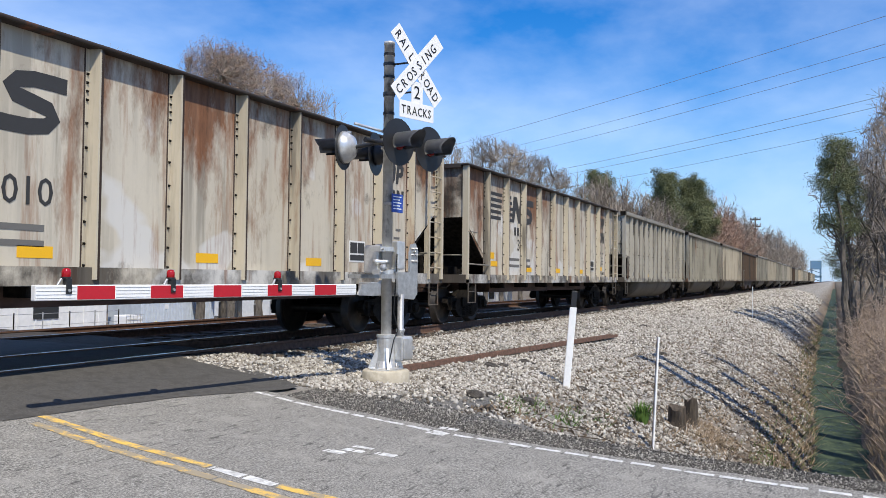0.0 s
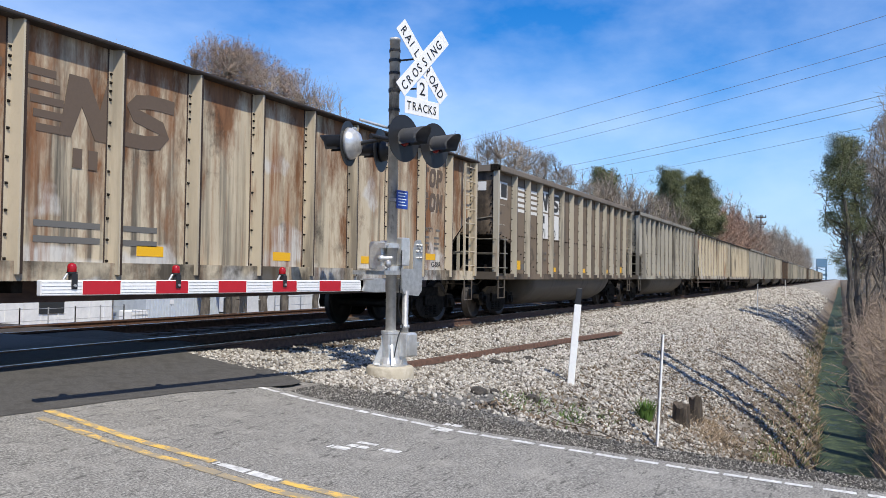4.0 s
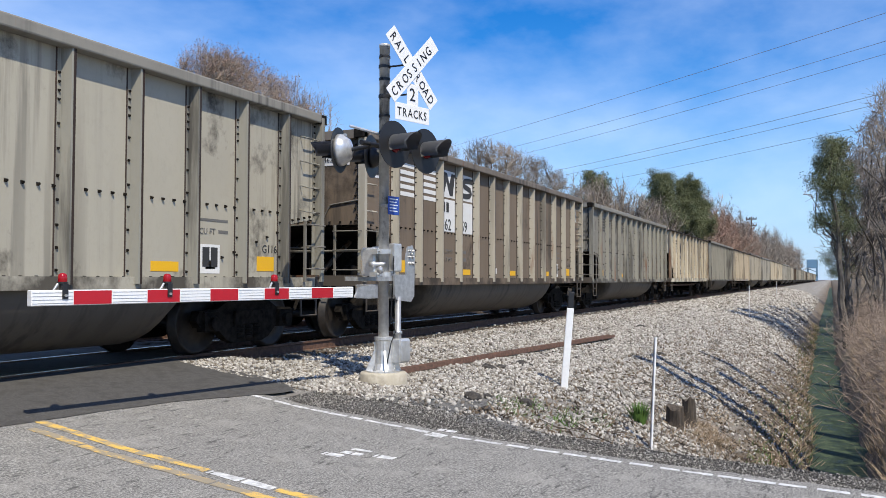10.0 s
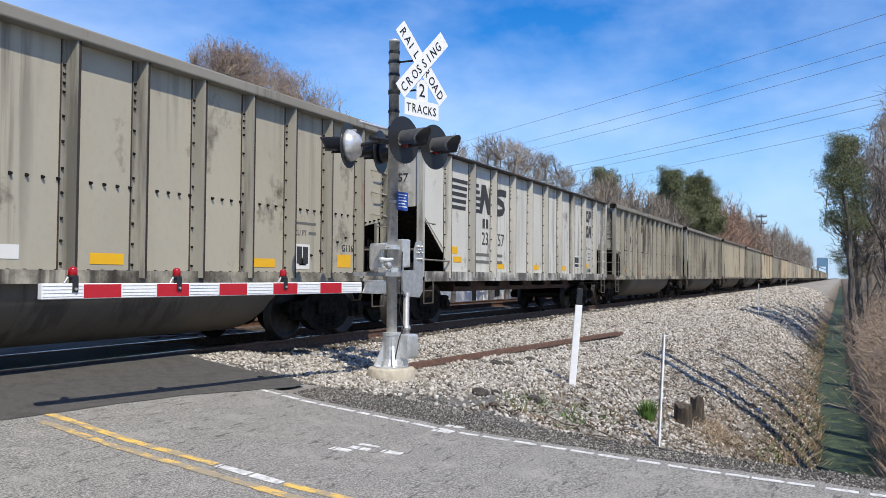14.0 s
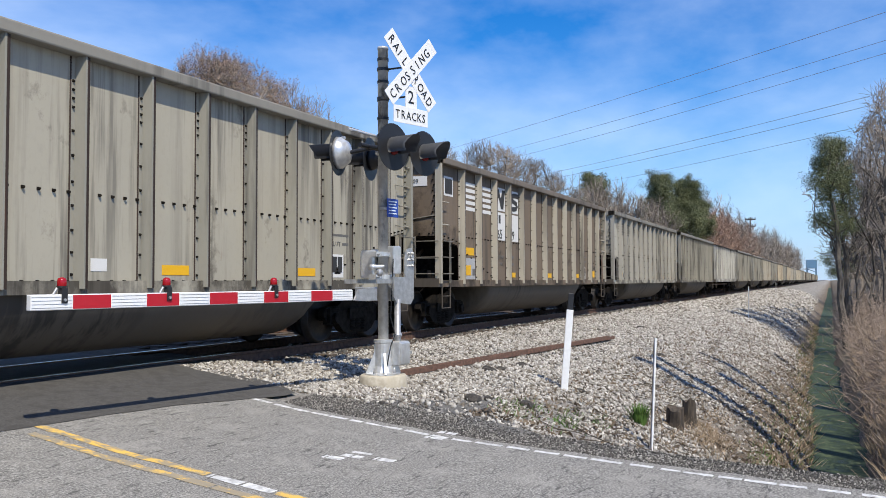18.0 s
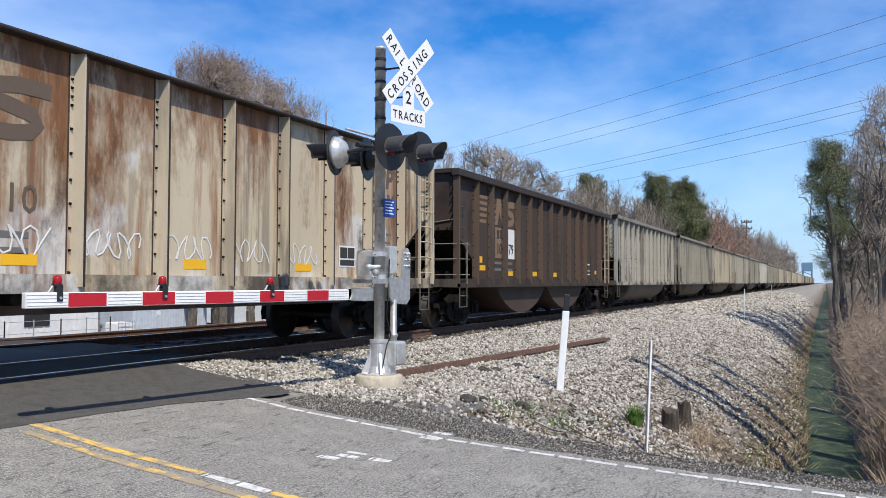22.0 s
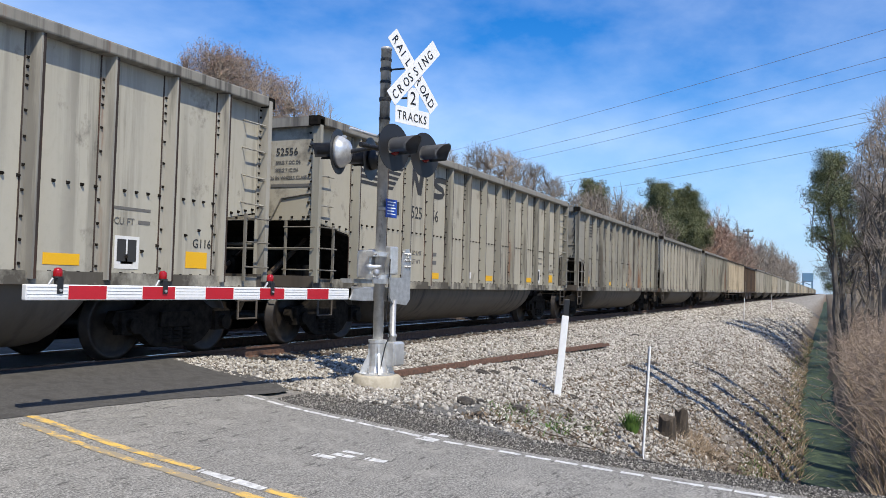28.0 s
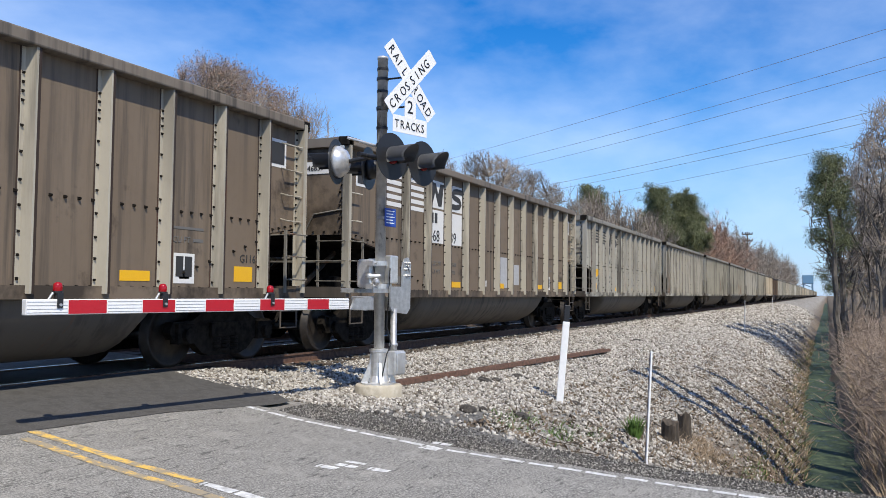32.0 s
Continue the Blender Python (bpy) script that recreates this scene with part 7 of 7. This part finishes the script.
while x < 420:
    for _ in range(2):
        right.append((x + rnd.uniform(-3, 3), -2.6 - rnd.uniform(0, 9) - 0.004 * x, rnd.uniform(7.5, 11.5)))
    x += 2.0 + x * 0.012
woods("far_woods", "grey-brown leafless woods along the ditch", right, 8, TWIG)

# the near side: dark pines and tall bare trees over the ditch
DARK_PINE = "dark pine with a bare lower trunk leaning over the ditch"
pine_tree(pose(41.5, -0.55, -1.5, -4.6, 0, 0) @ pose(0, 0, 0, 0, 0, 20), DARK_PINE, 41, 8.9, 0.50, 1.2)
pine_tree(pose(44.5, -0.85, -1.4, -3.0, 0, 0) @ pose(0, 0, 0, 0, 0, 140), DARK_PINE, 43, 9.0, 0.55, 1.0)
pine_tree(stand(62.0, -0.55, -1.6, 20, 0.66), "small dark pine on the ditch bank", 42, 9.6, 0.40, 2.0)
dome_tree(stand(45.5, -0.55, -1.5, 90), "slim grey leafless tree reaching over the ditch", 56, 9.3, 2.3, 0.34, 150, 6, 0, 0.14, 0.008)
for k, (x, y, s, t) in enumerate(((39.0, -1.95, 1.0, 10), (44.5, -1.9, 1.0, 95), (48.5, -2.3, 1.02, 170), (41.5, -2.6, 1.08, 310), (52, -2.2, 1.1, 200), (42.8, -3.1, 1.05, 140), (50, -1.2, 0.95, 222), (56, -1.6, 1.0, 30))):
    dome_tree(stand(x, y, -1.0, t, s), "tall grey leafless tree on the ditch bank", (52, 53, 54)[k % 3], 10.0, 1.25, 0.36, 110, 6, 0, 0.10, 0.008)
# slim trees beside the road, out to the camera's right, which throw their shade over the bank
for x, y, t, k in ((13.6, -2.7, 0, 55), (15.0, -2.5, 70, 56), (16.6, -3.1, 200, 55), (18.8, -3.3, 120, 56), (21.4, -4.2, 250, 55), (27.0, -4.8, 30, 56)):
    bare_tree(stand(x, y, -0.9, t), "slim grey leafless tree beside the ditch", k, 10.8, 0.24, 4, 0, 0.105, clear=5.0, fine=0.012)


def brush():
    rnd = random.Random(21)
    tan, grey = Shape(), Shape()
    for _ in range(9000):
        x = 11 + 60 * rnd.random() ** 1.7
        y = -0.62 - abs(rnd.gauss(0, 2.0)) - 0.3 * rnd.random()
        z = ground_z(x, y)
        p = Vector((x, y, z - 0.03))
        h = rnd.uniform(0.35, 1.25) * (0.55 if y > -1.3 else 1.0)
        n = 3
        for _ in range(n):
            tip = p + Vector((rnd.gauss(0, 0.35) * h, rnd.gauss(0.08, 0.35) * h, h * rnd.uniform(0.5, 1.0)))
            (tan if rnd.random() < 0.55 else grey).blade(p + Vector((rnd.gauss(0, 0.07), rnd.gauss(0, 0.07), 0)), tip, 0.008 + 0.00025 * x, rnd)
    for _ in range(1100):
        x = 14 + 50 * rnd.random() ** 1.5
        y = -0.8 - abs(rnd.gauss(0, 2.0))
        p = Vector((x, y, ground_z(x, y) - 0.05))
        d = Vector((rnd.gauss(0, 0.4), rnd.gauss(0.15, 0.4), 1)).normalized()
        for k in range(4):
            q = p + d * rnd.uniform(0.25, 0.55)
            grey.limb(p, q, 0.014 - 0.003 * k, 0.011 - 0.003 * k, 3)
            for _ in range(2):
                side = Vector((rnd.gauss(0, 1), rnd.gauss(0, 1), rnd.gauss(0.3, 0.6)))
                grey.limb(q, q + side * rnd.uniform(0.12, 0.35), 0.006, 0.003, 3)
            p, d = q, (d + Vector((rnd.gauss(0, 0.3), rnd.gauss(0, 0.3), -0.1))).normalized()
    for s, m, label in ((tan, STRAW, "dry tan grass and weeds on the ditch bank"), (grey, BRUSH, "tangled grey-brown brush on the ditch bank")):
        tagged(mesh_link("dry_brush", s.mesh("dry_brush"), m), label, "brush", kind="stuff")


RIM_GREEN = surface("dull_green_weeds", (0.06, 0.075, 0.025), (0.16, 0.17, 0.07), 3.0, 0.8, bump=0)


def bank_grass():
    rnd = random.Random(22)
    tan, leaves = Shape(), Shape()
    spots = [(13.9, 1.85, 0.45, 420), (14.4, 1.75, 0.4, 380), (14.9, 2.05, 0.3, 220), (14.2, 2.3, 0.4, 120), (16.0, 1.9, 0.5, 110), (13.2, 2.2, 0.35, 60), (17.0, 1.2, 0.6, 120), (20, 1.15, 1.2, 160), (24, 1.1, 1.5, 160), (15.5, 1.1, 0.8, 120)]
    for cx, cy, r, n in spots:
        for _ in range(n):
            x, y = cx + rnd.gauss(0, r * 0.6), cy + rnd.gauss(0, r * 0.35)
            p = Vector((x, y, ground_z(x, y) - 0.02))
            h = rnd.uniform(0.05, 0.20)
            tan.blade(p, p + Vector((rnd.gauss(0, 0.6) * h, rnd.gauss(-0.2, 0.6) * h, h)), 0.007, rnd)
    rim = Shape()
    for _ in range(3800):
        x = 13.5 + 55 * rnd.random() ** 1.5
        y = 0.90 + ditch_y(x) + rnd.gauss(0, 0.10) + 0.25 * abs(rnd.gauss(0, 1)) * (noise.noise((x * 0.8, 0, 51)) > 0)
        p = Vector((x, y, ground_z(x, y) - 0.02))
        if noise.noise((x * 1.1, 0, 61)) < -0.12:
            continue
        h = rnd.uniform(0.08, 0.30)
        (rim if rnd.random() < 0.45 else tan).blade(p, p + Vector((rnd.gauss(0, 0.5) * h, rnd.gauss(-0.35, 0.5) * h, h * 0.8)), 0.010 + 0.0002 * x, rnd)
    tagged(mesh_link("weeds", rim.mesh("weeds"), RIM_GREEN), "dull green weeds along the water's edge", "weeds", kind="stuff")
    for _ in range(9500):
        x = 9.5 + 34 * rnd.random() ** 1.4
        y = 0.75 + 3.4 * rnd.random() ** 1.9
        leaves.leaf(Vector((x, y, ground_z(x, y) + rnd.uniform(0.01, 0.06))), rnd.uniform(0.025, 0.06), rnd)
    weeds = Shape()
    for cx, cy, r, n in ((10.9, 3.9, 0.35, 160), (11.3, 3.3, 0.3, 120), (11.9, 3.0, 0.2, 60), (15.2, 1.05, 0.5, 200), (17.5, 1.0, 0.7, 240), (21, 1.0, 0.9, 240)):
        for _ in range(n):
            x, y = cx + rnd.gauss(0, r), cy + rnd.gauss(0, r * 0.4)
            p = Vector((x, y, ground_z(x, y) - 0.01))
            h = rnd.uniform(0.03, 0.11)
            weeds.blade(p, p + Vector((rnd.gauss(0, 0.8) * h, rnd.gauss(0, 0.8) * h, h)), 0.012, rnd)
    tagged(mesh_link("weeds", weeds.mesh("weeds"), GREEN_LEAF), "low green weeds among the stones", "weeds", kind="stuff")
    sticks = Shape()
    for _ in range(420):
        x, y = 10.5 + 22 * rnd.random() ** 1.4, 0.9 + 2.4 * rnd.random()
        a, n = rnd.uniform(0, 6.28), rnd.uniform(0.12, 0.5)
        x2, y2 = x + n * math.cos(a), y + n * math.sin(a)
        sticks.limb(Vector((x, y, ground_z(x, y) + 0.03)), Vector((x2, y2, ground_z(x2, y2) + rnd.uniform(0.02, 0.12))), 0.009, 0.004, 3)
    tagged(mesh_link("fallen_sticks", sticks.mesh("fallen_sticks"), BARK_GREY), "fallen sticks on the lower bank", "sticks", kind="stuff")
    tagged(mesh_link("dry_grass", tan.mesh("dry_grass"), STRAW), "dry grass tufts on the stony bank", "grass", kind="stuff")
    tagged(mesh_link("leaf_litter", leaves.mesh("leaf_litter"), DEAD_LEAF), "scattered dead leaves on the stony bank", "leaves", kind="stuff")


brush()
bank_grass()

# ---- ballast stones ----
STONE, _nt, _b = fresh("ballast_stone", 0.9)
_g = _nt.nodes.new("ShaderNodeNewGeometry")
_c = ramp(_nt, _g.outputs["Random Per Island"], [(0.0, (0.05, 0.044, 0.038)), (0.16, (0.16, 0.132, 0.10)), (0.36, (0.29, 0.27, 0.235)), (0.68, (0.42, 0.395, 0.35)), (1.0, (0.63, 0.60, 0.545))])
_nt.links.new(mixed(_nt, steps(_nt, grain(_nt, 30.0), 0.4, 0.7, 0.4), _c, (0.22, 0.20, 0.18)), _b.inputs["Base Color"])


GRIT, _nt, _b = fresh("dark_road_grit", 0.9)
_g = _nt.nodes.new("ShaderNodeNewGeometry")
_nt.links.new(ramp(_nt, _g.outputs["Random Per Island"], [(0.0, (0.035, 0.034, 0.032)), (0.62, (0.115, 0.106, 0.094)), (1.0, (0.42, 0.40, 0.36))]), _b.inputs["Base Color"])


def stones(name, count, place, small, large, seed, label, material=STONE):
    r = np.random.default_rng(seed)
    cube = np.array([(x, y, z) for x in (-1, 1) for y in (-1, 1) for z in (-1, 1)], float) * 0.62
    quads = np.array([(0, 1, 3, 2), (4, 6, 7, 5), (0, 4, 5, 1), (2, 3, 7, 6), (0, 2, 6, 4), (1, 5, 7, 3)])
    pts = np.array([place(r) for _ in range(count)])
    size = r.uniform(small, large, (count, 1, 1)) * (1 + 0.02 * np.maximum(0, pts[:, 0] - 14))[:, None, None]
    v = cube[None] * (1 + r.uniform(-0.45, 0.45, (count, 8, 3))) * size * r.uniform(0.65, 1.25, (count, 1, 3))
    q = r.normal(size=(count, 4))
    q /= np.linalg.norm(q, axis=1)[:, None]
    w, x, y, z = q.T
    rot = np.stack([np.stack([1 - 2 * (y * y + z * z), 2 * (x * y - z * w), 2 * (x * z + y * w)], 1), np.stack([2 * (x * y + z * w), 1 - 2 * (x * x + z * z), 2 * (y * z - x * w)], 1), np.stack([2 * (x * z - y * w), 2 * (y * z + x * w), 1 - 2 * (x * x + y * y)], 1)], 1)
    v = np.einsum("nij,nkj->nki", rot, v) + pts[:, None, :]
    f = (quads[None] + 8 * np.arange(count)[:, None, None]).reshape(-1, 4)
    me = bpy.data.meshes.new(name)
    me.vertices.add(count * 8)
    me.vertices.foreach_set("co", v.reshape(-1))
    me.loops.add(f.size)
    me.loops.foreach_set("vertex_index", f.reshape(-1))
    me.polygons.add(len(f))
    me.polygons.foreach_set("loop_start", np.arange(0, f.size, 4))
    me.polygons.foreach_set("loop_total", np.full(len(f), 4))
    me.update(calc_edges=True)
    ob = mesh_link(name, me, material)
    tagged(ob, label, "ballast", kind="stuff")


def on_bank(r):
    while True:
        x = 9.2 + 34.4 * r.random() ** 1.9
        y = 0.45 + 7.75 * r.random() ** 0.88
        if r.random() > 0.30 + 0.70 * smooth01(y + 0.6 * noise.noise((x * 0.5, y, 41)), 0.7, 2.9) or ground_z(x, y) < -2.36:
            continue
        if noise.noise((x * 0.9, y * 1.3, 21)) + 0.35 * smooth01(-x, -13, -10.5) * smooth01(-y, -5.2, -4.0) > 0.30 and r.random() < 0.8:
            continue
        edge = edge_x(y) + 0.62 + 0.5 * smooth01(y, 3.0, 4.3) if y < 5.7 else 9.05
        if x < edge + r.random() * (1.0 if y < 5.7 else 0.25) or (y < 5.2 and x < 12 and r.random() < 0.75 * smooth01(-x, -12, -9.8)):
            continue
        break
    return x, y, ground_z(x, y) + r.uniform(-0.012, 0.022)


def on_track(r):
    x = 9.9 + 40 * r.random() ** 1.6
    y = r.uniform(8.0, 10.8)
    return x, y, -0.20 + r.uniform(-0.01, 0.03)


def on_shoulder(r):
    y = r.uniform(-1.5, 6.0)
    x = edge_x(y) + 0.18 + abs(r.normal(0, 0.36 + 0.30 * smooth01(y, 3.0, 4.3)))
    return x, y, ground_z(x, y) + r.uniform(-0.004, 0.01)


stones("ballast", 98000, on_bank, 0.013, 0.036, 1, "loose pale crushed stone ballast on the bank")
def on_far_bank(r):
    while True:
        x = 38 + 95 * r.random() ** 1.5
        y = 1.6 + 6.4 * r.random()
        if r.random() < 0.25 + 0.75 * smooth01(y + 0.5 * math.sin(x * 0.7), 1.7, 3.2):
            break
    return x, y, ground_z(x, y) + r.uniform(-0.012, 0.03)


stones("ballast", 16000, on_far_bank, 0.028, 0.050, 4, "pale crushed stone ballast further along the bank")
# dark stones here carry oil and the shade beneath the train
stones("ballast", 7000, on_track, 0.024, 0.045, 2, "oily crushed stone between the ties, darkened for the train's shade", GRIT)
stones("shoulder_grit", 30000, on_shoulder, 0.004, 0.012, 3, "fine dark grit along the road edge", GRIT)

motions()
